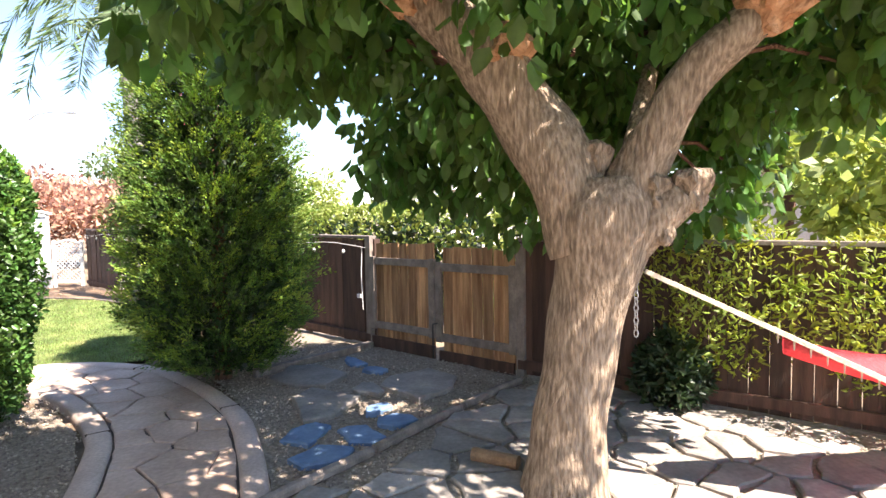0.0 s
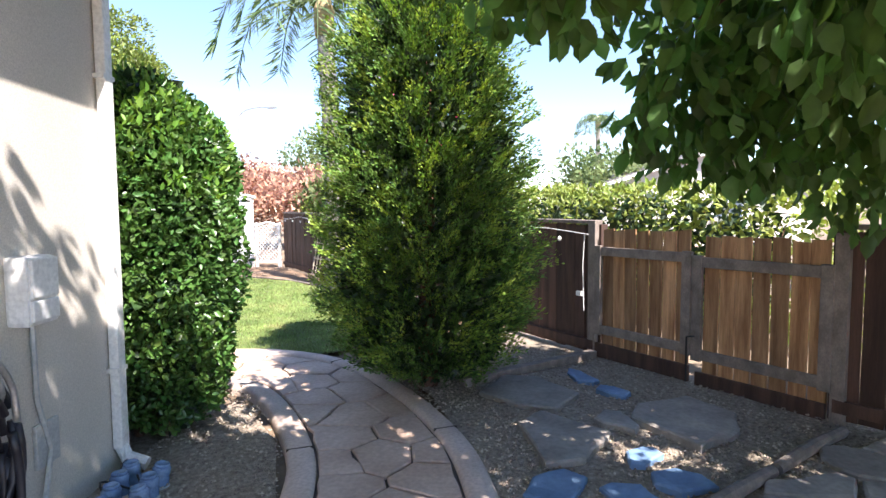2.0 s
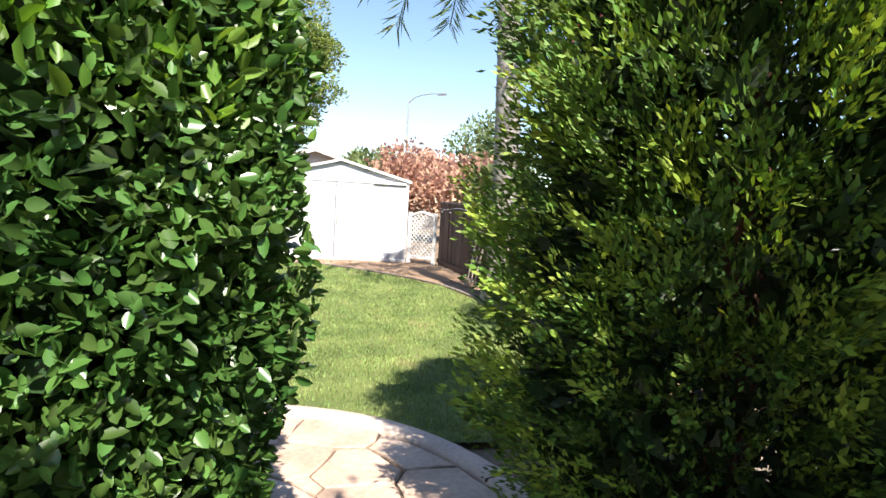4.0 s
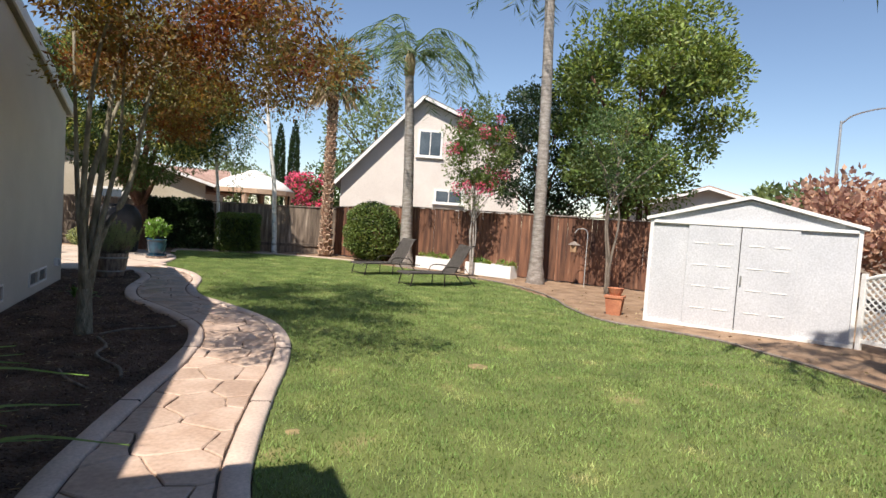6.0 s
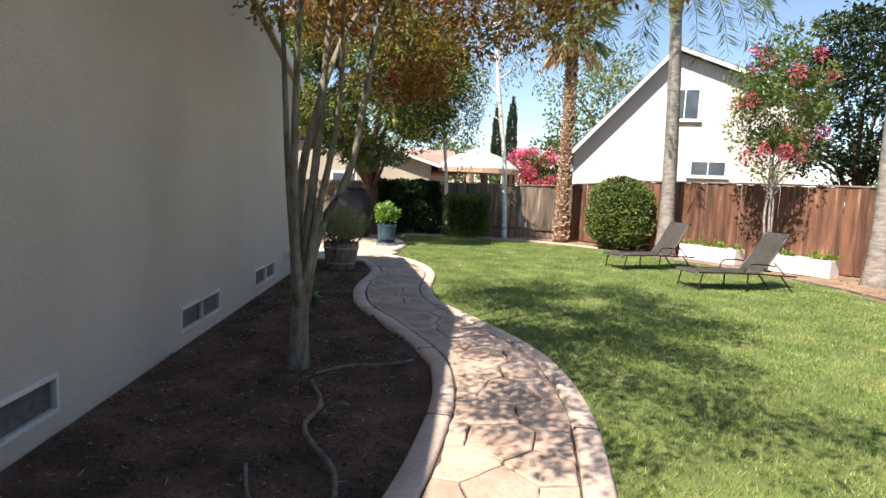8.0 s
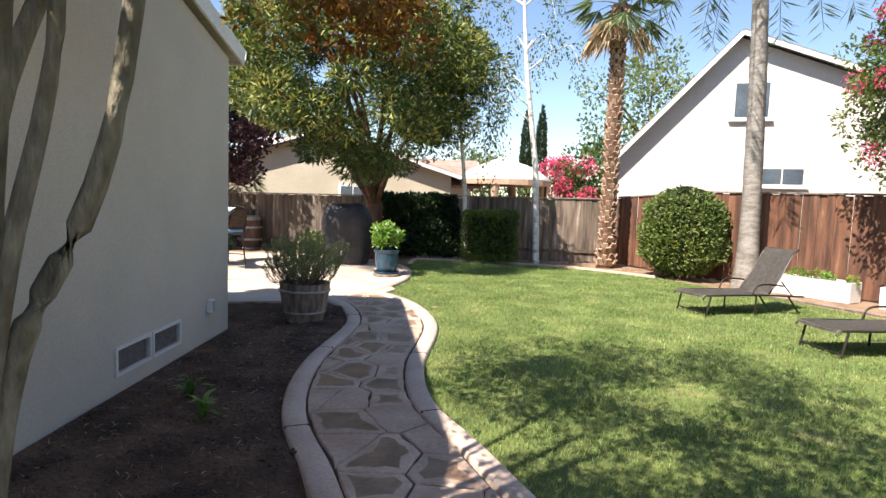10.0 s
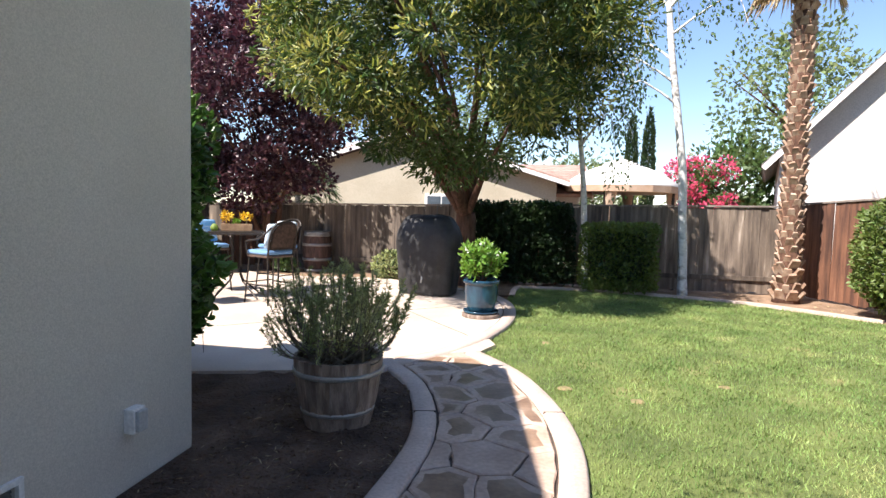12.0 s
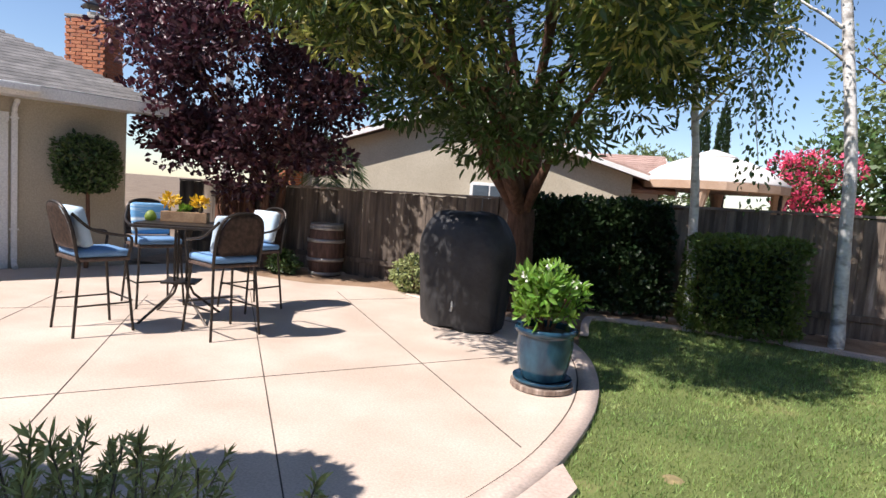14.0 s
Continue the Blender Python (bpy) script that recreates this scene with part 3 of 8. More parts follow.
# garden path: bed, two borders, stamped stones
garden_path = tagged(put("path", strip("path", -0.53, 0.53, -0.06, 0.012, M["joint"])), "winding pinkish stamped-concrete garden path", "path", kind="structure")
put("border", strip("border", 0.385, 0.55, -0.05, 0.045, M["kerb"]), garden_path, "smooth pale pink concrete border")
put("border", strip("border", -0.55, -0.385, -0.05, 0.045, M["kerb"]), garden_path, "smooth pale pink concrete border")

part("border", prism(bmesh.new(), [(2.52, 17.10), (2.82, 17.26), (2.95, 17.60), (2.86, 17.86), (2.70, 17.60), (2.60, 17.36)], -0.05, 0.0395), M["kerb"], garden_path, "smooth pale pink concrete border")
# cuts across the borders every couple of metres
for s_ in np.arange(2.6, PATH_LEN - 0.5, 1.75):
    for u_ in (-0.4675, 0.4675):
        (cx_, cy_), (dx_, dy_) = path_at(s_, np.array(u_)), path_at(s_ + 0.05, np.array(u_)) - path_at(s_ - 0.05, np.array(u_))
        cut = part("joint", boxed((0.011, 0.158, 0.02), None), M["joint"], garden_path)
        cut.matrix_local = pose(cx_, cy_, 0.0370, 0, 0, math.degrees(math.atan2(dy_, dx_)))


def cells(points, bounds, near=1.3):
    """Voronoi cells of points, cut to the bounds (x0, y0, x1, y1)."""
    out = []
    for i, p in enumerate(points):
        poly = [(bounds[0], bounds[1]), (bounds[2], bounds[1]), (bounds[2], bounds[3]), (bounds[0], bounds[3])]
        d = points - p
        for j in np.argsort((d**2).sum(1))[1:24]:
            m, w, cut = (points[j] + p) / 2, points[j] - p, []
            for (ax, ay), (bx, by) in zip(poly, poly[1:] + poly[:1]):
                da, db = (ax - m[0]) * w[0] + (ay - m[1]) * w[1], (bx - m[0]) * w[0] + (by - m[1]) * w[1]
                if da <= 0:
                    cut.append((ax, ay))
                if da * db < 0:
                    k = da / (da - db)
                    cut.append((ax + k * (bx - ax), ay + k * (by - ay)))
            poly = cut
            if len(poly) < 3:
                break
        if len(poly) >= 3:
            out.append(np.array(poly))
    return out


def shrink(poly, by):
    c = poly.mean(0)
    d = np.linalg.norm(poly - c, axis=1, keepdims=True)
    return c + (poly - c) * np.maximum(1 - by / np.maximum(d, 1e-6), 0.3)


def stone_mesh(name, poly, z0, z1, material, worn=0.012, rough=0.0, rnd=None, wet=None):
    """A flat stone: skirt, worn rim and top; wet: a damp middle inside a dry border."""
    n = len(poly)
    rim, top = poly, shrink(poly, worn)
    dz = (rnd.normal(size=n) * rough) if rough else np.zeros(n)
    bm = bmesh.new()
    a = [bm.verts.new((*q, z0)) for q in rim]
    b = [bm.verts.new((*q, z1 - worn * 0.7 + dz[i])) for i, q in enumerate(rim)]
    c = [bm.verts.new((*q, z1 + dz[i])) for i, q in enumerate(top)]
    for lo, hi in ((a, b), (b, c)):
        for i in range(n):
            bm.faces.new((lo[i], lo[(i + 1) % n], hi[(i + 1) % n], hi[i]))
    if wet:
        mid = shrink(top, wet[1])
        mid = mid.mean(0) + (mid - mid.mean(0)) * (1 + wet[2][: len(mid), None])
        d = [bm.verts.new((*q, z1)) for q in mid]
        for i in range(n):
            bm.faces.new((c[i], c[(i + 1) % n], d[(i + 1) % n], d[i]))
        bm.faces.new(d).material_index = 1
    else:
        bm.faces.new(c)
    bmesh.ops.recalc_face_normals(bm, faces=bm.faces[:])
    me = bpy.data.meshes.new(name)
    bm.to_mesh(me)
    bm.free()
    me.materials.append(material)
    if wet:
        me.materials.append(wet[0])
    return me


def jag(poly, rnd, amount, parts=3):
    """A polygon with each side broken into a few uneven pieces."""
    out = []
    for p, q in zip(poly, np.roll(poly, -1, 0)):
        long = np.linalg.norm(q - p)
        k = max(1, min(parts, int(long / 0.09)))
        for i in range(k):
            out.append(p + (q - p) * i / k + (rnd.normal(size=2) * amount if i else 0))
    return np.array(out)


# ---- fences ----


def board_mesh(name, w, h, t, material, rnd, dog=0.0):
    bm = bmesh.new()
    z0 = rnd.uniform(-0.01, 0.01)
    prof = [(-w / 2, z0), (w / 2, z0), (w / 2, h - dog), (w / 2 - dog, h), (-w / 2 + dog, h), (-w / 2, h - dog)] if dog else [(-w / 2, z0), (w / 2, z0), (w / 2, h + rnd.uniform(-0.012, 0.012)), (-w / 2, h + rnd.uniform(-0.012, 0.012))]
    f = [bm.verts.new((x, -t / 2, z)) for x, z in prof]
    b = [bm.verts.new((x, t / 2, z)) for x, z in prof]
    bm.faces.new(f)
    bm.faces.new(b[::-1])
    for i in range(len(f)):
        bm.faces.new((f[i], b[i], b[(i + 1) % len(f)], f[(i + 1) % len(f)]))
    bmesh.ops.recalc_face_normals(bm, faces=bm.faces[:])
    me = bpy.data.meshes.new(name)
    bm.to_mesh(me)
    bm.free()
    me.materials.append(material)
    return me


def fence(name, label, ends, heights, material, width=0.14, gap=0.003, cap=True, rails=(), post_every=2.4, front=1.0, z=0.0):
    """A board fence on a line: boards, posts, rails and a cap; front: on which side the rails and posts stand."""
    rnd = np.random.default_rng(len(name) + int(10 * abs(ends[0][0])))
    (x0, y0), (x1, y1) = ends
    long = math.hypot(x1 - x0, y1 - y0)
    ang = math.degrees(math.atan2(y1 - y0, x1 - x0))
    base = thing(name, label, "fence", (x0, y0, z), ang, kind="structure")
    h0, h1 = heights
    kinds = [board_mesh("board", width - gap, 1.0, 0.02, material, rnd) for _ in range(7)]
    k = int(long / width)
    for i in range(k):
        x = (i + 0.5) * long / k
        b = put("board", kinds[rnd.integers(7)], base)
        b.matrix_local = pose(x, rnd.normal() * 0.004, 0.03, rnd.normal() * 0.2, rnd.normal() * 0.1, rnd.normal() * 0.4) @ Matrix.Diagonal((1, 1, h0 + (h1 - h0) * x / long - 0.03 + rnd.normal() * 0.006, 1))
    posts = max(1, round(long / post_every))
    for i in range(posts + 1):
        x = i * long / posts
        tall_ = h0 + (h1 - h0) * x / long
        part("post", boxed((0.09, 0.09, tall_), pose(x, -0.056 * front, tall_ / 2), 0.006), material, base)
    tilt = math.degrees(math.atan2(h1 - h0, long))
    for r in rails:
        part("rail", boxed((long, 0.04, 0.09), pose(long / 2, 0.031 * front, r, 0, -tilt * r / max(h0, 0.1), 0), 0.005), material, base)
    if cap:
        part("cap", boxed((long, 0.12, 0.035), pose(long / 2, -0.02 * front, (h0 + h1) / 2 + 0.022, 0, -tilt, 0), 0.006), M["gate_frame"], base, "weathered grey cap rail")
    return base


def on_line(a, b, d):
    long = math.hypot(b[0] - a[0], b[1] - a[1])
    return a[0] + (b[0] - a[0]) * d / long, a[1] + (b[1] - a[1]) * d / long


CORNER_E, GATE_A, GATE_B = (12.85, 6.9), (5.2, -0.67), (3.72, -2.2)
fence("fence_east", "dark brown stained board fence with cap rail", (CORNER_E, GATE_A), (1.40, 1.32), M["fence_dark"], rails=(0.12,), front=-1.0)
fence("fence_south", "dark brown stained board fence behind shrubs", (GATE_B, (0.2, -6.5)), (1.32, 1.30), M["fence_dark"], rails=(0.12,), front=-1.0, post_every=9)
fence("fence_right", "weathered red-brown board fence with pale worn streaks", ((9.40, 20.9), (17.2, 10.9)), (1.9, 1.85), M["fence_red"], front=-1.0)
fence("fence_corner", "weathered red-brown board fence", ((8.3, 23.38), (9.40, 20.9)), (1.75, 1.9), M["fence_red"], front=-1.0)
fence("fence_back", "old weathered grey-brown board fence with uneven boards", ((-5.6, 24.95), (1.5, 23.42)), (1.46, 1.56), M["fence_grey"], rails=(0.3,), front=-1.0)
# this stretch has the lightened boards that stand for sun on them
fence("fence_back_far", "old weathered grey-brown board fence, coloured paler for the sun on it", ((1.5, 23.42), (8.3, 23.38)), (1.58, 1.70), M["fence_sunlit"], rails=(0.3,), front=-1.0)

# ---- the house ----
EAVE = 2.98
house = thing("house", "single-storey house with pale grey-green stucco walls", "house", kind="structure")


def wall(name, a, b, z0, z1, material, parent=None, holes=(), thick=0.2, label=""):
    """An upright wall from a to b, its outer face on the right of that way; holes (from, to, low, high) go through it."""
    long = math.hypot(b[0] - a[0], b[1] - a[1])
    xs = sorted({0.0, long, *(h[0] for h in holes), *(h[1] for h in holes)})
    zs = sorted({z0, z1, *(h[2] for h in holes), *(h[3] for h in holes)})
    bm = bmesh.new()
    for xa, xb in zip(xs, xs[1:]):
        for za, zb in zip(zs, zs[1:]):
            if not any(h[0] - 1e-6 <= xa and xb <= h[1] + 1e-6 and h[2] - 1e-6 <= za and zb <= h[3] + 1e-6 for h in holes):
                box(bm, (xb - xa, thick, zb - za), pose((xa + xb) / 2, thick / 2, (za + zb) / 2))
    bmesh.ops.remove_doubles(bm, verts=bm.verts[:], dist=1e-5)
    bm.verts.index_update()
    twins = {}
    for f in bm.faces:
        twins.setdefault(frozenset(v.index for v in f.verts), []).append(f)
    bmesh.ops.delete(bm, geom=[f for fs in twins.values() if len(fs) > 1 for f in fs], context="FACES_ONLY")
    ob = part(name, bm, material, parent, label)
    ob.matrix_local = pose(a[0], a[1], 0, 0, 0, math.degrees(math.atan2(b[1] - a[1], b[0] - a[0])))
    return ob


VENTS = [7.38, 7.97, 10.2, 10.67, 12.44, 12.97]
side_holes = [(y - 3.6, y - 3.6 + (0.46 if i > 1 else 0.5), 0.15, 0.33) for i, y in enumerate(VENTS)]
wall("wall_side", (1.32, 3.6), (1.32, 14.61), -0.05, EAVE, M["stucco"], house, side_holes, label="pale grey-green stucco wall with crawl-space vents")
wall("wall_bay", (2.06, 2.08), (2.06, 3.6), -0.05, EAVE, M["stucco"], house, label="pale stucco wall")
wall("wall_step", (2.06, 3.6), (1.52, 3.6), -0.05, EAVE, M["stucco"], house, label="pale stucco wall")
wall("wall_front", (-6.0, -0.1), (2.06, 2.08), -0.05, EAVE, M["stucco"], house, label="pale stucco wall in dappled sun")
wall("wall_patio", (1.12, 14.61), (-6.6, 14.61), -0.05, EAVE, M["stucco"], house, label="pale stucco wall")
wall("wall_far", (-8.0, 24.0), (-6.0, -0.1), -0.05, EAVE, M["stucco"], house, label="pale stucco wall")
for i, y in enumerate(VENTS):
    w = 0.46 if i > 1 else 0.5
    v = thing("vent", "screened crawl-space vent in a white metal frame", "vent", (1.32, y + w / 2, 0.24), 90, "crawl-space vents")
    bm = bmesh.new()
    for sx, sz, px_, pz in ((w + 0.05, 0.025, 0, 0.1), (w + 0.05, 0.025, 0, -0.1), (0.025, 0.18, w / 2 + 0.012, 0), (0.025, 0.18, -w / 2 - 0.012, 0)):
        box(bm, (sx, 0.02, sz), pose(px_, -0.008, pz))
    part("frame", bm, M["white"], v, "white metal frame")
    # dark board in place of the unlit crawl space
    part("backing", boxed((w, 0.01, 0.18), pose(0, 0.15, 0)), M["unlit_fill"], v)
    for k in range(9):
        part("louvre", boxed((w, 0.020, 0.004), pose(0, 0.022, -0.08 + k * 0.02, 55)), M["vent_screen"], v)

# gable over the side wall, main roof with its ridge across, lower roof over the front
hw = unit(np.array([8.06, 2.18]))
RIDGE_Y, RIDGE_Z, SLOPE = 9.1, 4.24, 0.22
bm = bmesh.new()
tri = [(3.6, EAVE), (14.61, EAVE), (RIDGE_Y, RIDGE_Z - 0.02)]
ends = [[bm.verts.new((x_, y_, z_)) for y_, z_ in tri] for x_ in (1.12, 1.32)]
bm.faces.new(ends[0][::-1])
bm.faces.new(ends[1])
for k in range(3):
    bm.faces.new((ends[0][k], ends[0][(k + 1) % 3], ends[1][(k + 1) % 3], ends[1][k]))
bmesh.ops.recalc_face_normals(bm, faces=bm.faces[:])
part("gable", bm, M["stucco"], house, "pale grey-green stucco gable")
for y_end, s_ in ((14.85, -1), (3.3, 1)):
    run = abs(y_end - RIDGE_Y)
    sl = math.hypot(run, run * SLOPE)
    ang = s_ * math.degrees(math.atan(SLOPE))
    mid_y, mid_z = (y_end + RIDGE_Y) / 2, RIDGE_Z + 0.02 - run * SLOPE / 2
    part("roof_soffit", boxed((9.0, sl, 0.02), pose(-3.12, mid_y, mid_z, ang, 0, 0)), M["soffit"], house, "tan boarded underside of the roof")
    part("roof", boxed((9.06, sl + 0.03, 0.09), pose(-3.12, mid_y, mid_z + 0.10, ang, 0, 0), 0.01), M["shingle"], house, "grey shingle roof")
    part("rake_board", boxed((0.03, sl, 0.17), pose(1.40, mid_y, mid_z + 0.05, ang, 0, 0), 0.004), M["white"], house, "white painted rake board")
bm = prism(bmesh.new(), [(-7.4, 3.9), (-7.4, -1.0), (-6.28, -0.44), (2.45, 1.87), (2.45, 3.9)], EAVE, EAVE + 0.03)
part("soffit", bm, M["soffit"], house, "tan boarded soffit under the eaves")
bm = bmesh.new()
low = [bm.verts.new((x_, y_, EAVE + 0.16)) for x_, y_ in ((-6.28, -0.46), (2.47, 1.85), (2.47, 4.0), (-7.0, 4.0))]
ridge = [bm.verts.new(q) for q in ((0.8, 3.4, 3.7), (-6.4, 2.6, 3.7))]
for f in ((low[0], low[1], ridge[0], ridge[1]), (low[1], low[2], ridge[0]), (low[2], low[3], ridge[1], ridge[0]), (low[3], low[0], ridge[1]), (low[3], low[2], low[1], low[0])):
    bm.faces.new(f)
bmesh.ops.recalc_face_normals(bm, faces=bm.faces[:])
part("front_roof", bm, M["shingle"], house, "grey shingle roof")
for a, b in (((1.38, 14.85), (-7.4, 14.85)), ((-6.28, -0.45), (2.46, 1.86)), ((2.46, 1.86), (2.46, 3.9))):
    long = math.hypot(b[0] - a[0], b[1] - a[1])
    m = pose(a[0], a[1], 0, 0, 0, math.degrees(math.atan2(b[1] - a[1], b[0] - a[0])))
    part("fascia", boxed((long + 0.03, 0.03, 0.18), m @ pose(long / 2, -0.015, EAVE + 0.07), 0.004), M["white"], house, "white painted fascia board")
    bm = bmesh.new()
    prof = [(-0.03, 0.16), (-0.03, 0.05), (-0.10, 0.05), (-0.13, 0.10), (-0.13, 0.17), (-0.12, 0.17), (-0.12, 0.10), (-0.095, 0.065), (-0.04, 0.065), (-0.04, 0.16)]
    ends = [[bm.verts.new((xx, yy, EAVE + zz)) for yy, zz in prof] for xx in (0.0, long)]
    for i in range(len(prof)):
        bm.faces.new((ends[0][i], ends[0][(i + 1) % len(prof)], ends[1][(i + 1) % len(prof)], ends[1][i]))
    bm.faces.new(ends[0][::-1])
    bm.faces.new(ends[1])
    bmesh.ops.recalc_face_normals(bm, faces=bm.faces[:])
    part("gutter", bm, M["white"], house, "white metal gutter").matrix_local = m


def downspout(name, x, y, rz, top, label):
    d = thing(name, label, "downspout", (x, y, 0), rz)
    part("pipe", boxed((0.075, 0.055, top - 0.3), pose(0, 0, 0.15 + (top - 0.3) / 2), 0.008), M["white"], d)
    part("elbow", bar([(0, 0, top - 0.16), (0, -0.06, top - 0.06), (0, -0.25, top + 0.0)], 0.035, 8), M["white"], d)
    part("foot", bar([(0, 0, 0.16), (0, -0.03, 0.09), (0, -0.14, 0.05)], 0.038, 8), M["white"], d)
    for z in (0.6, 2.2):
        part("strap", boxed((0.11, 0.06, 0.025), pose(0, 0.003, z)), M["white"], d)
    return d


downspout("downspout", 2.03, 2.035, 15, 2.9, "white square downspout at the corner of the house")

# patio wing with glazed door, roof and chimney
WA, WB, WC = (-6.75, 18.4), (-5.2, 21.0), (-4.45, 22.25)
wing = thing("house_wing", "wing of the house with warm beige stucco and a half-glazed white door", "house", kind="structure")
la = math.hypot(WB[0] - WA[0], WB[1] - WA[1])
wall("wall", WA, WB, -0.05, 2.62, M["stucco_warm"], wing, [(la - 1.15, la - 0.17, 0.04, 2.14)])
wall("wall", WB, WC, -0.05, 2.62, M["stucco_warm"], wing)
wall("wall", WC, (-7.4, 24.1), -0.05, 2.62, M["stucco_warm"], wing)
wm = pose(WA[0], WA[1], 0, 0, 0, math.degrees(math.atan2(WB[1] - WA[1], WB[0] - WA[0])))
door = thing("door_1", "white half-glazed patio door with black hinges", "door", kind="structure")
door.matrix_world = wm @ pose(la - 0.66, 0.05, 0.04)
bm = bmesh.new()
for sx, sz, px_, pz in ((0.13, 2.1, -0.42, 1.05), (0.13, 2.1, 0.42, 1.05), (0.72, 0.14, 0, 2.03), (0.72, 0.16, 0, 0.95), (0.72, 0.2, 0, 0.1)):
    box(bm, (sx, 0.045, sz), pose(px_, 0, pz), 0.004)
part("leaf", bm, M["white"], door)
part("panel", boxed((0.72, 0.02, 0.7), pose(0, 0.012, 0.53), 0.006), M["white"], door)
part("pane", boxed((0.72, 0.008, 0.95), pose(0, 0.005, 1.5)), M["glass"], door)
# dark board behind the door, painted as an unlit interior
part("room_behind", boxed((0.98, 0.02, 2.1), pose(0, 0.22, 1.05)), M["unlit_fill"], door)
for z in (0.25, 0.86, 1.8):
    part("hinge", boxed((0.16, 0.012, 0.05), pose(0.42, -0.03, z), 0.004), M["black"], door, "black strap hinge")
for sx, sz, px_, pz in ((0.1, 2.2, -0.54, 1.06), (0.1, 2.2, 0.54, 1.06), (1.2, 0.12, 0, 2.17)):
    part("trim", boxed((sx, 0.03, sz), pose(px_, -0.066, pz), 0.004), M["white"], door)
wd = unit(np.array([WC[0] - WA[0], WC[1] - WA[1]]))
wn_ = np.array([-wd[1], wd[0]])
e0, e1 = np.array(WA) - wn_ * 0.55 - wd * 2, np.array(WC) - wn_ * 0.55 + wd * 0.45
r0, r1 = e0 + wn_ * 3.4, e1 + wn_ * 3.4 - wd * 2.6
b1 = e1 + wn_ * 6.4
b0 = e0 + wn_ * 6.4
bm = bmesh.new()
q = {k: bm.verts.new((*p_, z_)) for k, p_, z_ in (("e0", e0, 2.62), ("e1", e1, 2.62), ("r0", r0, 4.15), ("r1", r1, 4.15), ("b1", b1, 2.62), ("b0", b0, 2.62))}
for f in (("e0", "e1", "r1", "r0"), ("e1", "b1", "r1"), ("b1", "b0", "r0", "r1"), ("b0", "e0", "r0"), ("e0", "b0", "b1", "e1")):
    bm.faces.new([q[k] for k in f])
bmesh.ops.recalc_face_normals(bm, faces=bm.faces[:])
wing_roof = part("roof", bm, M["shingle"], wing, "grey shingle roof")
slope = math.hypot(3.4, 1.53)
wr = math.degrees(math.atan2(wd[1], wd[0]))
span = float(np.linalg.norm(e1 - e0))
for k in range(24):
    s_ = (k + 0.5) / 24
    a_ = span - 2.6 * s_
    c_ = e0 + wd * a_ / 2 + wn_ * 3.4 * s_
    part("shingle_course", boxed((a_, slope / 24 + 0.03, 0.012), pose(c_[0], c_[1], 2.62 + 1.53 * s_ + 0.012, 0, 0, wr) @ pose(0, 0, 0, math.degrees(math.atan2(1.53, 3.4)) - 1.5)), M["shingle"], wing)
mid = (e0 + e1) / 2
part("fascia", boxed((span, 0.03, 0.17), pose(mid[0], mid[1], 2.56, 0, 0, wr), 0.004), M["white"], wing, "white fascia board")
part("gutter", boxed((span - 1.7, 0.11, 0.10), pose(*(mid - wn_ * 0.07 - wd * 0.85), 2.58, 0, 0, wr), 0.02), M["white"], wing, "white metal gutter")
part("soffit", boxed((span, 0.55, 0.02), pose(*(mid + wn_ * 0.28), 2.50, 0, 0, wr)), M["white"], wing)
ds = downspout("downspout", *(np.array(WB) - wn_ * 0.035 + wd * 0.0), wr, 2.42, "white square downspout beside the patio door")
chimney = thing("chimney", "orange brick chimney with a black metal cap", "chimney", (-6.6, 23.7, -0.25), 15)
part("core", boxed((0.70, 0.62, 2.4), pose(0, 0, 3.4)), M["mortar"], chimney)
bmesh_brick = part("brick", boxed((0.19, 0.09, 0.058), None, 0.004), M["brick"])
brick_mesh = bmesh_brick.data
bpy.data.objects.remove(bmesh_brick)
for c in range(21):
    z = 3.18 + c * 0.068
    for face in range(4):
        w_, d_ = (0.72, 0.64) if face % 2 == 0 else (0.64, 0.72)
        k = 3
        for i in range(k + 1):
            xx = -w_ / 2 + (i + (0.5 if c % 2 else 0.0)) * w_ / 3.5
            if abs(xx) <= w_ / 2 - 0.05:
                put("brick", brick_mesh, chimney).matrix_local = pose(0, 0, z, 0, 0, 90 * face) @ pose(xx, -d_ / 2 + 0.03, 0)
part("flashing", boxed((0.76, 0.68, 0.12), pose(0, 0, 3.18)), M["metal_grey"], chimney, "grey metal flashing")
part("crown", boxed((0.76, 0.68, 0.05), pose(0, 0, 4.62), 0.01), M["mortar"], chimney)
part("flue", lathe([(0.13, 4.64), (0.14, 4.76)], 14), M["mortar"], chimney)
part("cap", lathe([(0.30, 4.86), (0.28, 4.90), (0.06, 5.0)], 4), M["black"], chimney, "black metal rain cap")
for sx in (-0.12, 0.12):
    part("cap_leg", bar([(sx, 0, 4.7), (sx, 0, 4.9)], 0.012, 6), M["black"], chimney)

# patio slab
PATIO = np.array([(2.02, 16.4), (2.45, 17.0), (2.66, 17.4), (2.88, 18.0), (3.06, 18.9), (3.08, 19.8), (2.92, 20.7), (2.5, 21.5), (1.6, 22.1), (0.4, 22.75), (-0.3, 22.9), (-1.3, 22.6), (-2.3, 22.7), (-3.7, 23.4),
                  (-4.4, 22.3), (-5.15, 20.95), (-6.75, 18.4), (-7.2, 15.2), (-6.0, 15.0), (-0.2, 15.72), (1.1, 16.12)])
bm = prism(bmesh.new(), [tuple(p_) for p_ in PATIO], -0.06, 0.03)
patio = solo("patio", bm, M["patio"], "pale pinkish concrete patio with scored joints and a curved edge", "patio", kind="structure")
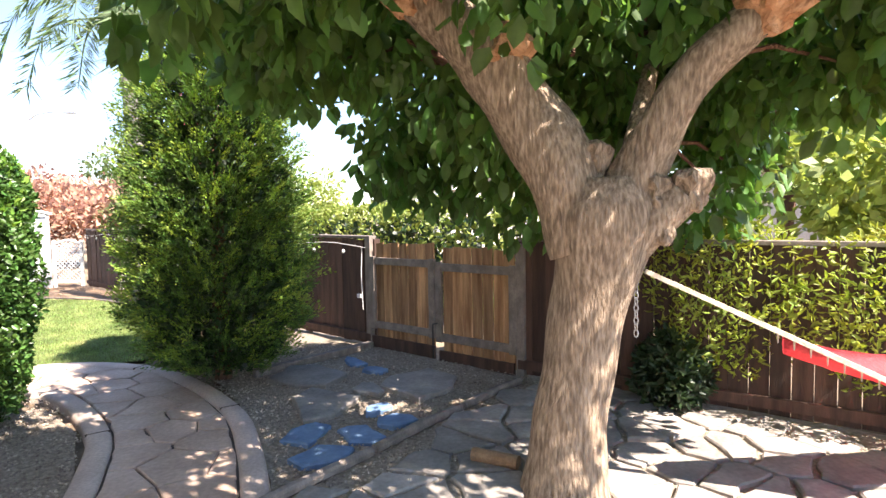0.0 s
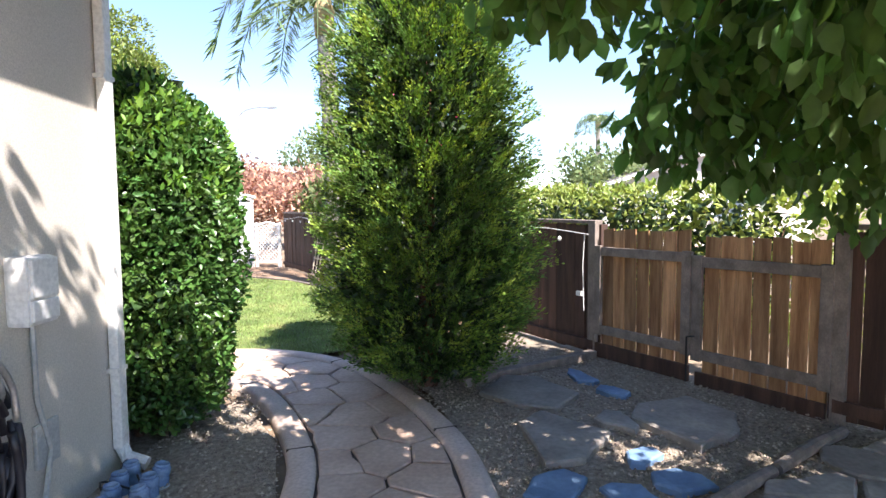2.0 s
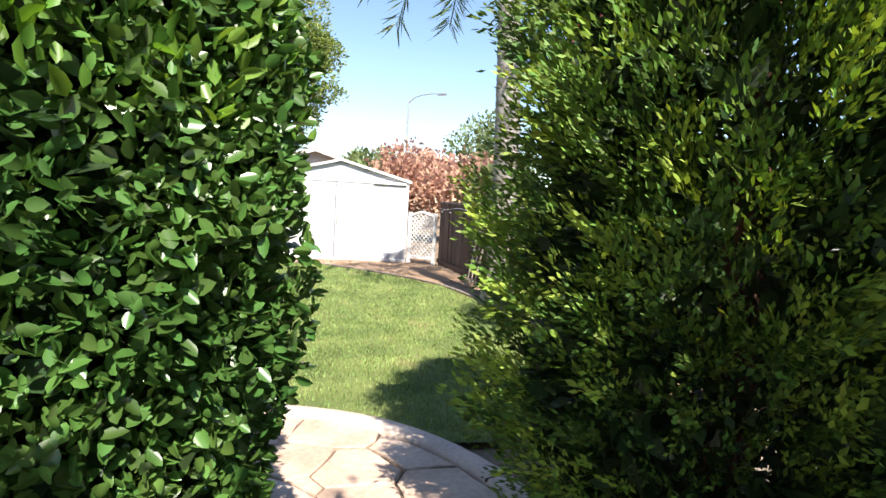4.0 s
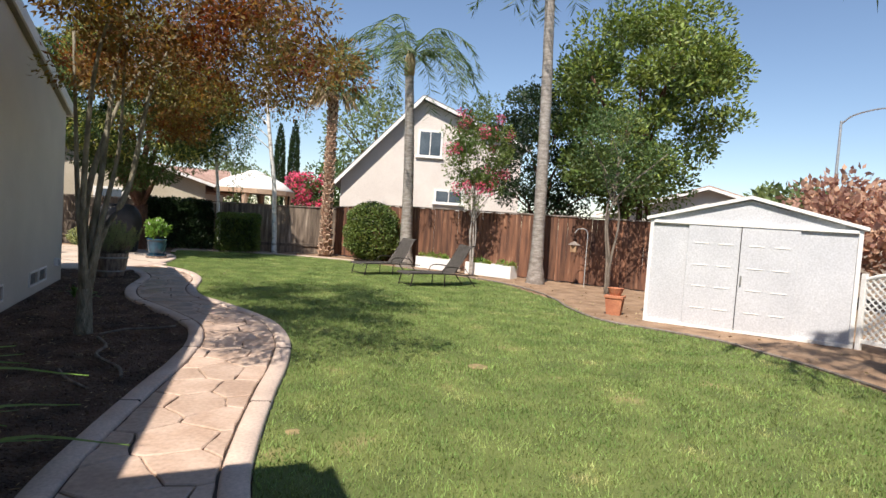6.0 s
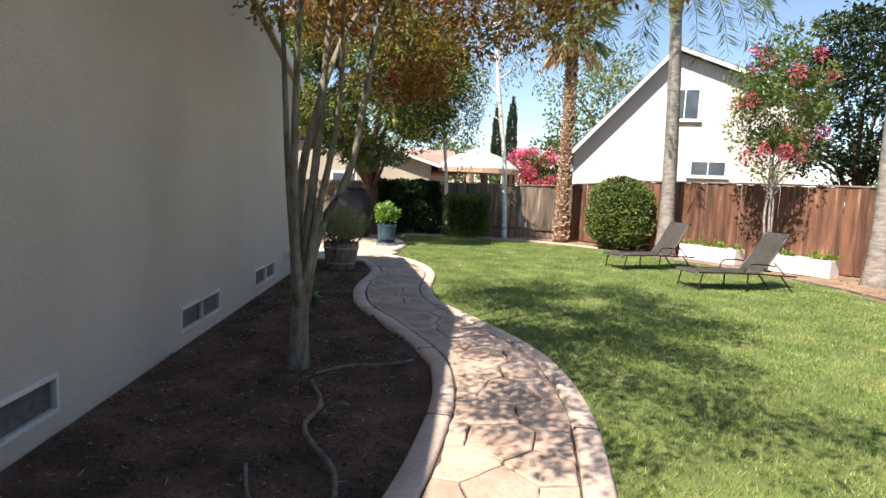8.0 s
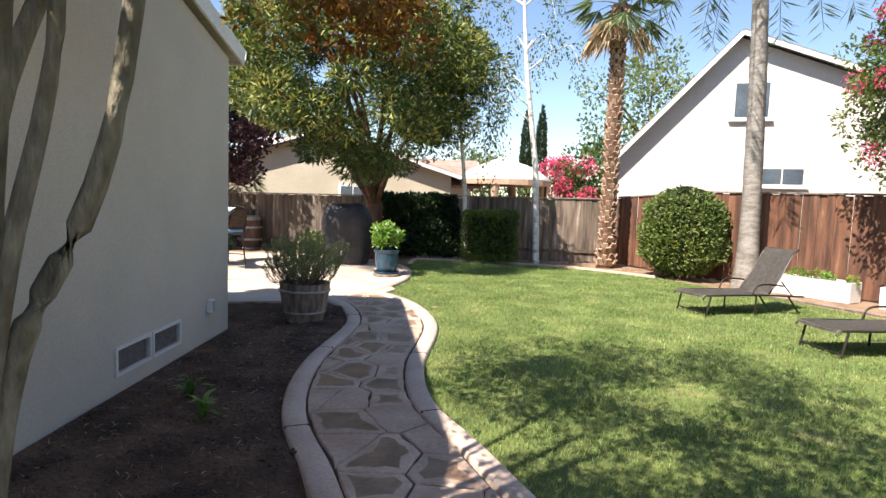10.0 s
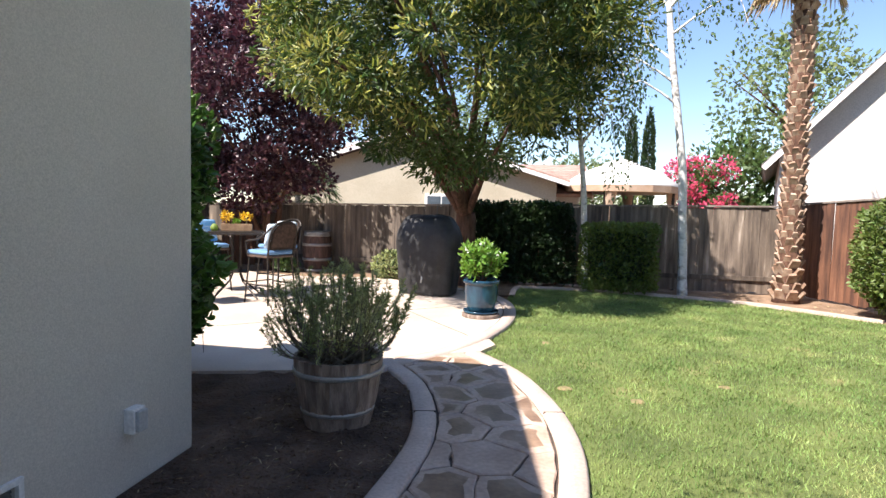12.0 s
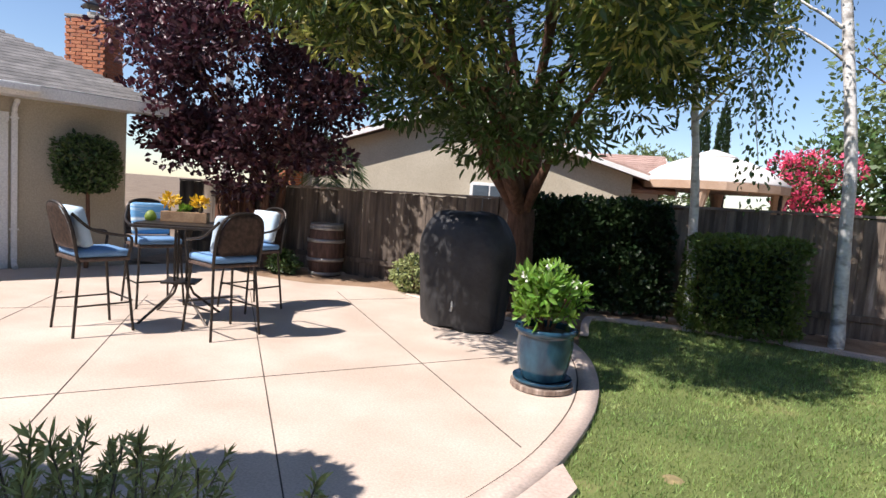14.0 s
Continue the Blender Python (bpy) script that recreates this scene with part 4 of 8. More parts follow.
kerb_line = smooth_line(PATIO[0:10], 6)
for nm, off, wid, hgt, mt in (("border", 0.085, 0.17, 0.042, "kerb"), ("joint", 0.18, 0.012, 0.032, "joint")):
    d_ = unit(np.gradient(kerb_line, axis=0))
    nrm = np.c_[-d_[:, 1], d_[:, 0]]
    i0, i1 = kerb_line + nrm * (off - wid / 2), kerb_line + nrm * (off + wid / 2)
    k = len(kerb_line)
    v = np.concatenate([np.c_[i0, np.full(k, 0.0)], np.c_[i0, np.full(k, hgt)], np.c_[i1, np.full(k, hgt)], np.c_[i1, np.full(k, 0.0)]])
    f = np.concatenate([np.stack([j * k + np.arange(k - 1), j * k + np.arange(1, k), (j + 1) * k + np.arange(1, k), (j + 1) * k + np.arange(k - 1)], -1)[:, ::-1] for j in range(3)])
    put(nm, mesh_of(nm, v, f, M[mt]), patio)
for a, b in (((-3.3, 20.1), (-1.35, 16.6)), ((-2.4, 20.5), (0.2, 16.5)), ((-1.6, 21.5), (1.6, 16.9)), ((-0.6, 22.2), (2.6, 18.0)), ((-2.4, 15.75), (2.75, 20.5)), ((-4.6, 17.6), (0.5, 22.4))):
    long = math.hypot(b[0] - a[0], b[1] - a[1])
    part("scored_joint", boxed((long, 0.008, 0.004), pose((a[0] + b[0]) / 2, (a[1] + b[1]) / 2, 0.0305, 0, 0, math.degrees(math.atan2(b[1] - a[1], b[0] - a[0])))), M["joint"], patio)

# ---- trees and shrubs ----


def leafy(parent, name, pos, way, length, width, mat_name, rnd, label="", spread=0.7, shape="leaf", fold=0.2):
    return put(name, leaf_mesh(name, pos, way, length, width, M[mat_name], rnd, fold, shape, spread), parent, label)


def surface_points(rnd, n, profile, thick=0.2, lumps=0.12, freq=2.5):
    """Points near the skin of a round shape given by (height, radius) pairs, with lumps, and the ways out."""
    z = rnd.uniform(profile[0][0], profile[-1][0], n * 2)
    r = np.interp(z, [q[0] for q in profile], [q[1] for q in profile])
    keep = rnd.random(n * 2) < r / r.max()
    z, r = z[keep][:n], r[keep][:n]
    a = rnd.uniform(0, 2 * np.pi, len(z))
    lump = np.array([noise.noise(Vector((math.cos(t) * freq, math.sin(t) * freq, h * freq))) for t, h in zip(a, z)])
    rr = r * (1 + lumps * lump) - thick * rnd.random(len(z)) ** 2
    return np.c_[rr * np.cos(a), rr * np.sin(a), z], np.c_[np.cos(a), np.sin(a), np.zeros(len(z))]


def mulberry():
    rnd = np.random.default_rng(3)
    t = thing("mulberry_tree", "large pollarded mulberry tree with rough tan bark and hanging leaves", "tree", (1.35, -2.04, 0))
    bm = bmesh.new()
    trunk = smooth_line([(0.0, 0.05, -0.05, 0.29), (0.0, 0.05, 0.10, 0.235), (-0.01, 0.01, 0.5, 0.20), (-0.02, -0.08, 1.0, 0.205), (-0.03, -0.14, 1.3, 0.245), (-0.05, -0.17, 1.58, 0.275), (-0.05, -0.17, 1.76, 0.20)], 6)
    tube(bm, trunk[:, :3], list(trunk[:, 3]), 28, True, 0.10)
    part("trunk", bm, M["bark"], t, "rough furrowed tan bark", True)
    for pts, seg in (([(-0.03, -0.10, 1.40, 0.23), (0.02, 0.04, 1.78, 0.21), (0.07, 0.26, 2.18, 0.19), (0.10, 0.50, 2.50, 0.17), (0.12, 0.76, 2.74, 0.14), (0.1, 1.2, 3.1, 0.09), (0.1, 1.6, 3.5, 0.04)], 18),
                     ([(-0.08, -0.20, 1.5, 0.19), (-0.12, -0.32, 1.80, 0.14), (-0.24, -0.55, 2.24, 0.115), (-0.34, -0.74, 2.45, 0.10), (-0.6, -1.2, 2.9, 0.06), (-0.8, -1.6, 3.3, 0.03)], 14),
                     ([(-0.05, -0.22, 1.40, 0.19), (-0.13, -0.36, 1.52, 0.14), (-0.18, -0.46, 1.60, 0.11), (-0.20, -0.53, 1.66, 0.10)], 14),
                     ([(0.0, -0.2, 1.5, 0.10), (0.25, -0.42, 1.9, 0.07), (0.6, -0.7, 2.5, 0.05), (1.0, -1.0, 3.1, 0.03)], 12)):
        line = smooth_line(pts, 6)
        bm = tube(bmesh.new(), line[:, :3], list(line[:, 3]), seg, True, 0.25)
        part("limb", bm, M["bark"], t, "", True)
    for c, r in (((0.0, 0.34, 2.47), 0.13), ((0.08, 0.86, 2.80), 0.15), ((-0.20, -0.56, 1.68), 0.11), ((-0.22, -0.42, 1.46), 0.06), ((-0.08, -0.10, 1.88), 0.085), ((-0.42, -0.86, 2.56), 0.14), ((-0.17, -0.38, 1.66), 0.10)):
        bm = bmesh.new()
        bmesh.ops.create_icosphere(bm, subdivisions=3, radius=r)
        for v in bm.verts:
            v.co = Vector(c) + v.co * (1 + 0.55 * noise.noise(v.co * 11 + Vector(c)) + 0.3 * noise.noise(v.co * 26))
        part("burl", bm, M["bark_cut"] if r > 0.11 else M["bark"], t, "knobbly orange-brown pruning scar" if r > 0.11 else "")
    c1, s1 = clumps(rnd, (0.1, -0.1, 3.4), (2.6, 2.4, 0.85), 92, 0.42, 0.25)
    a = rnd.uniform(-2.0, 1.05, 95)
    rad = rnd.uniform(1.5, 2.6, 95)
    lowest = np.where((a > -0.95) & (a < 0.1), 1.55, np.where(np.cos(a) > 0.2, 1.9, 2.3))
    c2 = np.c_[rad * np.cos(a), rad * np.sin(a), lowest + rnd.random(95) ** 1.3 * 1.4]
    a = rnd.uniform(1.1, 2.5, 32)
    rad = rnd.uniform(1.2, 2.1, 32)
    c3 = np.c_[rad * np.cos(a), rad * np.sin(a), rnd.uniform(2.55, 3.0, 32)]
    c4 = np.c_[rnd.uniform(0.5, 1.9, 46), rnd.uniform(-1.6, 0.6, 46), rnd.uniform(2.05, 3.3, 46)]
    # unseen clumps added overhead to shade the front wall
    wall_shade = np.c_[rnd.uniform(-3.4, -0.9, 92), rnd.uniform(0.3, 2.5, 92), rnd.uniform(3.15, 4.2, 92)]
    # more unseen clumps, added to keep sun off the blue slates
    slate_shade = np.c_[rnd.uniform(-1.7, -0.1, 14), rnd.uniform(-1.5, 0.2, 14), rnd.uniform(3.2, 3.9, 14)]
    centres = np.concatenate([c1, c2, c3, c4, wall_shade, slate_shade])
    sizes = np.concatenate([s1, np.full(95, 0.34), np.full(32, 0.28), np.full(46, 0.36), np.full(92, 0.36), np.full(14, 0.36)])
    ok = ~((centres[:, 2] < 2.6) & (np.hypot(centres[:, 0] + 0.6, centres[:, 1] - 0.1) < 1.15)) & (centres[:, 1] > -2.2) & (centres[:, 0] + centres[:, 1] < 2.7)
    p, w = in_clumps(rnd, centres[ok], sizes[ok], 92, 1.0, 0.3)
    p, w = p[p[:, 2] > 1.32], w[p[:, 2] > 1.32]
    leafy(t, "crown", p, w * 0.4 + [0, 0, -1.0], 0.14, 0.085, "leaf_mulberry", rnd, "dense crown of large drooping green leaves, with unseen clumps added for shade", 0.45, "leaf", 0.16)
    for c in centres[ok][::6]:
        b0 = np.array([0.0, 0.0, 2.4]) + np.clip(c - [0, 0, 2.4], -0.9, 0.9) * 0.7
        part("branch", bar([b0, (b0 + c) / 2 + [0, 0, 0.12], c], [0.022, 0.015, 0.006], 5), M["bark_brown"], t)


mulberry()


def thuja():
    rnd = np.random.default_rng(5)
    t = thing("arborvitae", "tall dense cone-topped green arborvitae beside the path", "conifer", (3.95, 0.74, 0))
    part("trunk", bar([(0, 0, -0.05), (0, 0, 1.5), (0.03, 0, 3.5)], [0.09, 0.07, 0.02], 8), M["bark_brown"], t)
    prof = [(0.12, 0.42), (0.3, 0.68), (0.6, 0.81), (1.0, 0.85), (1.5, 0.83), (2.0, 0.78), (2.5, 0.73), (2.9, 0.65), (3.25, 0.48), (3.6, 0.28), (3.95, 0.05)]
    prof = [(z, r * 0.94) for z, r in prof]
    # dark chips inside the cone: shade of the gaps put into the colour
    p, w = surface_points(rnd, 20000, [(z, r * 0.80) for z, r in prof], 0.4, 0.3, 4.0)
    leafy(t, "inner_foliage", p, w + [0, 0, 0.5], 0.085, 0.045, "leaf_dark", rnd, "inner foliage coloured dark to stand for shade", 0.6, "chip", 0.1)

    def sprays(name, count, each, size, out, mat_name, label):
        """Upright fans of scaly leaves, each leaning out of the cone."""
        c, d = surface_points(rnd, count, prof, 0.20, 0.46, 4.2)
        d, n = d + [0, 0, 0.55], len(c)
        side = unit(np.cross(d, rnd.normal(size=(n, 3))))
        u = rnd.uniform(-1, 1, (n, each, 1))
        v = rnd.random((n, each, 1))
        q = c[:, None] + d[:, None] * (v - 0.5) * size * 1.7 + side[:, None] * u * size * (0.35 + 0.65 * v) + d[:, None] * out + rnd.normal(size=(n, each, 3)) * 0.008
        way = d[:, None] + side[:, None] * u * 0.8
        leafy(t, name, q.reshape(-1, 3), way.reshape(-1, 3), 0.033, 0.0125, mat_name, rnd, label, 0.22, "chip", 0.1)

    sprays("foliage", 2400, 50, 0.085, 0.0, "leaf_cypress", "flat scaly dark green sprays")
    sprays("fresh_growth", 700, 50, 0.085, 0.045, "leaf_spray", "yellow-green new sprays")


thuja()


def photinia():
    rnd = np.random.default_rng(6)
    t = thing("corner_hedge", "big clipped glossy-leaved evergreen shrub against the house corner", "shrub", (2.64, 2.40, 0))
    for k in range(9):
        a = k * 0.7
        part("stem", bar([(0.14 * math.cos(a), 0.16 * math.sin(a), -0.02), (0.22 * math.cos(a), 0.3 * math.sin(a), 0.9), (0.3 * math.cos(a), 0.4 * math.sin(a), 1.9)], [0.028, 0.02, 0.008], 6), M["bark_brown"], t)
    prof = [(0.10, 0.68), (0.3, 0.80), (0.8, 0.93), (1.4, 1.0), (1.8, 0.97), (2.05, 0.84), (2.22, 0.60), (2.36, 0.18)]

    def squared(p, w):
        """A round shape pressed to a soft square plan."""
        a = np.arctan2(p[:, 1], p[:, 0])
        k = (np.abs(np.cos(a)) ** 3.2 + np.abs(np.sin(a)) ** 3.2) ** (-1 / 3.2)
        return np.c_[p[:, 0] * k * 0.50, p[:, 1] * k * 0.62, p[:, 2]], w

    p, w = squared(*surface_points(rnd, 34000, prof, 0.30, 0.16, 3.2))
    leafy(t, "foliage", p, w * 0.5 + [0, 0, 0.1], 0.050, 0.028, "leaf_hedge", rnd, "glossy oval green leaves", 0.7, "oval", 0.12)
    # darker leaves within, their colour stands in for the shade inside
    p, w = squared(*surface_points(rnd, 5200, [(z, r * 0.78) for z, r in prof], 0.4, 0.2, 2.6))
    leafy(t, "inner_foliage", p, w, 0.12, 0.08, "leaf_dark", rnd, "inner leaves coloured dark to stand for shade", 0.8, "chip", 0.1)
    p, w = squared(*surface_points(rnd, 1500, [(1.5, 0.99), (2.05, 0.84), (2.36, 0.2)], 0.1, 0.2, 2.6))
    leafy(t, "new_growth", p + [0, 0, 0.05], w * 0.4 + [0, 0, 1.0], 0.06, 0.03, "leaf_fresh", rnd, "pale green new shoots", 0.5)


photinia()


def bush(name, label, at, prof, n, leaf, size, category="shrub", squash=(1, 1), rnd_seed=1, stems=5, thick=0.25, lumps=0.15, inner=True, spread=0.7, shape="leaf"):
    """A round shrub from a height-and-radius profile."""
    rnd = np.random.default_rng(rnd_seed)
    t = thing(name, label, category, at)
    top, wide = prof[-1][0], max(q[1] for q in prof)
    for k in range(stems):
        a = k * 2.4
        part("stem", bar([(0.1 * wide * math.cos(a), 0.1 * wide * math.sin(a), -0.03), (0.4 * wide * math.cos(a), 0.4 * wide * math.sin(a), top * 0.75)], [0.016, 0.006], 5), M["bark_brown"], t)
    p, w = surface_points(rnd, n, prof, thick, lumps, 2.6)
    leafy(t, "foliage", p * [squash[0], squash[1], 1], w * 0.6 + [0, 0, 0.3], *size, leaf, rnd, "", spread, shape)
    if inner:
        # dark filling behind the outer leaves, painted as the shrub's inner shade
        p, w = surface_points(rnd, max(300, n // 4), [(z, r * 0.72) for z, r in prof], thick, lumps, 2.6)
        leafy(t, "inner_foliage", p * [squash[0], squash[1], 1], w, size[0] * 1.6, size[1] * 2, "leaf_dark", rnd, "inner leaves coloured dark to stand for shade", 0.8, "chip")
    return t


def block_bush(name, label, x0, x1, y0, y1, z1, n, leaf, size, rz=0.0, at=None, seed=2, category="hedge", z0=0.1):
    """A clipped hedge: leaves through the skin of a box."""
    rnd = np.random.default_rng(seed)
    cx, cy = (x0 + x1) / 2, (y0 + y1) / 2
    t = thing(name, label, category, (cx, cy, 0), rz)
    h = np.array([(x1 - x0) / 2, (y1 - y0) / 2, (z1 - z0) / 2])
    p = rnd.uniform(-1, 1, (n, 3))
    ax = rnd.choice(3, n, p=np.array([h[1] * h[2], h[0] * h[2], h[0] * h[1]]) / (h[1] * h[2] + h[0] * h[2] + h[0] * h[1]))
    sg = np.where(rnd.random(n) < 0.5, -1, 1)
    p[np.arange(n), ax] = sg * (1 - 0.35 * rnd.random(n) ** 2)
    w = np.zeros((n, 3))
    w[np.arange(n), ax] = sg
    lump = np.array([noise.noise(Vector(q) * 2.2) for q in p * h])
    p = p * h * (1 + 0.09 * lump[:, None]) * np.where(np.abs(p).min(1) > 0.86, 0.93, 1)[:, None] + [0, 0, z0 + h[2]]
    for k in range(5):
        part("stem", bar([(h[0] * (k - 2) * 0.35, 0, -0.03), (h[0] * (k - 2) * 0.4, 0, z1 * 0.7)], [0.025, 0.01], 5), M["bark_brown"], t)
    leafy(t, "foliage", p, w * 0.7 + [0, 0, 0.25], *size, leaf, rnd, "", 0.7)
    # inside of the hedge filled with leaves coloured as shade
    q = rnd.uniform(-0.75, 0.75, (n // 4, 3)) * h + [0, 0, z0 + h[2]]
    leafy(t, "inner_foliage", q, rnd.normal(size=q.shape), size[0] * 1.8, size[1] * 2.2, "leaf_dark", rnd, "inner leaves coloured dark to stand for shade", 0.8, "chip")
    return t


DOME = [(0.1, 0.45), (0.5, 0.85), (1.1, 0.92), (1.6, 0.8), (1.9, 0.45), (2.0, 0.1)]
bush("round_bush", "large rounded dark green bush at the fence corner", (8.95, 20.75, 0), DOME, 9000, "leaf_garden", (0.075, 0.04), rnd_seed=11)
block_bush("clipped_bush", "boxy clipped green bush between the birches", 4.2, 5.55, 22.25, 23.0, 1.30, 8000, "leaf_garden", (0.06, 0.035), seed=12, category="shrub")
block_bush("ivy", "dark creeper covering the fence boards", 1.9, 4.05, 23.05, 23.36, 1.66, 7500, "leaf_dark", (0.08, 0.06), seed=13, category="creeper")
block_bush("lime_hedge", "bright yellow-green hedge behind the fence", -4.2, 4.2, -0.6, 0.6, 1.78, 12000, "leaf_lime", (0.10, 0.05), seed=14).matrix_world = pose(8.9, -0.4, 0, 0, 0, 45)
block_bush("lime_hedge", "yellow-green hedge behind the dark fence", -2.6, 2.6, -0.7, 0.7, 1.85, 7000, "leaf_lime", (0.12, 0.06), seed=15).matrix_world = pose(15.4, 4.6, 0, 0, 0, 45)
bush("nandina", "yellow-green heavenly bamboo tinged with orange along the fence", (2.75, -3.75, 0), [(0.25, 0.3), (0.6, 0.55), (1.0, 0.68), (1.35, 0.5), (1.55, 0.15)], 5200, "leaf_nandina", (0.065, 0.022), rnd_seed=21, lumps=0.35, inner=False, thick=0.45, stems=9)
bush("nandina", "yellow-green heavenly bamboo tinged with orange along the fence", (2.05, -4.6, 0), [(0.25, 0.3), (0.6, 0.6), (1.0, 0.72), (1.3, 0.5), (1.45, 0.15)], 5200, "leaf_nandina", (0.065, 0.022), rnd_seed=22, lumps=0.35, inner=False, thick=0.45, stems=9)
bush("nandina", "yellow-green heavenly bamboo tinged with orange along the fence", (1.3, -5.4, 0), [(0.25, 0.3), (0.6, 0.6), (1.0, 0.72), (1.3, 0.5), (1.4, 0.15)], 4200, "leaf_nandina", (0.065, 0.022), rnd_seed=23, lumps=0.35, inner=False, thick=0.45, stems=9)
bush("low_shrub", "small dark green shrub on the flagstones", (2.65, -3.22, 0), [(0.03, 0.2), (0.2, 0.30), (0.45, 0.26), (0.62, 0.08)], 1500, "leaf_dark", (0.07, 0.03), rnd_seed=24)
bush("sage_bush", "small grey-green bush against the fence", (0.35, 23.0, 0), [(0.02, 0.25), (0.2, 0.42), (0.45, 0.36), (0.6, 0.1)], 1500, "leaf_rosemary", (0.06, 0.025), rnd_seed=25)
bush("low_plant", "low green plant under the plum tree", (-2.2, 23.4, 0), [(0.02, 0.2), (0.15, 0.32), (0.32, 0.2), (0.4, 0.06)], 700, "leaf_tree", (0.06, 0.03), rnd_seed=26)
bush("pittosporum", "tall dark glossy shrub beside the house corner", (0.24, 15.74, 0.0), [(0.22, 0.18), (0.5, 0.42), (0.95, 0.48), (1.35, 0.30), (1.6, 0.44), (1.95, 0.46), (2.25, 0.34), (2.44, 0.10)], 6200, "leaf_hedge", (0.085, 0.04), rnd_seed=27, lumps=0.3, shape="oval")


def broad_tree(name, label, at, trunk_h, trunk_r, centre, radii, leaf, size, bark="bark_brown", n=90, each=70, clump=0.5, stems=1, seed=1, shell=0.5, second=None, droop=0.0, limbs=10, category="tree", shape="leaf", lean=(0, 0), open_heart=0.0):
    """A tree: trunk or stems, limbs that reach the clumps, a crown of leaf clumps."""
    rnd = np.random.default_rng(seed)
    t = thing(name, label, category, at)
    centre = np.array(centre, float)
    c, s = clumps(rnd, centre, radii, n, clump, shell)
    if open_heart:
        ok = (np.hypot(c[:, 0], c[:, 1]) > open_heart) | (c[:, 2] > trunk_h + 2.6)
        c, s = c[ok], s[ok]
        n = len(c)
    fork = np.array([lean[0], lean[1], trunk_h])
    if stems == 1:
        line = smooth_line([(0, 0, -0.05, trunk_r * 1.35), (0, 0, trunk_h * 0.12, trunk_r * 1.05), (lean[0] * 0.5, lean[1] * 0.5, trunk_h * 0.6, trunk_r), (*fork, trunk_r * 0.95)], 5)
        part("trunk", tube(bmesh.new(), line[:, :3], list(line[:, 3]), 16, True, 0.2), M[bark], t, "", True)
        limb_tree(t, M[bark], fork - [0, 0, 0.1], c[rnd.choice(n, limbs, False)], trunk_r * 0.62, rnd)
    else:
        for k in range(stems):
            a = 6.28 * k / stems + rnd.uniform(-0.4, 0.4)
            b = np.array([math.cos(a), math.sin(a), 0])
            tip = c[rnd.choice(n)]
            line = smooth_line([b * trunk_r * 0.5 - [0, 0, 0.05], b * trunk_r * 0.9 + [0, 0, trunk_h * 0.35], b * trunk_r * 2.2 + [0, 0, trunk_h] + rnd.normal(size=3) * 0.05, tip], 5)
            part("stem", tube(bmesh.new(), line, list(np.linspace(trunk_r * 0.75, trunk_r * 0.2, len(line))), 10, True, 0.25), M[bark], t, "", True)
        limb_tree(t, M[bark], (0, 0, trunk_h), c[rnd.choice(n, limbs, False)], trunk_r * 0.35, rnd)
    p, w = in_clumps(rnd, c, s, each, 0.75, 0.3)
    leafy(t, "crown", p, w + [0, 0, 0.2 - droop], *size, leaf, rnd, "", 0.6, shape)
    if second:
        top = c[c[:, 2] > centre[2] - 0.6 * radii[2]]
        out = unit(top - centre)
        p, w = in_clumps(rnd, top + out * 0.18, np.full(len(top), clump * 0.8), second[1], 0.8, 0.5)
        leafy(t, second[2], p, w + [0, 0, 0.2], *second[3], second[0], rnd, second[4], 0.6, shape)
    return t


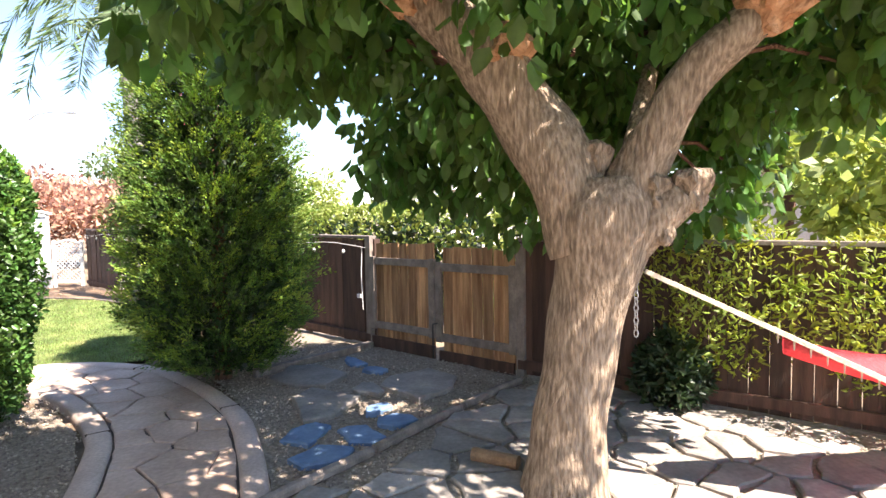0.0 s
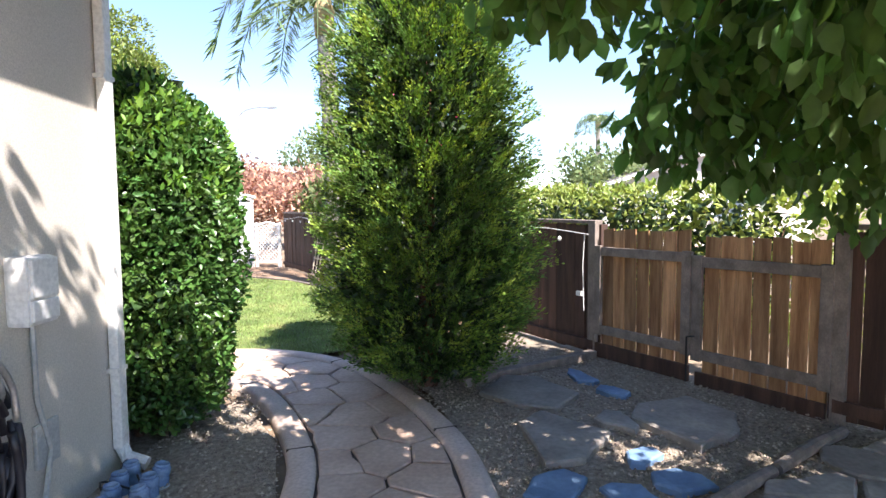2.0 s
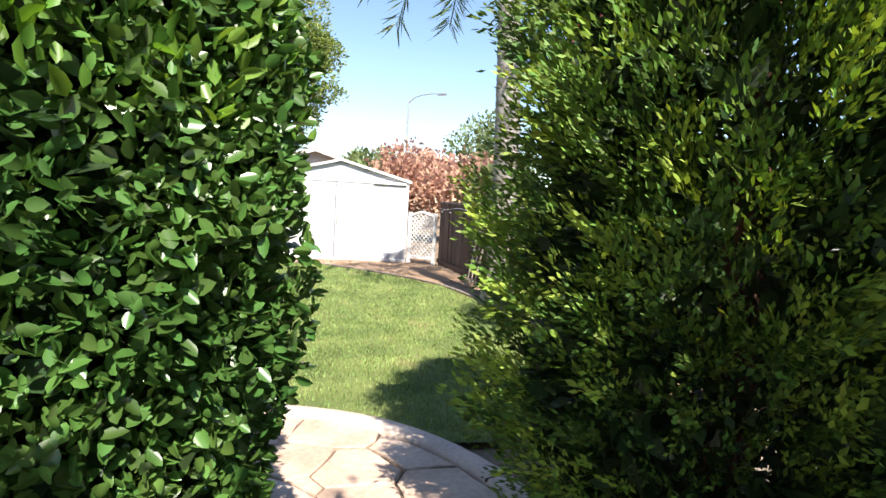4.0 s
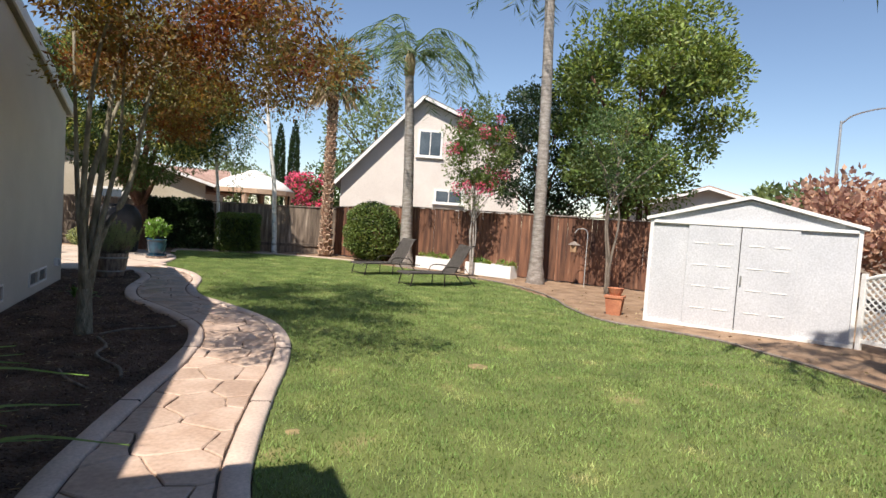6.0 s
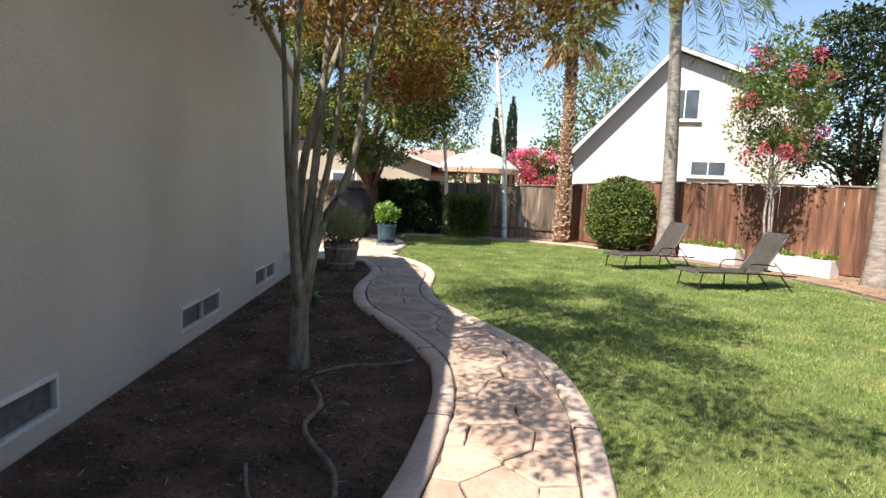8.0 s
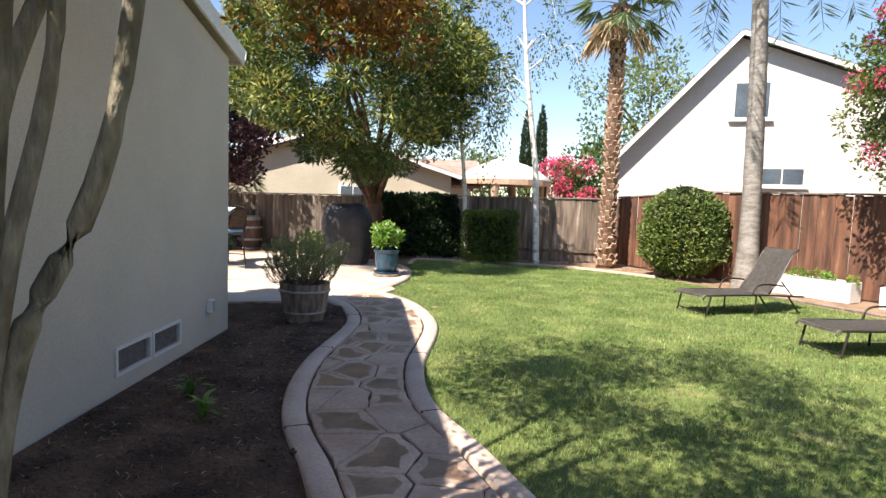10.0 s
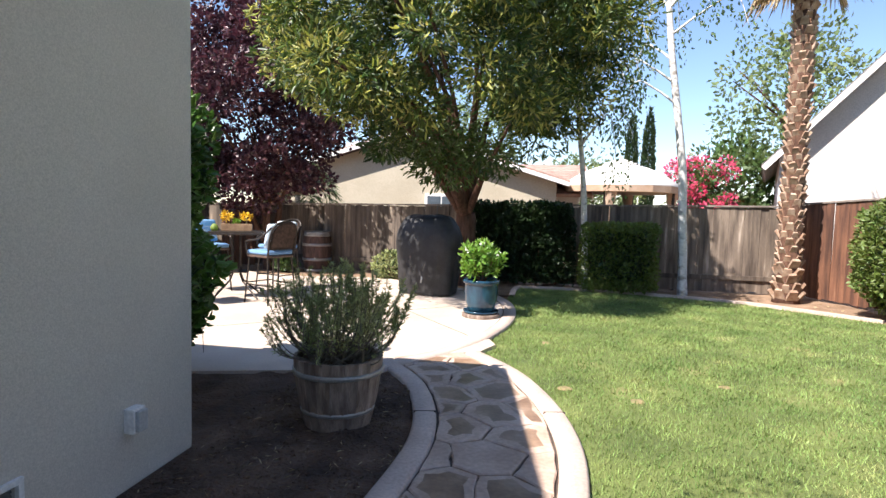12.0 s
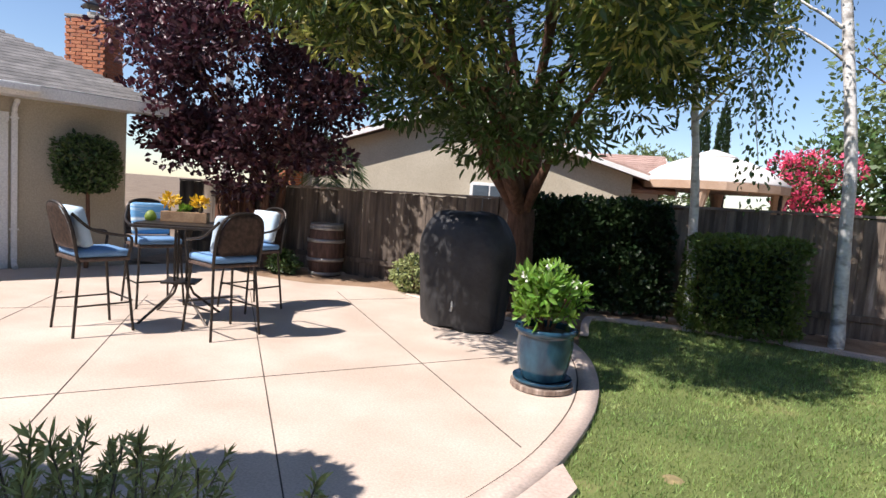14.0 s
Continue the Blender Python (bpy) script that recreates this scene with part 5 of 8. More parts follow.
def maple():
    rnd = np.random.default_rng(33)
    base = np.array([2.42, 9.82, 0])
    t = thing("maple", "multi-stemmed Japanese maple turning orange beside the path", "tree", tuple(base))
    line = smooth_line([(0, 0, -0.05, 0.095), (0, 0, 0.1, 0.078), (0.0, 0.0, 0.4, 0.072), (0.0, 0.01, 0.72, 0.075)], 5)
    part("trunk", tube(bmesh.new(), line[:, :3], list(line[:, 3]), 16, True, 0.2), M["bark_moss"], t, "grey-brown mossy bark", True)
    forks = []
    for pts, r in (([(-0.02, 0, 0.5), (-0.05, -0.01, 0.96), (-0.11, -0.02, 1.64), (-0.19, -0.04, 3.3)], 0.046), ([(0, 0.02, 0.5), (0.04, 0.03, 1.1), (0.10, 0.02, 1.65), (0.19, 0.03, 2.77), (0.3, 0.1, 3.5)], 0.052),
                   ([(0.03, 0.02, 0.5), (0.12, 0.05, 1.05), (0.38, 0.08, 1.67), (0.56, 0.1, 2.8), (0.8, 0.2, 3.5)], 0.046), ([(-0.02, 0.04, 0.55), (-0.05, 0.13, 1.3), (0.03, 0.22, 1.95), (0.25, 0.55, 2.8), (0.6, 1.1, 3.5)], 0.046),
                   ([(0, -0.03, 0.5), (-0.03, -0.12, 1.2), (0.0, -0.3, 1.9), (0.1, -0.6, 2.8), (0.3, -0.9, 3.5)], 0.042), ([(0.02, -0.02, 0.6), (0.14, 0.0, 1.3), (0.27, 0.04, 2.1), (0.33, -0.3, 3.1)], 0.038)):
        line = smooth_line(pts, 6)
        part("stem", tube(bmesh.new(), line, list(np.linspace(r, r * 0.3, len(line))), 10, True, 0.12), M["bark_moss"], t, "", True)
        forks += [q for q in line if q[2] > 1.9]
    forks = np.array(forks)
    c, s = clumps(rnd, (0.85, 0.55, 3.5), (2.2, 2.3, 0.80), 150, 0.40, 0.15)
    ok = c[:, 0] > -0.15 - 0.25 * (c[:, 1] > 0.3)
    low = np.c_[rnd.uniform(0.2, 1.1, 14), rnd.uniform(0.8, 2.5, 14), rnd.uniform(2.55, 2.95, 14)]
    # front: unseen clumps added above the path to cast shade on lawn and path
    front = np.c_[rnd.uniform(-0.6, 1.7, 75), rnd.uniform(-3.6, -0.6, 75), rnd.uniform(3.3, 4.2, 75)]
    c, s = np.concatenate([c[ok], low, front]), np.concatenate([s[ok], np.full(14, 0.24), np.full(75, 0.36)])
    for tip in c[::4]:
        f = forks[np.argmin(np.linalg.norm((forks - tip) * [1, 1, 1.6], axis=1))]
        mid = (f + tip) / 2 + [0, 0, 0.12] + rnd.normal(size=3) * 0.05
        part("twig", bar(smooth_line([f, mid, tip], 4), [float(q) for q in np.linspace(0.011, 0.003, 9)], 5), M["bark_moss"], t)
    p, w = in_clumps(rnd, c, s, 165, 0.6, 0.2)
    leafy(t, "crown", p, w + [0, 0, -0.1], 0.068, 0.028, "leaf_maple", rnd, "fine orange and yellow-green leaves", 0.6, "chip")


broad_tree("shade_tree", "broad evergreen tree with red-brown trunk and pale seed clusters", (1.95, 22.7, 0), 1.45, 0.19, (-0.2, -1.9, 4.25), (2.7, 2.9, 2.1), "leaf_shade", (0.13, 0.038), n=150, each=300, clump=0.52, seed=31,
           second=("leaf_pale", 125, "pale_growth", (0.12, 0.032), "pale yellow-green seed heads and shoots"), limbs=18, droop=0.4, shell=0.6, open_heart=0.95)
broad_tree("plum_tree", "dark purple-leaved plum tree with several stems", (-2.75, 23.75, 0), 1.6, 0.11, (-0.45, -0.1, 3.65), (2.25, 1.95, 2.25), "leaf_plum", (0.11, 0.075), n=150, each=190, clump=0.5, stems=5, seed=32, limbs=10)
maple()
broad_tree("garden_tree", "tall leafy tree behind the fence with yellowing top", (16.3, 16.6, 0), 2.4, 0.22, (0, 0, 5.7), (2.7, 2.5, 3.5), "leaf_garden", (0.15, 0.07), n=95, each=270, clump=0.74, stems=4, seed=34, second=("leaf_lime", 85, "yellow_leaves", (0.15, 0.07), "yellowing leaves"), limbs=10)
broad_tree("fence_tree", "dark leafy tree behind the fence", (14.6, 19.4, 0), 1.6, 0.14, (0, 0, 3.9), (2.3, 2.1, 2.5), "leaf_dark", (0.12, 0.055), n=120, each=150, clump=0.5, seed=35)
broad_tree("slim_tree", "slender young tree with sparse foliage by the shed", (12.85, 13.5, 0), 2.2, 0.055, (0.25, 0.1, 3.5), (1.2, 1.1, 1.1), "leaf_tree", (0.10, 0.04), bark="bark_grey", n=60, each=60, clump=0.38, stems=3, seed=36)
broad_tree("crape_myrtle", "pink-flowering crape myrtle with pale slender stems", (11.0, 17.3, 0), 1.6, 0.05, (0, 0, 3.6), (0.95, 0.95, 1.55), "leaf_garden", (0.085, 0.04), bark="palm_trunk", n=80, each=90, clump=0.3, stems=4, seed=37, second=None)
broad_tree("crape_myrtle", "red-flowering crape myrtle beyond the arborvitae", (7.1, 1.75, 0), 1.3, 0.045, (0, 0, 2.7), (0.6, 0.6, 0.9), "leaf_tree", (0.08, 0.04), bark="bark_grey", n=40, each=75, clump=0.28, stems=4, seed=38)
broad_tree("pink_tree", "round crape myrtle covered in bright pink bloom beyond the fence", (9.1, 33.0, 0), 1.2, 0.07, (0, 0, 2.45), (1.25, 1.1, 1.1), "leaf_tree", (0.13, 0.06), n=40, each=40, clump=0.35, stems=3, seed=39, second=("bloom_pink", 60, "bloom", (0.11, 0.08), "bright pink bloom"))
for at_, c_, r_, seed_ in (((11.0, 17.3, 0), (0, 0, 3.6), (1.0, 1.0, 1.5), 41), ((7.1, 1.75, 0), (0, 0, 2.8), (0.62, 0.62, 0.75), 42)):
    rnd = np.random.default_rng(seed_)
    c, s = clumps(rnd, c_, r_, 24, 0.15, 0.9)
    p, w = in_clumps(rnd, c, s, 70, 1.2, 0.1)
    owner = [o for o in scene.objects if o.name.startswith("crape_myrtle") and o.parent is None and abs(o.location.x - at_[0]) < 0.01][0]
    leafy(owner, "bloom", p, w, 0.05, 0.04, "bloom_pink", rnd, "clusters of deep pink bloom", 0.7, "chip")
for at_, r_, c_, leaf_, seed_, lab in (((30, 13.4, 0), (2.2, 2.2, 2.0), 4.2, "leaf_far", 51, "rounded green tree in the distance"), ((20.5, 12.6, 0), (1.6, 1.5, 1.2), 2.2, "leaf_redtree", 52, "reddish-brown leaved tree beyond the fence"),
                                ((20.5, 10.2, 0), (1.9, 1.5, 1.0), 2.0, "leaf_redtree", 53, "reddish-brown leaved tree beyond the fence"), ((20, 8.4, 0), (1.3, 1.3, 0.9), 1.7, "leaf_far", 54, "green tree beyond the fence"),
                                ((24, -1.6, 0), (1.9, 1.9, 1.4), 2.5, "leaf_far", 55, "bright green tree in the distance"), ((22.0, 15.6, 0), (1.4, 1.4, 1.0), 2.3, "leaf_far", 56, "bright green tree behind the shed"),
                                ((13.2, 36, 0), (2.6, 2.4, 3.2), 6.0, "leaf_far", 57, "tall airy tree behind the white house"), ((10.4, 34.5, 0), (1.8, 1.6, 1.6), 2.6, "leaf_tree", 58, "dark green tree beyond the fence"),
                                ((6.2, 48, 0), (3, 3, 1.5), 3.2, "leaf_far", 59, "green trees in the distance"), ((-1, 44, 0), (4, 3, 2.2), 5.6, "leaf_far", 60, "tall green tree behind the neighbouring roofs"),
                                ((26.5, 4.5, 0), (2.6, 2.4, 1.7), 2.4, "leaf_lime", 61, "bright green tree in the distance"), ((9.0, -8.5, 0), (2.2, 2.0, 1.8), 3.2, "leaf_tree", 62, "leafy tree behind the fence"), ((5.5, -8.0, 0), (1.6, 1.6, 1.0), 2.0, "leaf_lime", 63, "bright green shrubby tree behind the fence")):
    broad_tree("distant_tree", lab, at_, c_ - r_[2] * 0.6, 0.16, (0, 0, c_), r_, leaf_, (0.24, 0.13), n=60, each=60, clump=0.5 * max(r_) ** 0.6, seed=seed_, limbs=8, shape="chip")
for x_, y_, h_ in ((12.1, 70, 11.3), (13.7, 70, 11.9)):
    rnd = np.random.default_rng(int(x_ * 10))
    t = thing("cypress", "slim dark Italian cypress in the distance", "conifer", (x_, y_, 0), group="distant cypresses")
    part("trunk", bar([(0, 0, -0.05), (0, 0, h_ * 0.6)], [0.15, 0.05], 6), M["bark_brown"], t)
    p, w = surface_points(rnd, 5000, [(0.4, 0.5), (h_ * 0.4, 0.62), (h_ * 0.8, 0.4), (h_, 0.04)], 0.2, 0.1, 2)
    leafy(t, "foliage", p, w + [0, 0, 1.5], 0.35, 0.12, "leaf_dark", rnd, "", 0.4, "chip")


def birch(x, y, lean, h, r, seed, label):
    rnd = np.random.default_rng(seed)
    t = thing("birch", label, "tree", (x, y, 0), group="birches")
    line = smooth_line([(0.06, 0, -0.04, r * 1.7), (0.02, 0, 0.12, r * 1.15), (lean * 0.15, 0.0, h * 0.3, r), (lean * 0.6, 0.05, h * 0.6, r * 0.75), (lean, 0, h, r * 0.2)], 6)
    part("trunk", tube(bmesh.new(), line[:, :3], list(line[:, 3]), 12, True, 0.25), M["birch"], t, "white flaking bark", True)
    cs = []
    for k in range(13):
        z = h * rnd.uniform(0.45, 0.97)
        i = int(np.argmin(abs(line[:, 2] - z)))
        a, long = rnd.uniform(0, 6.28), rnd.uniform(0.5, 1.1)
        b = line[i, :3]
        e = b + np.array([math.cos(a) * long, math.sin(a) * long, 0.55 * long])
        tip = e + [math.cos(a) * 0.25, math.sin(a) * 0.25, -rnd.uniform(0.4, 1.0)]
        part("branch", bar(smooth_line([b, (b + e) / 2 + [0, 0, 0.08], e, tip], 4), [0.022 * (1 - q / 13) + 0.003 for q in range(13)], 5), M["birch"], t, "", True)
        cs += [e, (e + tip) / 2, tip, tip - [0, 0, 0.25]]
    p, w = in_clumps(rnd, np.array(cs), np.full(len(cs), 0.26), 34, 1.5, 0.1)
    leafy(t, "crown", p, w * 0.4 + [0, 0, -1], 0.075, 0.042, "leaf_tree", rnd, "sparse hanging leaves", 0.5)


birch(4.25, 22.62, -0.35, 5.6, 0.055, 71, "slender white-barked birch leaning beside the ivy")
birch(6.05, 22.72, -0.7, 8.0, 0.075, 72, "tall white-barked birch with sparse hanging leaves")


def feather_palm(x, y, h, r, seed, label, lean=(0, 0), fronds=16, long=2.0):
    """A palm with a ringed trunk and arching feathered fronds."""
    rnd = np.random.default_rng(seed)
    t = thing("palm", label, "palm", (x, y, 0), group="palms")
    prof = [(-0.05, 1.65), (0.12, 1.45), (0.5, 1.12), (1.2, 0.98), (h * 0.6, 0.86), (h, 0.72)]
    pts, rad = [], []
    z, k = -0.05, 0
    while z < h:
        f = z / h
        base = np.interp(z, [q[0] for q in prof], [q[1] for q in prof]) * r
        pts += [(lean[0] * f * f, lean[1] * f * f, z), (lean[0] * f * f, lean[1] * f * f, z + 0.02)]
        rad += [base * 0.975, base * 1.02]
        z += rnd.uniform(0.08, 0.14)
    part("trunk", tube(bmesh.new(), pts, rad, 18, True, 0.06), M["palm_trunk"], t, "grey ringed trunk", True)
    top = np.array([lean[0], lean[1], h])
    part("crownshaft", bar([top - [0, 0, 0.1], top + [0, 0, 0.35], top + [0, 0, 0.75]], [r * 0.85, r * 0.95, r * 0.3], 12), M["leaf_dead"], t, "brown leaf sheaths", True)
    for k in range(fronds):
        a, up = 6.28 * k / fronds + rnd.uniform(-0.2, 0.2), rnd.uniform(0.1, 1.25)
        d = np.array([math.cos(a), math.sin(a), 0])
        L = long * rnd.uniform(0.8, 1.1)
        line = smooth_line([top + [0, 0, 0.5], top + d * L * 0.3 + [0, 0, 0.5 + L * 0.28 * up], top + d * L * 0.72 + [0, 0, 0.4 + L * 0.18 * up - 0.1], top + d * L * (0.95 if up < 0.7 else 0.9) + [0, 0, -0.15 - L * 0.28 * (1.2 - up)]], 8)
        fr = part("frond", bar(line, [float(q) for q in np.linspace(0.022, 0.005, len(line))], 5), M["leaf_palm"], t)
        i = rnd.uniform(4, len(line) - 1.01, 120)
        j = i.astype(int)
        base = line[j] + (line[j + 1] - line[j]) * (i - j)[:, None]
        side = np.cross(d, [0, 0, 1]) * np.where(rnd.random(120) < 0.5, -1, 1)[:, None]
        leafy(fr, "foliage", base, side + d * 0.5 + [0, 0, -0.75], 0.42, 0.028, "leaf_palm", rnd, "", 0.18, "chip", 0.1)
    return t


feather_palm(9.25, 3.85, 4.7, 0.20, 81, "tall palm with a grey ringed trunk beside the dark fence", lean=(-0.12, 0.12), fronds=16, long=1.9)
feather_palm(12.1, 15.55, 8.2, 0.17, 82, "tall palm with a grey ringed trunk by the fence", lean=(-0.3, -0.1), fronds=14, long=2.0)
feather_palm(9.7, 19.45, 6.0, 0.185, 83, "palm with a smooth grey trunk and arching fronds", lean=(-0.35, -0.3), fronds=20, long=2.7)
feather_palm(-9.5, 32, 6.3, 0.16, 84, "feathery palm behind the chimney", fronds=14, long=1.8)
feather_palm(-3.5, 27.0, 1.9, 0.1, 85, "small feathery palm beyond the fence", fronds=12, long=1.3)
feather_palm(40, -2.0, 7.0, 0.2, 86, "tall thin palm in the distance", fronds=16, long=1.6)


def fan_palm(x, y, h, r, seed):
    rnd = np.random.default_rng(seed)
    t = thing("fan_palm", "fan palm with rough cut leaf bases on its trunk", "palm", (x, y, 0))
    part("trunk", bar([(0, 0, -0.05), (0, 0, 0.15), (0, 0, h * 0.5), (0, 0, h)], [r * 1.2, r * 0.95, r * 0.8, r * 0.85], 14), M["bark_brown"], t, "fibrous brown trunk", True)
    boot = bmesh.new()
    vs = [boot.verts.new(q) for q in ((-0.07, 0, 0), (0.07, 0, 0), (0.05, -0.05, 0.13), (-0.05, -0.05, 0.13), (-0.06, 0.04, 0), (0.06, 0.04, 0), (0.04, -0.015, 0.15), (-0.04, -0.015, 0.15))]
    for f in ((0, 1, 2, 3), (5, 4, 7, 6), (1, 5, 6, 2), (4, 0, 3, 7), (3, 2, 6, 7), (4, 5, 1, 0)):
        boot.faces.new([vs[i] for i in f])
    me = bpy.data.meshes.new("boot")
    boot.to_mesh(me)
    boot.free()
    me.materials.append(M["palm_boot"])
    k = 0
    z = 0.05
    while z < h - 0.1:
        rr = np.interp(z, [0, 0.3, h * 0.5, h], [r * 1.15, r * 0.93, r * 0.8, r * 0.85])
        for i in range(7):
            b = put("leaf_base", me, t)
            b.matrix_local = pose(0, 0, z + rnd.normal() * 0.015, 0, 0, 360 / 7 * (i + 0.5 * (k % 2)) + rnd.normal() * 4) @ pose(0, -rr + 0.015, 0, rnd.uniform(-4, 16), rnd.normal() * 5, 0) @ Matrix.Scale(rnd.uniform(0.8, 1.15) * (1.25 if z < 0.7 else 1), 4)
        z += 0.135
        k += 1
    for k in range(34):
        a, up = 6.28 * k / 34 * 3.1, rnd.uniform(-1.1, 1.2)
        d = np.array([math.cos(a) * math.cos(up), math.sin(a) * math.cos(up), math.sin(up)])
        L = rnd.uniform(0.6, 0.85)
        e = np.array([0, 0, h]) + d * L
        dead = up < -0.55
        fr = part("frond", bar([(0, 0, h), tuple((np.array([0, 0, h]) + e) / 2 + [0, 0, 0.04]), tuple(e)], [0.016, 0.012, 0.008], 5), M["leaf_dead" if dead else "leaf_palm"], t, "dry hanging frond" if dead else "")
        n = 34
        sp = np.linspace(-1.35, 1.35, n)
        s_ = unit(np.cross(d, [0, 0, 1.0]))
        w = d * np.cos(sp)[:, None] + s_ * np.sin(sp)[:, None] + [0, 0, -0.5]
        leafy(fr, "foliage", np.repeat(e[None], n, 0), w, 0.78, 0.05, "leaf_dead" if dead else "leaf_palm", rnd, "", 0.06, "chip", 0.15)


fan_palm(7.78, 22.5, 6.4, 0.20, 91)


def strap_plant(x, y, seed, n=34, long=0.7):
    rnd = np.random.default_rng(seed)
    t = thing("agapanthus", "clump of arching strap-shaped green leaves in the soil", "plant", (x, y, 0.0))
    for k in range(n):
        a, up = rnd.uniform(0, 6.28), rnd.uniform(0.3, 1.4)
        d = np.array([math.cos(a), math.sin(a)])
        L = long * rnd.uniform(0.6, 1.1)
        line = smooth_line([(0, 0, 0), (*(d * L * 0.35 * math.cos(up)), L * 0.55 * up * 0.8 + 0.05), (*(d * L * 0.85 * math.cos(up * 0.7)), L * (0.75 * up - 0.25) * 0.75 + 0.08)], 4)
        w = np.array([-d[1], d[0], 0]) * 0.019
        sc = np.array([0.7, 1, 1, 1, 1, 0.9, 0.7, 0.4, 0.05])[: len(line), None]
        v = np.concatenate([line - w * sc, line + w * sc + [0, 0, 0.004]])
        m = len(line)
        f = [(i, i + 1, m + i + 1, m + i) for i in range(m - 1)]
        put("blade", mesh_of("blade", v, f, M["leaf_strap"]), t)


strap_plant(2.3, 5.85, 95, 46, 1.08)
strap_plant(1.75, 6.1, 96, 22, 0.6)
for x_, y_ in ((1.9, 12.4), (2.15, 12.0), (1.8, 16.0)):
    strap_plant(x_, y_, int(x_ * 100), 16, 0.22)

# ---- things ----


def slab(name, label, category, x, y, long, wide, rz, seed, material, top=0.035, group=""):
    """An irregular flat stone lying on the ground."""
    rnd = np.random.default_rng(seed)
    k = rnd.integers(5, 7)
    a = np.linspace(0, 6.28, k, endpoint=False) + rnd.uniform(-0.34, 0.34, k)
    r = rnd.uniform(0.88, 1.2, k)
    poly = np.c_[np.cos(a) * long / 2 * r, np.sin(a) * wide / 2 * r]
    ob = put(name, stone_mesh(name, jag(poly, rnd, 0.008), -0.02, top, M[material], 0.014, 0.003, rnd))
    ob.matrix_world = pose(x, y, 0.0, rnd.normal() * 0.6, rnd.normal() * 0.6, rz)
    return tagged(ob, label, category, group)


for x_, y_, l_, w_, a_, s_ in ((2.98, -0.37, 0.82, 0.62, 5, 1), (3.52, -1.22, 1.08, 0.70, -5, 2), (3.86, -0.10, 0.95, 0.66, 42, 3), (3.36, -0.74, 0.40, 0.25, 24, 4)):
    slab("flagstone", "large flat grey-brown flagstone lying on the gravel", "stone", x_, y_, l_, w_, a_, s_, "flag", 0.045, "stepping stones")
for x_, y_, l_, w_, a_, s_ in ((2.34, -0.38, 0.45, 0.33, -7, 11), (2.27, -0.78, 0.46, 0.27, 32, 12), (2.53, -1.03, 0.34, 0.29, 0, 13), (1.93, -0.53, 0.42, 0.30, -60, 14), (2.81, -0.86, 0.29, 0.17, -36, 15), (4.36, -0.52, 0.40, 0.20, 31, 16), (4.0, -0.76, 0.34, 0.2, 40, 17)):
    slab("slate", "flat blue-grey slate piece lying on the gravel", "stone", x_, y_, l_, w_, a_, s_, "slate", 0.04, "blue slates")

# flagstone terrace under the tree
terrace = sheet("terrace", [(-0.6, -0.95), (1.38, -0.42), (3.3, -2.05), (3.55, -2.4), (0.2, -6.3), (-4, -6.3), (-4, -2.5)], 0.006, M["gravel"], "crazy-paved flagstone terrace under the tree", "paving", 0.2, 0.004)
rnd = np.random.default_rng(77)
gx, gy = np.meshgrid(np.arange(-0.4, 4.0, 0.37), np.arange(-6.4, 0.0, 0.34))
pts = np.c_[gx.ravel(), gy.ravel()] + rnd.uniform(-0.16, 0.16, (gx.size, 2))
edge = lambda q: (q[:, 1] < -0.42 - (q[:, 0] - 1.38) * 0.85 - 0.10) & (q[:, 1] > q[:, 0] - 5.95) & (q[:, 1] > -1.30 * q[:, 0] - 1.2 - 3.0) & (q[:, 1] < 0.27 * q[:, 0] - 0.85)
for poly in cells(pts, (-0.6, -6.5, 4.2, 0.2)):
    c = poly.mean(0)[None]
    if edge(c)[0] and np.hypot(*(c[0] - [1.35, -2.04])) > 0.33:
        put("stone", stone_mesh("stone", jag(shrink(poly, 0.024), rnd, 0.012), -0.01, 0.03 + rnd.uniform(-0.008, 0.012), M["flag"], 0.013, 0.003, rnd), terrace)
log = thing("edging_log", "weathered round timber edging between gravel and terrace", "edging", (0, 0, 0))
for a, b in (((0.9, 0.0), (1.95, -0.86)), ((1.98, -0.88), (2.75, -1.52)), ((2.78, -1.55), (3.45, -2.15))):
    part("timber", bar([(*a, 0.03), ((a[0] + b[0]) / 2 + 0.01, (a[1] + b[1]) / 2, 0.04), (*b, 0.03)], [0.035, 0.04, 0.035], 10, 0.1), M["gate_frame"], log)
solo("wood_block", bar([(1.78, -1.52, 0.06), (1.62, -1.78, 0.06)], 0.045, 12, 0.1), M["wood"], "short cut piece of brown wood on the terrace", "wood")
kerb = thing("gate_kerb", "low pale timber kerb running from the gate post", "edging")
part("timber", boxed((1.6, 0.09, 0.09), pose(4.55, -0.10, 0.03, 0, 0, 137), 0.008), M["gate_frame"], kerb)


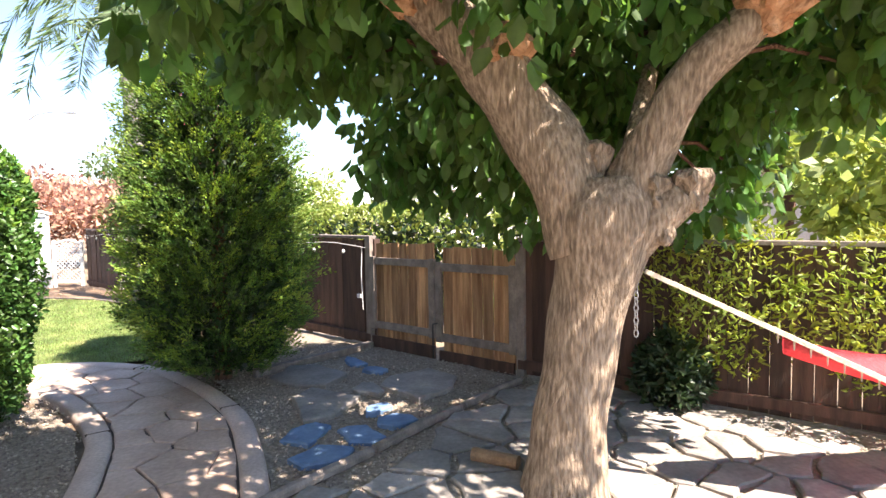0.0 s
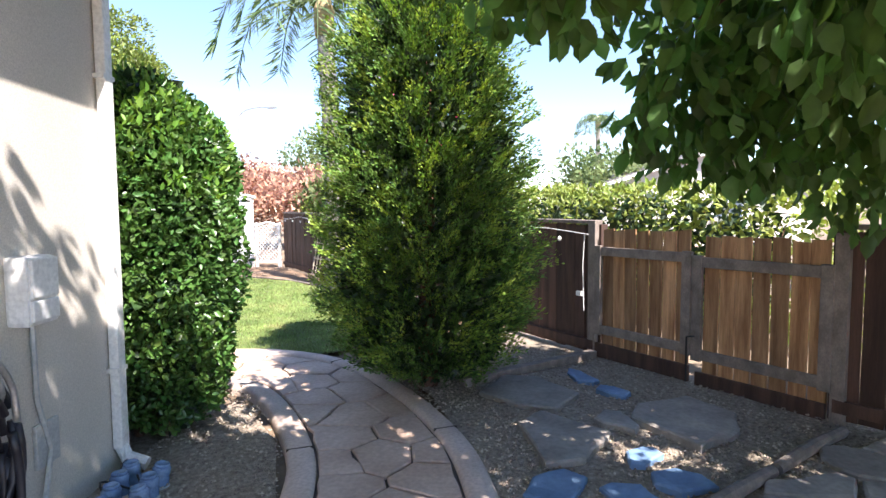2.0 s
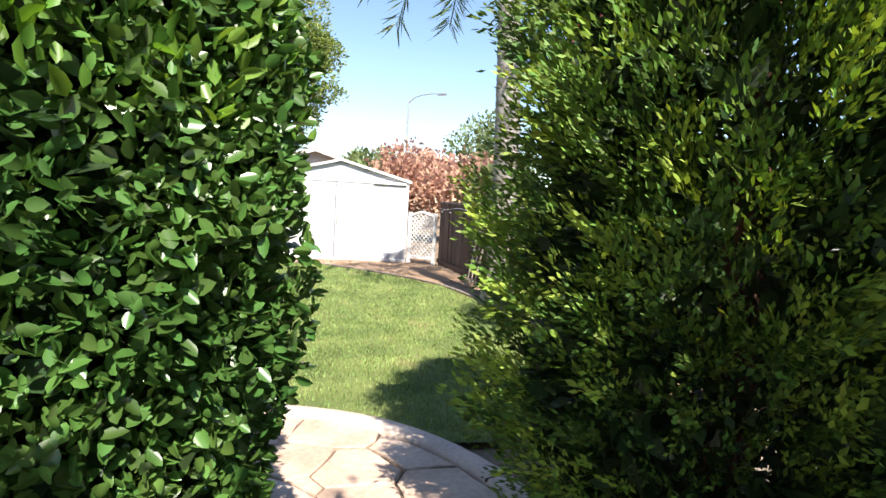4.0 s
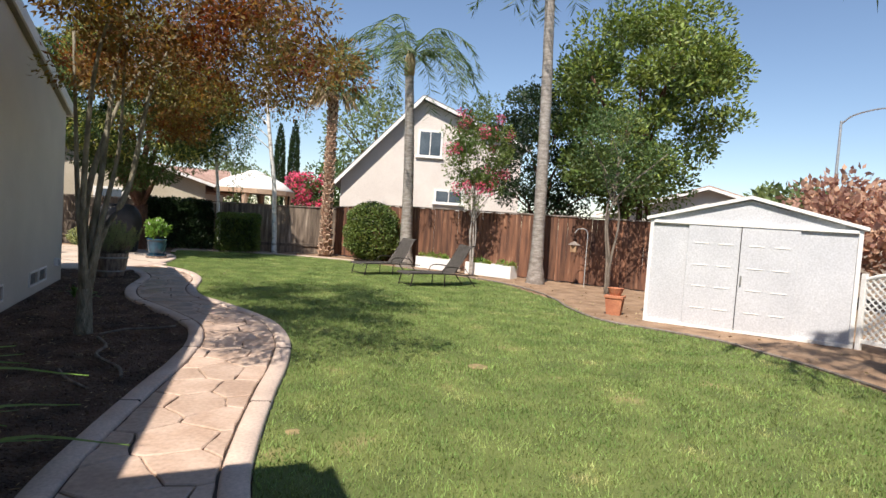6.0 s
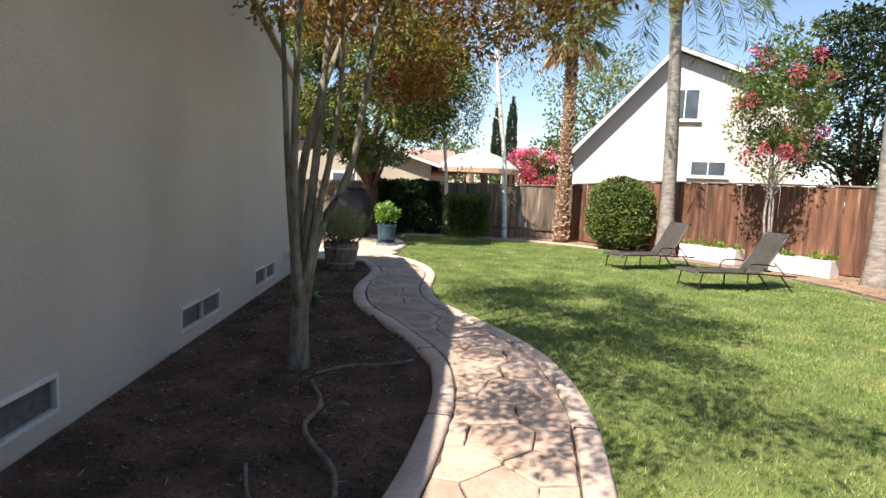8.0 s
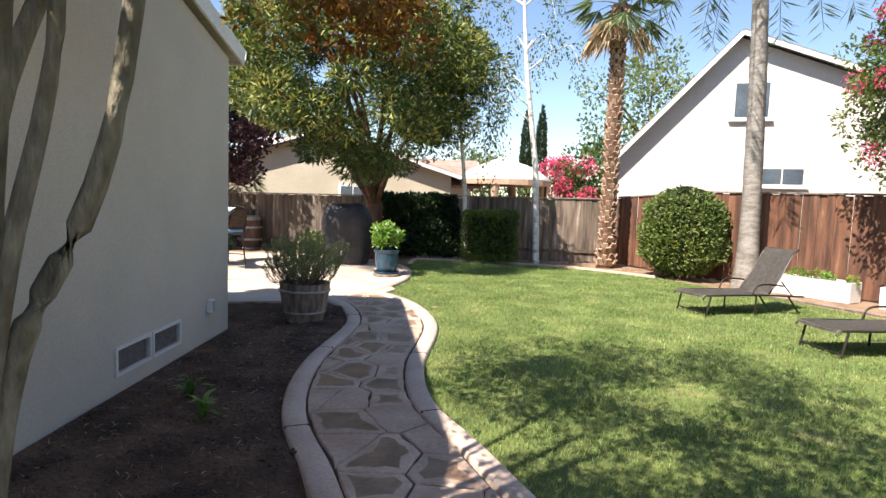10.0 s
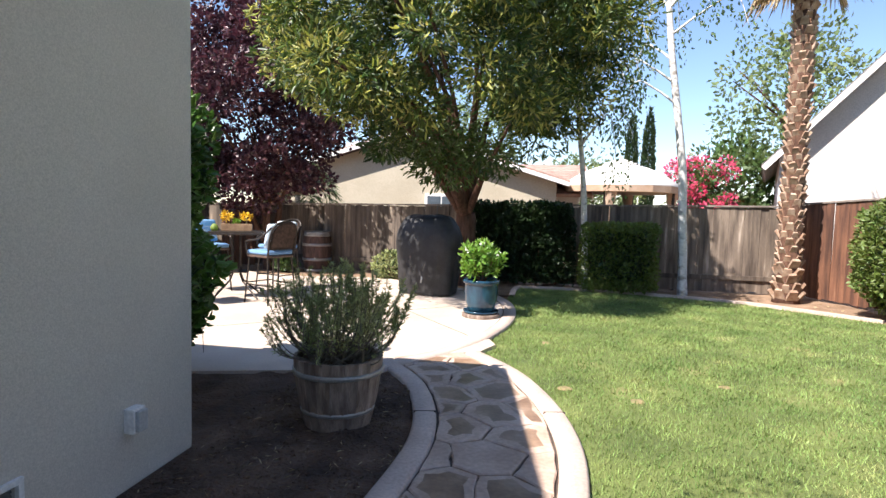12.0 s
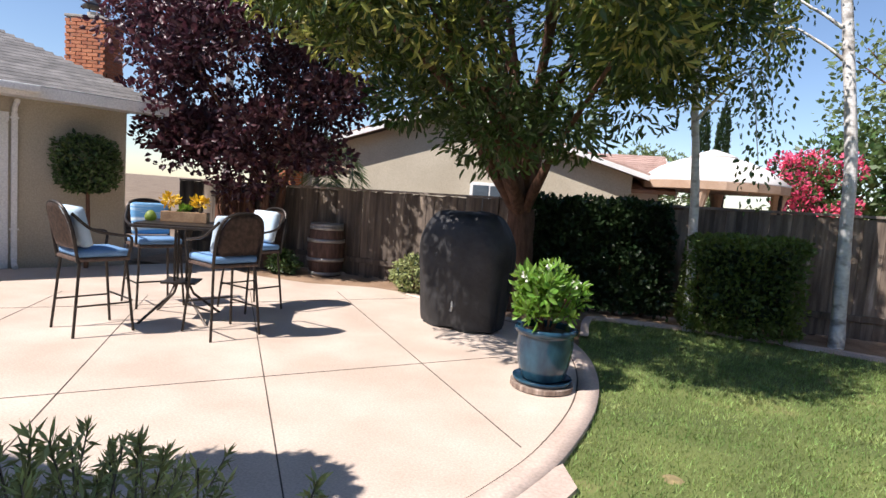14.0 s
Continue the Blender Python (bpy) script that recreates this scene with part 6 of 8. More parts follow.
def gate():
    ang = math.degrees(math.atan2(GATE_B[1] - GATE_A[1], GATE_B[0] - GATE_A[0]))
    long = math.hypot(GATE_B[0] - GATE_A[0], GATE_B[1] - GATE_A[1])
    g = thing("gate", "double gate of tan knotty boards on weathered grey frames", "gate", (*GATE_A, 0), ang)
    rnd = np.random.default_rng(44)
    kinds = [board_mesh("board", 0.120, 1.0, 0.018, M["gate"], rnd) for _ in range(6)]
    half = long / 2
    for side in (0, 1):
        leaf = part("leaf", boxed((half - 0.06, 0.035, 0.085), pose(0, 0, 0), 0.006), M["gate_frame"], g, "weathered grey rail")
        leaf.matrix_local = pose(side * half + half / 2, -0.03, 1.06 - side * 0.03)
        part("rail", boxed((half - 0.06, 0.035, 0.085), pose(0, 0, -0.77), 0.006), M["gate_frame"], leaf)
        for sx in (-1, 1):
            part("stile", boxed((0.085, 0.04, 0.88), pose(sx * (half / 2 - 0.05), -0.006, -0.385), 0.006), M["gate_frame"], leaf)
        n = 7
        for i in range(n):
            b = put("board", kinds[rnd.integers(6)], leaf)
            b.matrix_local = pose(-half / 2 + 0.08 + (i + 0.5) * (half - 0.12) / n, 0.03, -1.0 + 0.005, 0, rnd.normal() * 0.4, 0) @ Matrix.Diagonal((1.0, 1, 1.20 + rnd.normal() * 0.008, 1))
    part("kickboard", boxed((long * 0.48, 0.03, 0.14), pose(long * 0.25, -0.03, 0.08), 0.005), M["fence_dark"], g, "dark board along the ground")
    part("kickboard", boxed((long * 0.46, 0.03, 0.13), pose(long * 0.75, -0.03, 0.05), 0.005), M["fence_dark"], g, "dark board along the ground")
    part("latch", bar([(half - 0.02, -0.07, 0.40), (half - 0.02, -0.07, 0.02)], 0.008, 6), M["black"], g, "black drop bolt")
    part("latch_handle", bar([(half - 0.02, -0.07, 0.40), (half + 0.06, -0.09, 0.42)], 0.008, 6), M["black"], g)
    for x, h, m in ((-0.03, 1.36, "gate_frame"), (long + 0.03, 1.30, "gate_frame")):
        part("post", boxed((0.09, 0.09, h), pose(x, 0, h / 2), 0.006), M[m], g, "pale weathered post")


gate()
cord = thing("light_cord", "thin white cord with small lights along the fence", "string lights")
fa = np.array(CORNER_E)
fb = np.array(GATE_A)
fd = unit(fb - fa)
fn = np.array([-fd[1], fd[0]])
fn = fn if fn @ (np.array([4, 4]) - fa) > 0 else -fn
flong = float(np.linalg.norm(fb - fa))
line = [(*(fa + fd * q + fn * 0.07), 1.30 - 0.03 * math.sin(q * 3) - 0.06 * q / flong) for q in np.linspace(0.1, flong - 0.05, 40)]
part("cord", bar(line, 0.004, 5), M["white"], cord)
part("cord_drop", bar([(*(fb - fd * 0.1 + fn * 0.07), 1.22), (*(fb - fd * 0.12 + fn * 0.07), 0.9), (*(fb - fd * 0.10 + fn * 0.07), 0.45)], 0.005, 5), M["white"], cord)
for q in np.arange(0.4, flong, 0.62):
    part("bulb", lathe([(0.004, 0.03), (0.016, 0.018), (0.022, 0.0), (0.012, -0.018), (0.003, -0.022)], 8, None, (*(fa + fd * q + fn * 0.085), 1.22 - 0.06 * q / flong)), M["white"], cord, "small white bulb")
part("junction_box", boxed((0.07, 0.035, 0.05), pose(*(fb - fd * 0.16 + fn * 0.07), 0.62, 0, 0, 45), 0.006), M["white"], cord)


def hammock():
    t = thing("hammock", "red cloth hammock slung from the tree by a rope and chain", "hammock")
    a, b = np.array([1.22, -2.32, 1.30]), np.array([0.75, -3.72, 0.60])
    part("chain_loop", bar(smooth_line([(1.25, -2.2, 1.32), (1.18, -2.34, 1.31), tuple(a)], 5), 0.012, 6), M["metal_grey"], t, "grey steel chain")
    for k in range(11):
        z = 1.27 - k * 0.034
        ring = [(1.205 + 0.010 * math.cos(q) * (1 if k % 2 else 0.3), -2.345 + 0.010 * math.cos(q) * (0.3 if k % 2 else 1), z + 0.022 * math.sin(q)) for q in np.linspace(0, 6.28, 9)]
        part("chain_link", tube(bmesh.new(), ring, 0.0035, 5), M["metal_grey"], t)
    d = unit(b - a)
    side = unit(np.cross(d, [0, 0, 1]))
    up = np.cross(side, d)
    mid = [a + (b - a) * q for q in np.linspace(0.05, 1, 14)]
    bm = bmesh.new()
    for off, wid in ((0, 0.022),):
        rows = [[bm.verts.new(tuple(p_ + side * s_ * (0.012 + 0.02 * i / 13) + up * u_)) for s_, u_ in ((-1, -0.012), (1, -0.012), (1, 0.012), (-1, 0.012))] for i, p_ in enumerate(mid)]
        for r0, r1 in zip(rows, rows[1:]):
            for k in range(4):
                bm.faces.new((r0[k], r0[(k + 1) % 4], r1[(k + 1) % 4], r1[k]))
        bm.faces.new(rows[0][::-1])
        bm.faces.new(rows[-1])
    part("strap", bm, M["rope"], t, "pale woven rope edge")
    for q in np.linspace(0.48, 0.98, 11):
        p_ = a + (b - a) * q
        part("tassel", bar([tuple(p_ - [0, 0, 0.012]), tuple(p_ - [0, 0, 0.06])], [0.006, 0.003], 5), M["rope"], t)
    e0 = a + (b - a) * 0.50
    far = np.array([0.35, -5.2, 0.62])
    bm = bmesh.new()
    n, m = 16, 8
    grid = []
    for i in range(n):
        row = []
        for j in range(m):
            u, v = i / (n - 1), j / (m - 1)
            near_ = e0 + (b - e0) * u
            across = np.array([1.55, -3.35, 0.80]) + (np.array([1.35, -4.9, 0.68]) - np.array([1.55, -3.35, 0.80])) * u
            p_ = near_ + (across - near_) * v * (0.25 + 0.75 * u)
            row.append(bm.verts.new((p_[0], p_[1], p_[2] - 0.10 * math.sin(math.pi * v) + 0.014 * noise.noise(Vector((u * 9, v * 5, 0))))))
        grid.append(row)
    for i in range(n - 1):
        for j in range(m - 1):
            bm.faces.new((grid[i][j], grid[i + 1][j], grid[i + 1][j + 1], grid[i][j + 1]))
    bmesh.ops.solidify(bm, geom=bm.faces[:], thickness=0.012)
    part("cloth", bm, M["red_cloth"], t, "faded red quilted cloth", True)
    part("rope_end", bar([tuple(b), (0.5, -4.6, 0.6), (0.2, -6.0, 1.2)], 0.012, 6), M["rope"], t)


hammock()

# on the sunlit wall by the corner
wall_rz = math.degrees(math.atan2(2.18, 8.06))


def on_front(d, z, out=0.0):
    """A point on the front wall d metres from the house corner."""
    q = np.array([2.06, 2.08]) - hw * d - np.array([-hw[1], hw[0]]) * out
    return (q[0], q[1], z)


ebox = thing("meter_box", "white plastic control box on the stucco wall", "control box", on_front(0.72, 1.14, 0.0), wall_rz)
part("body", boxed((0.20, 0.10, 0.30), pose(0, -0.05, 0), 0.02), M["white"], ebox)
part("lid", boxed((0.17, 0.02, 0.17), pose(0, -0.105, 0.055), 0.008), M["white"], ebox)
part("panel", boxed((0.17, 0.018, 0.09), pose(0, -0.104, -0.085), 0.006), M["white"], ebox)
part("conduit", bar([(0.02, -0.03, -0.15), (0.03, -0.025, -0.5), (0.10, -0.03, -0.75), (0.02, -0.035, -1.0)], 0.012, 6), M["plastic_grey"], ebox, "grey conduit")
plate = solo("cover_plate", boxed((0.16, 0.02, 0.2), None, 0.006), M["plastic_grey"], "small grey cover plate low on the wall", "cover plate")
plate.matrix_world = pose(*on_front(0.62, 0.42, 0.01), 0, 0, wall_rz)
hz = thing("hose_hanger", "grey metal hose hanger with a coiled dark garden hose", "garden hose", on_front(1.18, 0.78, 0.0), wall_rz)
bm = bmesh.new()
for s_ in (-0.09, 0.0, 0.09):
    tube(bm, smooth_line([(s_, 0, -0.12), (s_ * 1.1, -0.10, -0.08), (s_ * 1.0, -0.17, 0.02), (s_ * 0.4, -0.17, 0.17)], 4), 0.011, 6)
tube(bm, smooth_line([(-0.13, -0.19, -0.12), (-0.11, -0.19, 0.05), (0, -0.19, 0.18), (0.11, -0.19, 0.05), (0.13, -0.19, -0.10)], 5), 0.013, 8)
part("bracket", bm, M["metal_grey"], hz, "grey metal bracket", True)
for k in range(9):
    r_, ph = 0.16 + 0.012 * (k % 4), 0.1 * k
    ring = [((r_ + 0.01 * math.sin(3 * q + k)) * math.cos(q), -0.05 - 0.014 * k, -0.22 - 0.06 * (k % 3) + (0.34 + 0.02 * (k % 3)) * math.sin(q)) for q in np.linspace(ph, ph + 6.0, 26)]
    part("hose_loop", tube(bmesh.new(), ring, 0.017, 8), M["hose"], hz, "dark ribbed garden hose", True)
rnd = np.random.default_rng(90)
jar_proto = None
for k, (x_, y_) in enumerate(((1.45, 1.62), (1.58, 1.55), (1.55, 1.72), (1.70, 1.62), (1.68, 1.78), (1.82, 1.68), (1.80, 1.84), (1.94, 1.72), (1.93, 1.88), (1.36, 1.52), (1.47, 1.46))):
    if jar_proto is None:
        jar_proto = thing("spotlight", "small blue glass garden spotlight with black cable", "garden light", (x_, y_, 0), 0, "garden spotlights")
        part("body", lathe([(0.040, 0.0), (0.046, 0.01), (0.046, 0.05), (0.040, 0.062), (0.046, 0.07), (0.047, 0.10), (0.036, 0.115)], 16), M["blue_glass"], jar_proto, "blue glass body", True)
        part("rim", lathe([(0.038, 0.112), (0.040, 0.12), (0.034, 0.128), (0.030, 0.122)], 16), M["blue_glass"], jar_proto, "", True)
        part("base", lathe([(0.05, -0.01), (0.052, 0.006), (0.046, 0.012)], 16), M["plastic_grey"], jar_proto)
    else:
        copy_thing(jar_proto, pose(x_, y_, 0, rnd.normal() * 4, rnd.normal() * 4, rnd.uniform(0, 360)))
part_c = solo("cable", bar(smooth_line([(1.2, 1.5, 0.02), (1.4, 1.66, 0.10), (1.55, 1.64, 0.03), (1.7, 1.86, 0.12), (1.85, 1.76, 0.02), (1.98, 1.95, 0.10), (2.0, 2.03, 0.02)], 6), 0.006, 6), M["black"], "tangled black cable between the garden spotlights", "cable")
outlet = thing("outlet", "white weatherproof outdoor outlet on the stucco wall", "outlet", (1.32, 14.08, 0.36), 90)
part("box", boxed((0.09, 0.06, 0.13), pose(0, -0.03, 0), 0.008), M["white"], outlet)
part("cover", boxed((0.07, 0.025, 0.11), pose(0, -0.07, 0), 0.008), M["plastic_grey"], outlet)


def shed():
    a, b = np.array([10.9, 10.15]), np.array([12.78, 7.75])
    d = unit(b - a)
    ang = math.degrees(math.atan2(d[1], d[0]))
    L, D, h, top = float(np.linalg.norm(b - a)), 2.3, 1.82, 2.20
    s = thing("garden_shed", "white metal garden shed with sliding doors and a low gable roof", "shed", (*a, 0), ang)
    bm = bmesh.new()
    f = [bm.verts.new(q) for q in ((0, 0, 0.02), (L, 0, 0.02), (L, 0, h), (L / 2, 0, top), (0, 0, h))]
    k = [bm.verts.new((v.co.x, D, v.co.z)) for v in f]
    bm.faces.new(f)
    bm.faces.new(k[::-1])
    for i in range(5):
        bm.faces.new((f[i], k[i], k[(i + 1) % 5], f[(i + 1) % 5]))
    bmesh.ops.recalc_face_normals(bm, faces=bm.faces[:])
    part("body", bm, M["shed"], s)
    for sx in (0, 1):
        x0, x1 = (-0.07, L / 2) if not sx else (L / 2, L + 0.07)
        z0, z1 = (h - 0.02, top + 0.02) if not sx else (top + 0.02, h - 0.02)
        bm = bmesh.new()
        q = [(x0, -0.08, z0), (x1, -0.08, z1), (x1, D + 0.08, z1), (x0, D + 0.08, z0)]
        lo = [bm.verts.new(p_) for p_ in q]
        hi = [bm.verts.new((p_[0], p_[1], p_[2] + 0.055)) for p_ in q]
        bm.faces.new(hi)
        bm.faces.new(lo[::-1])
        for i in range(4):
            bm.faces.new((lo[i], lo[(i + 1) % 4], hi[(i + 1) % 4], hi[i]))
        bmesh.ops.recalc_face_normals(bm, faces=bm.faces[:])
        part("roof_panel", bm, M["white"], s, "white metal roof panel with a rim")
    for x0, x1 in ((0.62, 1.42), (1.43, 2.25)):
        dd = part("door", boxed((x1 - x0, 0.03, 1.70), pose((x0 + x1) / 2, -0.02, 0.90), 0.004), M["shed"], s, "white panelled sliding door")
        for zz in (0.35, 0.72, 1.08, 1.45):
            for xx in (-0.18, 0.18):
                part("rib", boxed((0.22, 0.010, 0.018), pose((x0 + x1) / 2 + xx, -0.038, zz, 0, 0, 0), 0.003), M["white"], dd)
    part("handle", boxed((0.025, 0.03, 0.16), pose(1.47, -0.05, 0.88), 0.006), M["metal_grey"], s, "grey handle")
    # black strip laid over the slit between the doors as its shade
    part("door_gap", boxed((0.012, 0.012, 1.70), pose(1.425, -0.042, 0.90)), M["black"], s)
    part("base_rail", boxed((L, 0.05, 0.06), pose(L / 2, -0.01, 0.03), 0.005), M["white"], s)
    part("door_track", boxed((L - 0.1, 0.05, 0.05), pose(L / 2, -0.025, 1.78), 0.006), M["white"], s)
    for x_ in (0.02, L - 0.02):
        part("corner_post", boxed((0.06, 0.06, h), pose(x_, 0.0, h / 2), 0.006), M["white"], s)


shed()


def lattice():
    a, b = np.array([12.80, 7.70]), np.array([12.80, 6.98])
    t = thing("lattice_panel", "white plastic lattice panel with an arched top and posts", "lattice", (*a, 0), -90)
    L = float(np.linalg.norm(b - a))
    for x_ in (0.03, L - 0.03):
        part("post", boxed((0.07, 0.07, 1.16), pose(x_, 0, 0.58), 0.008), M["white"], t)
    part("rail", boxed((L - 0.12, 0.04, 0.06), pose(L / 2, 0, 0.14), 0.005), M["white"], t)
    part("arch", bar(smooth_line([(0.06, 0, 1.08), (L * 0.3, 0, 1.14), (L / 2, 0, 1.17), (L * 0.7, 0, 1.14), (L - 0.06, 0, 1.08)], 4), 0.03, 8), M["white"], t)
    for sgn in (-1, 1):
        for k in range(-7, 11):
            x0 = k * 0.105
            pts = [(x0 + q * sgn * 1.0 if sgn > 0 else x0 + 0.95 - q, 0.008 * sgn, 0.17 + q) for q in np.linspace(0, 0.95, 40)]
            pts = [p_ for p_ in pts if 0.06 < p_[0] < L - 0.06]
            if len(pts) > 2:
                c = np.mean([pts[0], pts[-1]], 0)
                ln = float(np.linalg.norm(np.subtract(pts[-1], pts[0])))
                part("slat", boxed((ln, 0.006, 0.026), pose(*c, 0, -45 * sgn, 0)), M["white"], t)


lattice()
tr = thing("trellis", "pale wooden ladder trellis leaning on the fence", "trellis", (10.5, 4.82, 0), 45)
for k, x_ in enumerate((-0.22, 0.0, 0.22)):
    part("upright", bar([(x_ * 0.8, 0.12, 0.0), (x_, -0.14, 1.32)], 0.012, 6), M["rope"], tr)
for k in range(8):
    z_ = 0.12 + k * 0.165
    part("rung", bar([(-0.24, 0.10 - 0.2 * z_ / 1.32, z_), (0.24, 0.10 - 0.2 * z_ / 1.32, z_ + 0.01)], 0.010, 6), M["rope"], tr)


def lounger(x, y, rz, label):
    t = thing("sun_lounger", label, "sun lounger", (x, y, 0), rz, "loungers on the lawn")
    w = 0.30
    for s_ in (-1, 1):
        part("side_rail", bar([(0, s_ * w, 0.26), (0.05, s_ * w, 0.31), (0.6, s_ * w, 0.31), (1.22, s_ * w, 0.30), (1.85, s_ * w, 0.27)], 0.014, 8), M["metal_dark"], t)
        part("leg", bar([(0.14, s_ * w, 0.31), (0.07, s_ * w, 0.0)], 0.014, 8), M["metal_dark"], t)
        part("leg", bar([(0.95, s_ * w, 0.31), (0.95, s_ * w, 0.0)], 0.014, 8), M["metal_dark"], t)
        part("leg", bar([(1.55, s_ * w, 0.28), (1.80, s_ * w, 0.0)], 0.014, 8), M["metal_dark"], t)
        part("armrest", bar(smooth_line([(0.85, s_ * (w + 0.02), 0.31), (0.92, s_ * (w + 0.03), 0.44), (1.1, s_ * (w + 0.03), 0.47), (1.42, s_ * (w + 0.02), 0.44)], 5), 0.013, 8), M["metal_dark"], t)
        part("brace", bar([(1.42, s_ * (w - 0.02), 0.50), (1.66, s_ * (w - 0.02), 0.27)], 0.010, 6), M["metal_dark"], t)
        part("back_frame", bar(smooth_line([(1.20, s_ * (w - 0.02), 0.31), (1.42, s_ * (w - 0.02), 0.60), (1.62, s_ * (w - 0.03), 0.92), (1.74, s_ * (w - 0.05), 0.97)], 5), 0.012, 8), M["metal_dark"], t)
    part("crossbar", bar([(0.07, -w, 0.06), (0.07, w, 0.06)], 0.010, 6), M["metal_dark"], t)
    for nm, line in (("seat", [(0.0, 0.29), (0.05, 0.325), (0.4, 0.315), (0.8, 0.315), (1.22, 0.315)]), ("backrest", [(1.22, 0.32), (1.42, 0.61), (1.62, 0.93), (1.68, 0.98), (1.75, 0.98)])):
        q = smooth_line(line, 4)
        bm = bmesh.new()
        rows = [[bm.verts.new((p_[0], s_ * (w - 0.01), p_[1] - 0.012 * (1 - s_ * s_))) for s_ in np.linspace(-1, 1, 7)] for p_ in q]
        for r0, r1 in zip(rows, rows[1:]):
            for k in range(6):
                bm.faces.new((r0[k], r0[k + 1], r1[k + 1], r1[k]))
        bmesh.ops.solidify(bm, geom=bm.faces[:], thickness=0.008)
        part(nm, bm, M["sling"], t, "grey-brown woven sling", True)
    return t


lounger(7.35, 16.60, 17, "grey-brown sling sun lounger with raised back on the lawn")
lounger(7.86, 14.50, 6, "grey-brown sling sun lounger with raised back in front of the planters")


def planter(x, y, rz, long, seed):
    t = thing("planter_box", "long white painted wooden planter box with small green plants", "planter", (x, y, 0), rz, "planters along the fence")
    for sy in (-0.19, 0.19):
        part("side", boxed((long, 0.03, 0.36), pose(0, sy, 0.18), 0.006), M["white"], t)
    for sx in (-1, 1):
        part("end", boxed((0.03, 0.35, 0.36), pose(sx * (long / 2 - 0.015), 0, 0.18), 0.006), M["white"], t)
    part("soil", boxed((long - 0.06, 0.35, 0.04), pose(0, 0, 0.30)), M["soil"], t, "dark potting soil")
    rnd = np.random.default_rng(seed)
    for k in range(5):
        c = np.array([[(k - 2) * long * 0.2 + rnd.normal() * 0.05, rnd.normal() * 0.04, 0.36]])
        p, w = in_clumps(rnd, c, np.array([rnd.uniform(0.10, 0.17)]), 150, 0.9, 0.1)
        leafy(t, "plant", p, w + [0, 0, 0.8], 0.06, 0.03, "leaf_fresh" if k % 2 else "leaf_lime", rnd, "small green plant", 0.5)


pa = math.degrees(math.atan2(16.5 - 19.6, 12.0 - 10.15))
planter(11.55, 17.1, pa, 1.55, 1)
planter(10.55, 18.75, pa, 1.45, 2)
feeder = thing("bird_feeder", "black shepherd's hook with a hanging wooden bird feeder", "bird feeder", (13.0, 14.75, 0), -50)
part("hook", bar(smooth_line([(0.1, 0, -0.1), (0.1, 0, 1.0), (0.1, 0, 1.42), (0.02, 0, 1.56), (-0.16, 0, 1.55), (-0.24, 0, 1.45)], 6), 0.010, 6), M["plastic_grey"], feeder)
part("house", boxed((0.16, 0.16, 0.18), pose(-0.24, 0, 1.02), 0.01), M["wood"], feeder, "small wooden feeder")
part("roof", lathe([(0.17, 1.12), (0.02, 1.22)], 4, None, (-0.24, 0, 0)), M["gate_frame"], feeder)
part("wire", bar([(-0.24, 0, 1.2), (-0.24, 0, 1.46)], 0.004, 5), M["metal_dark"], feeder)
rp = thing("square_pot", "square terracotta planter beside the shed", "planter", (10.72, 10.72, 0), 40)
bm = bmesh.new()
r = bmesh.ops.create_cone(bm, cap_ends=True, segments=4, radius1=0.17, radius2=0.22, depth=0.34, matrix=pose(0, 0, 0.17, 0, 0, 45))
part("pot", bm, M["terracotta"], rp)
part("rim", boxed((0.34, 0.34, 0.05), pose(0, 0, 0.34), 0.01), M["terracotta"], rp)
part("dish", lathe([(0.09, 0.36), (0.12, 0.42), (0.15, 0.5), (0.13, 0.5), (0.1, 0.44)], 16), M["terracotta"], rp)

# lawn edging
rim = smooth_line([(5.6, 2.0), (7.0, 2.4), (8.0, 2.98), (9.0, 3.84), (10.15, 5.3), (10.6, 6.7), (10.72, 7.6), (10.75, 8.4), (10.4, 9.2), (9.95, 10.1), (10.2, 11.4), (10.6, 12.4), (10.95, 13.8), (10.9, 15.3), (10.3, 17.2), (9.5, 18.6)], 6)
edging = solo("edging_board", bar([(x_, y_, 0.02) for x_, y_ in rim], 0.022, 6), M["gate_frame"], "curved brown edging board round the lawn", "edging")
strip_line = smooth_line([(2.95, 21.3), (2.98, 22.3), (3.2, 22.62), (4.5, 22.6), (6.7, 22.05), (8.4, 20.7)], 6)
mow = bmesh.new()
d_ = unit(np.gradient(strip_line, axis=0))
rows = [[mow.verts.new((x_ - dy * s_, y_ + dx * s_, z_)) for s_, z_ in ((-0.05, -0.03), (-0.05, 0.045), (0.05, 0.045), (0.05, -0.03))] for (x_, y_), (dx, dy) in zip(strip_line, d_)]
for r0, r1 in zip(rows, rows[1:]):
    for k in range(3):
        mow.faces.new((r0[k], r1[k], r1[k + 1], r0[k + 1]))
bmesh.ops.recalc_face_normals(mow, faces=mow.faces[:])
solo("mowing_strip", mow, M["kerb"], "pale concrete mowing strip along the back of the lawn", "edging")


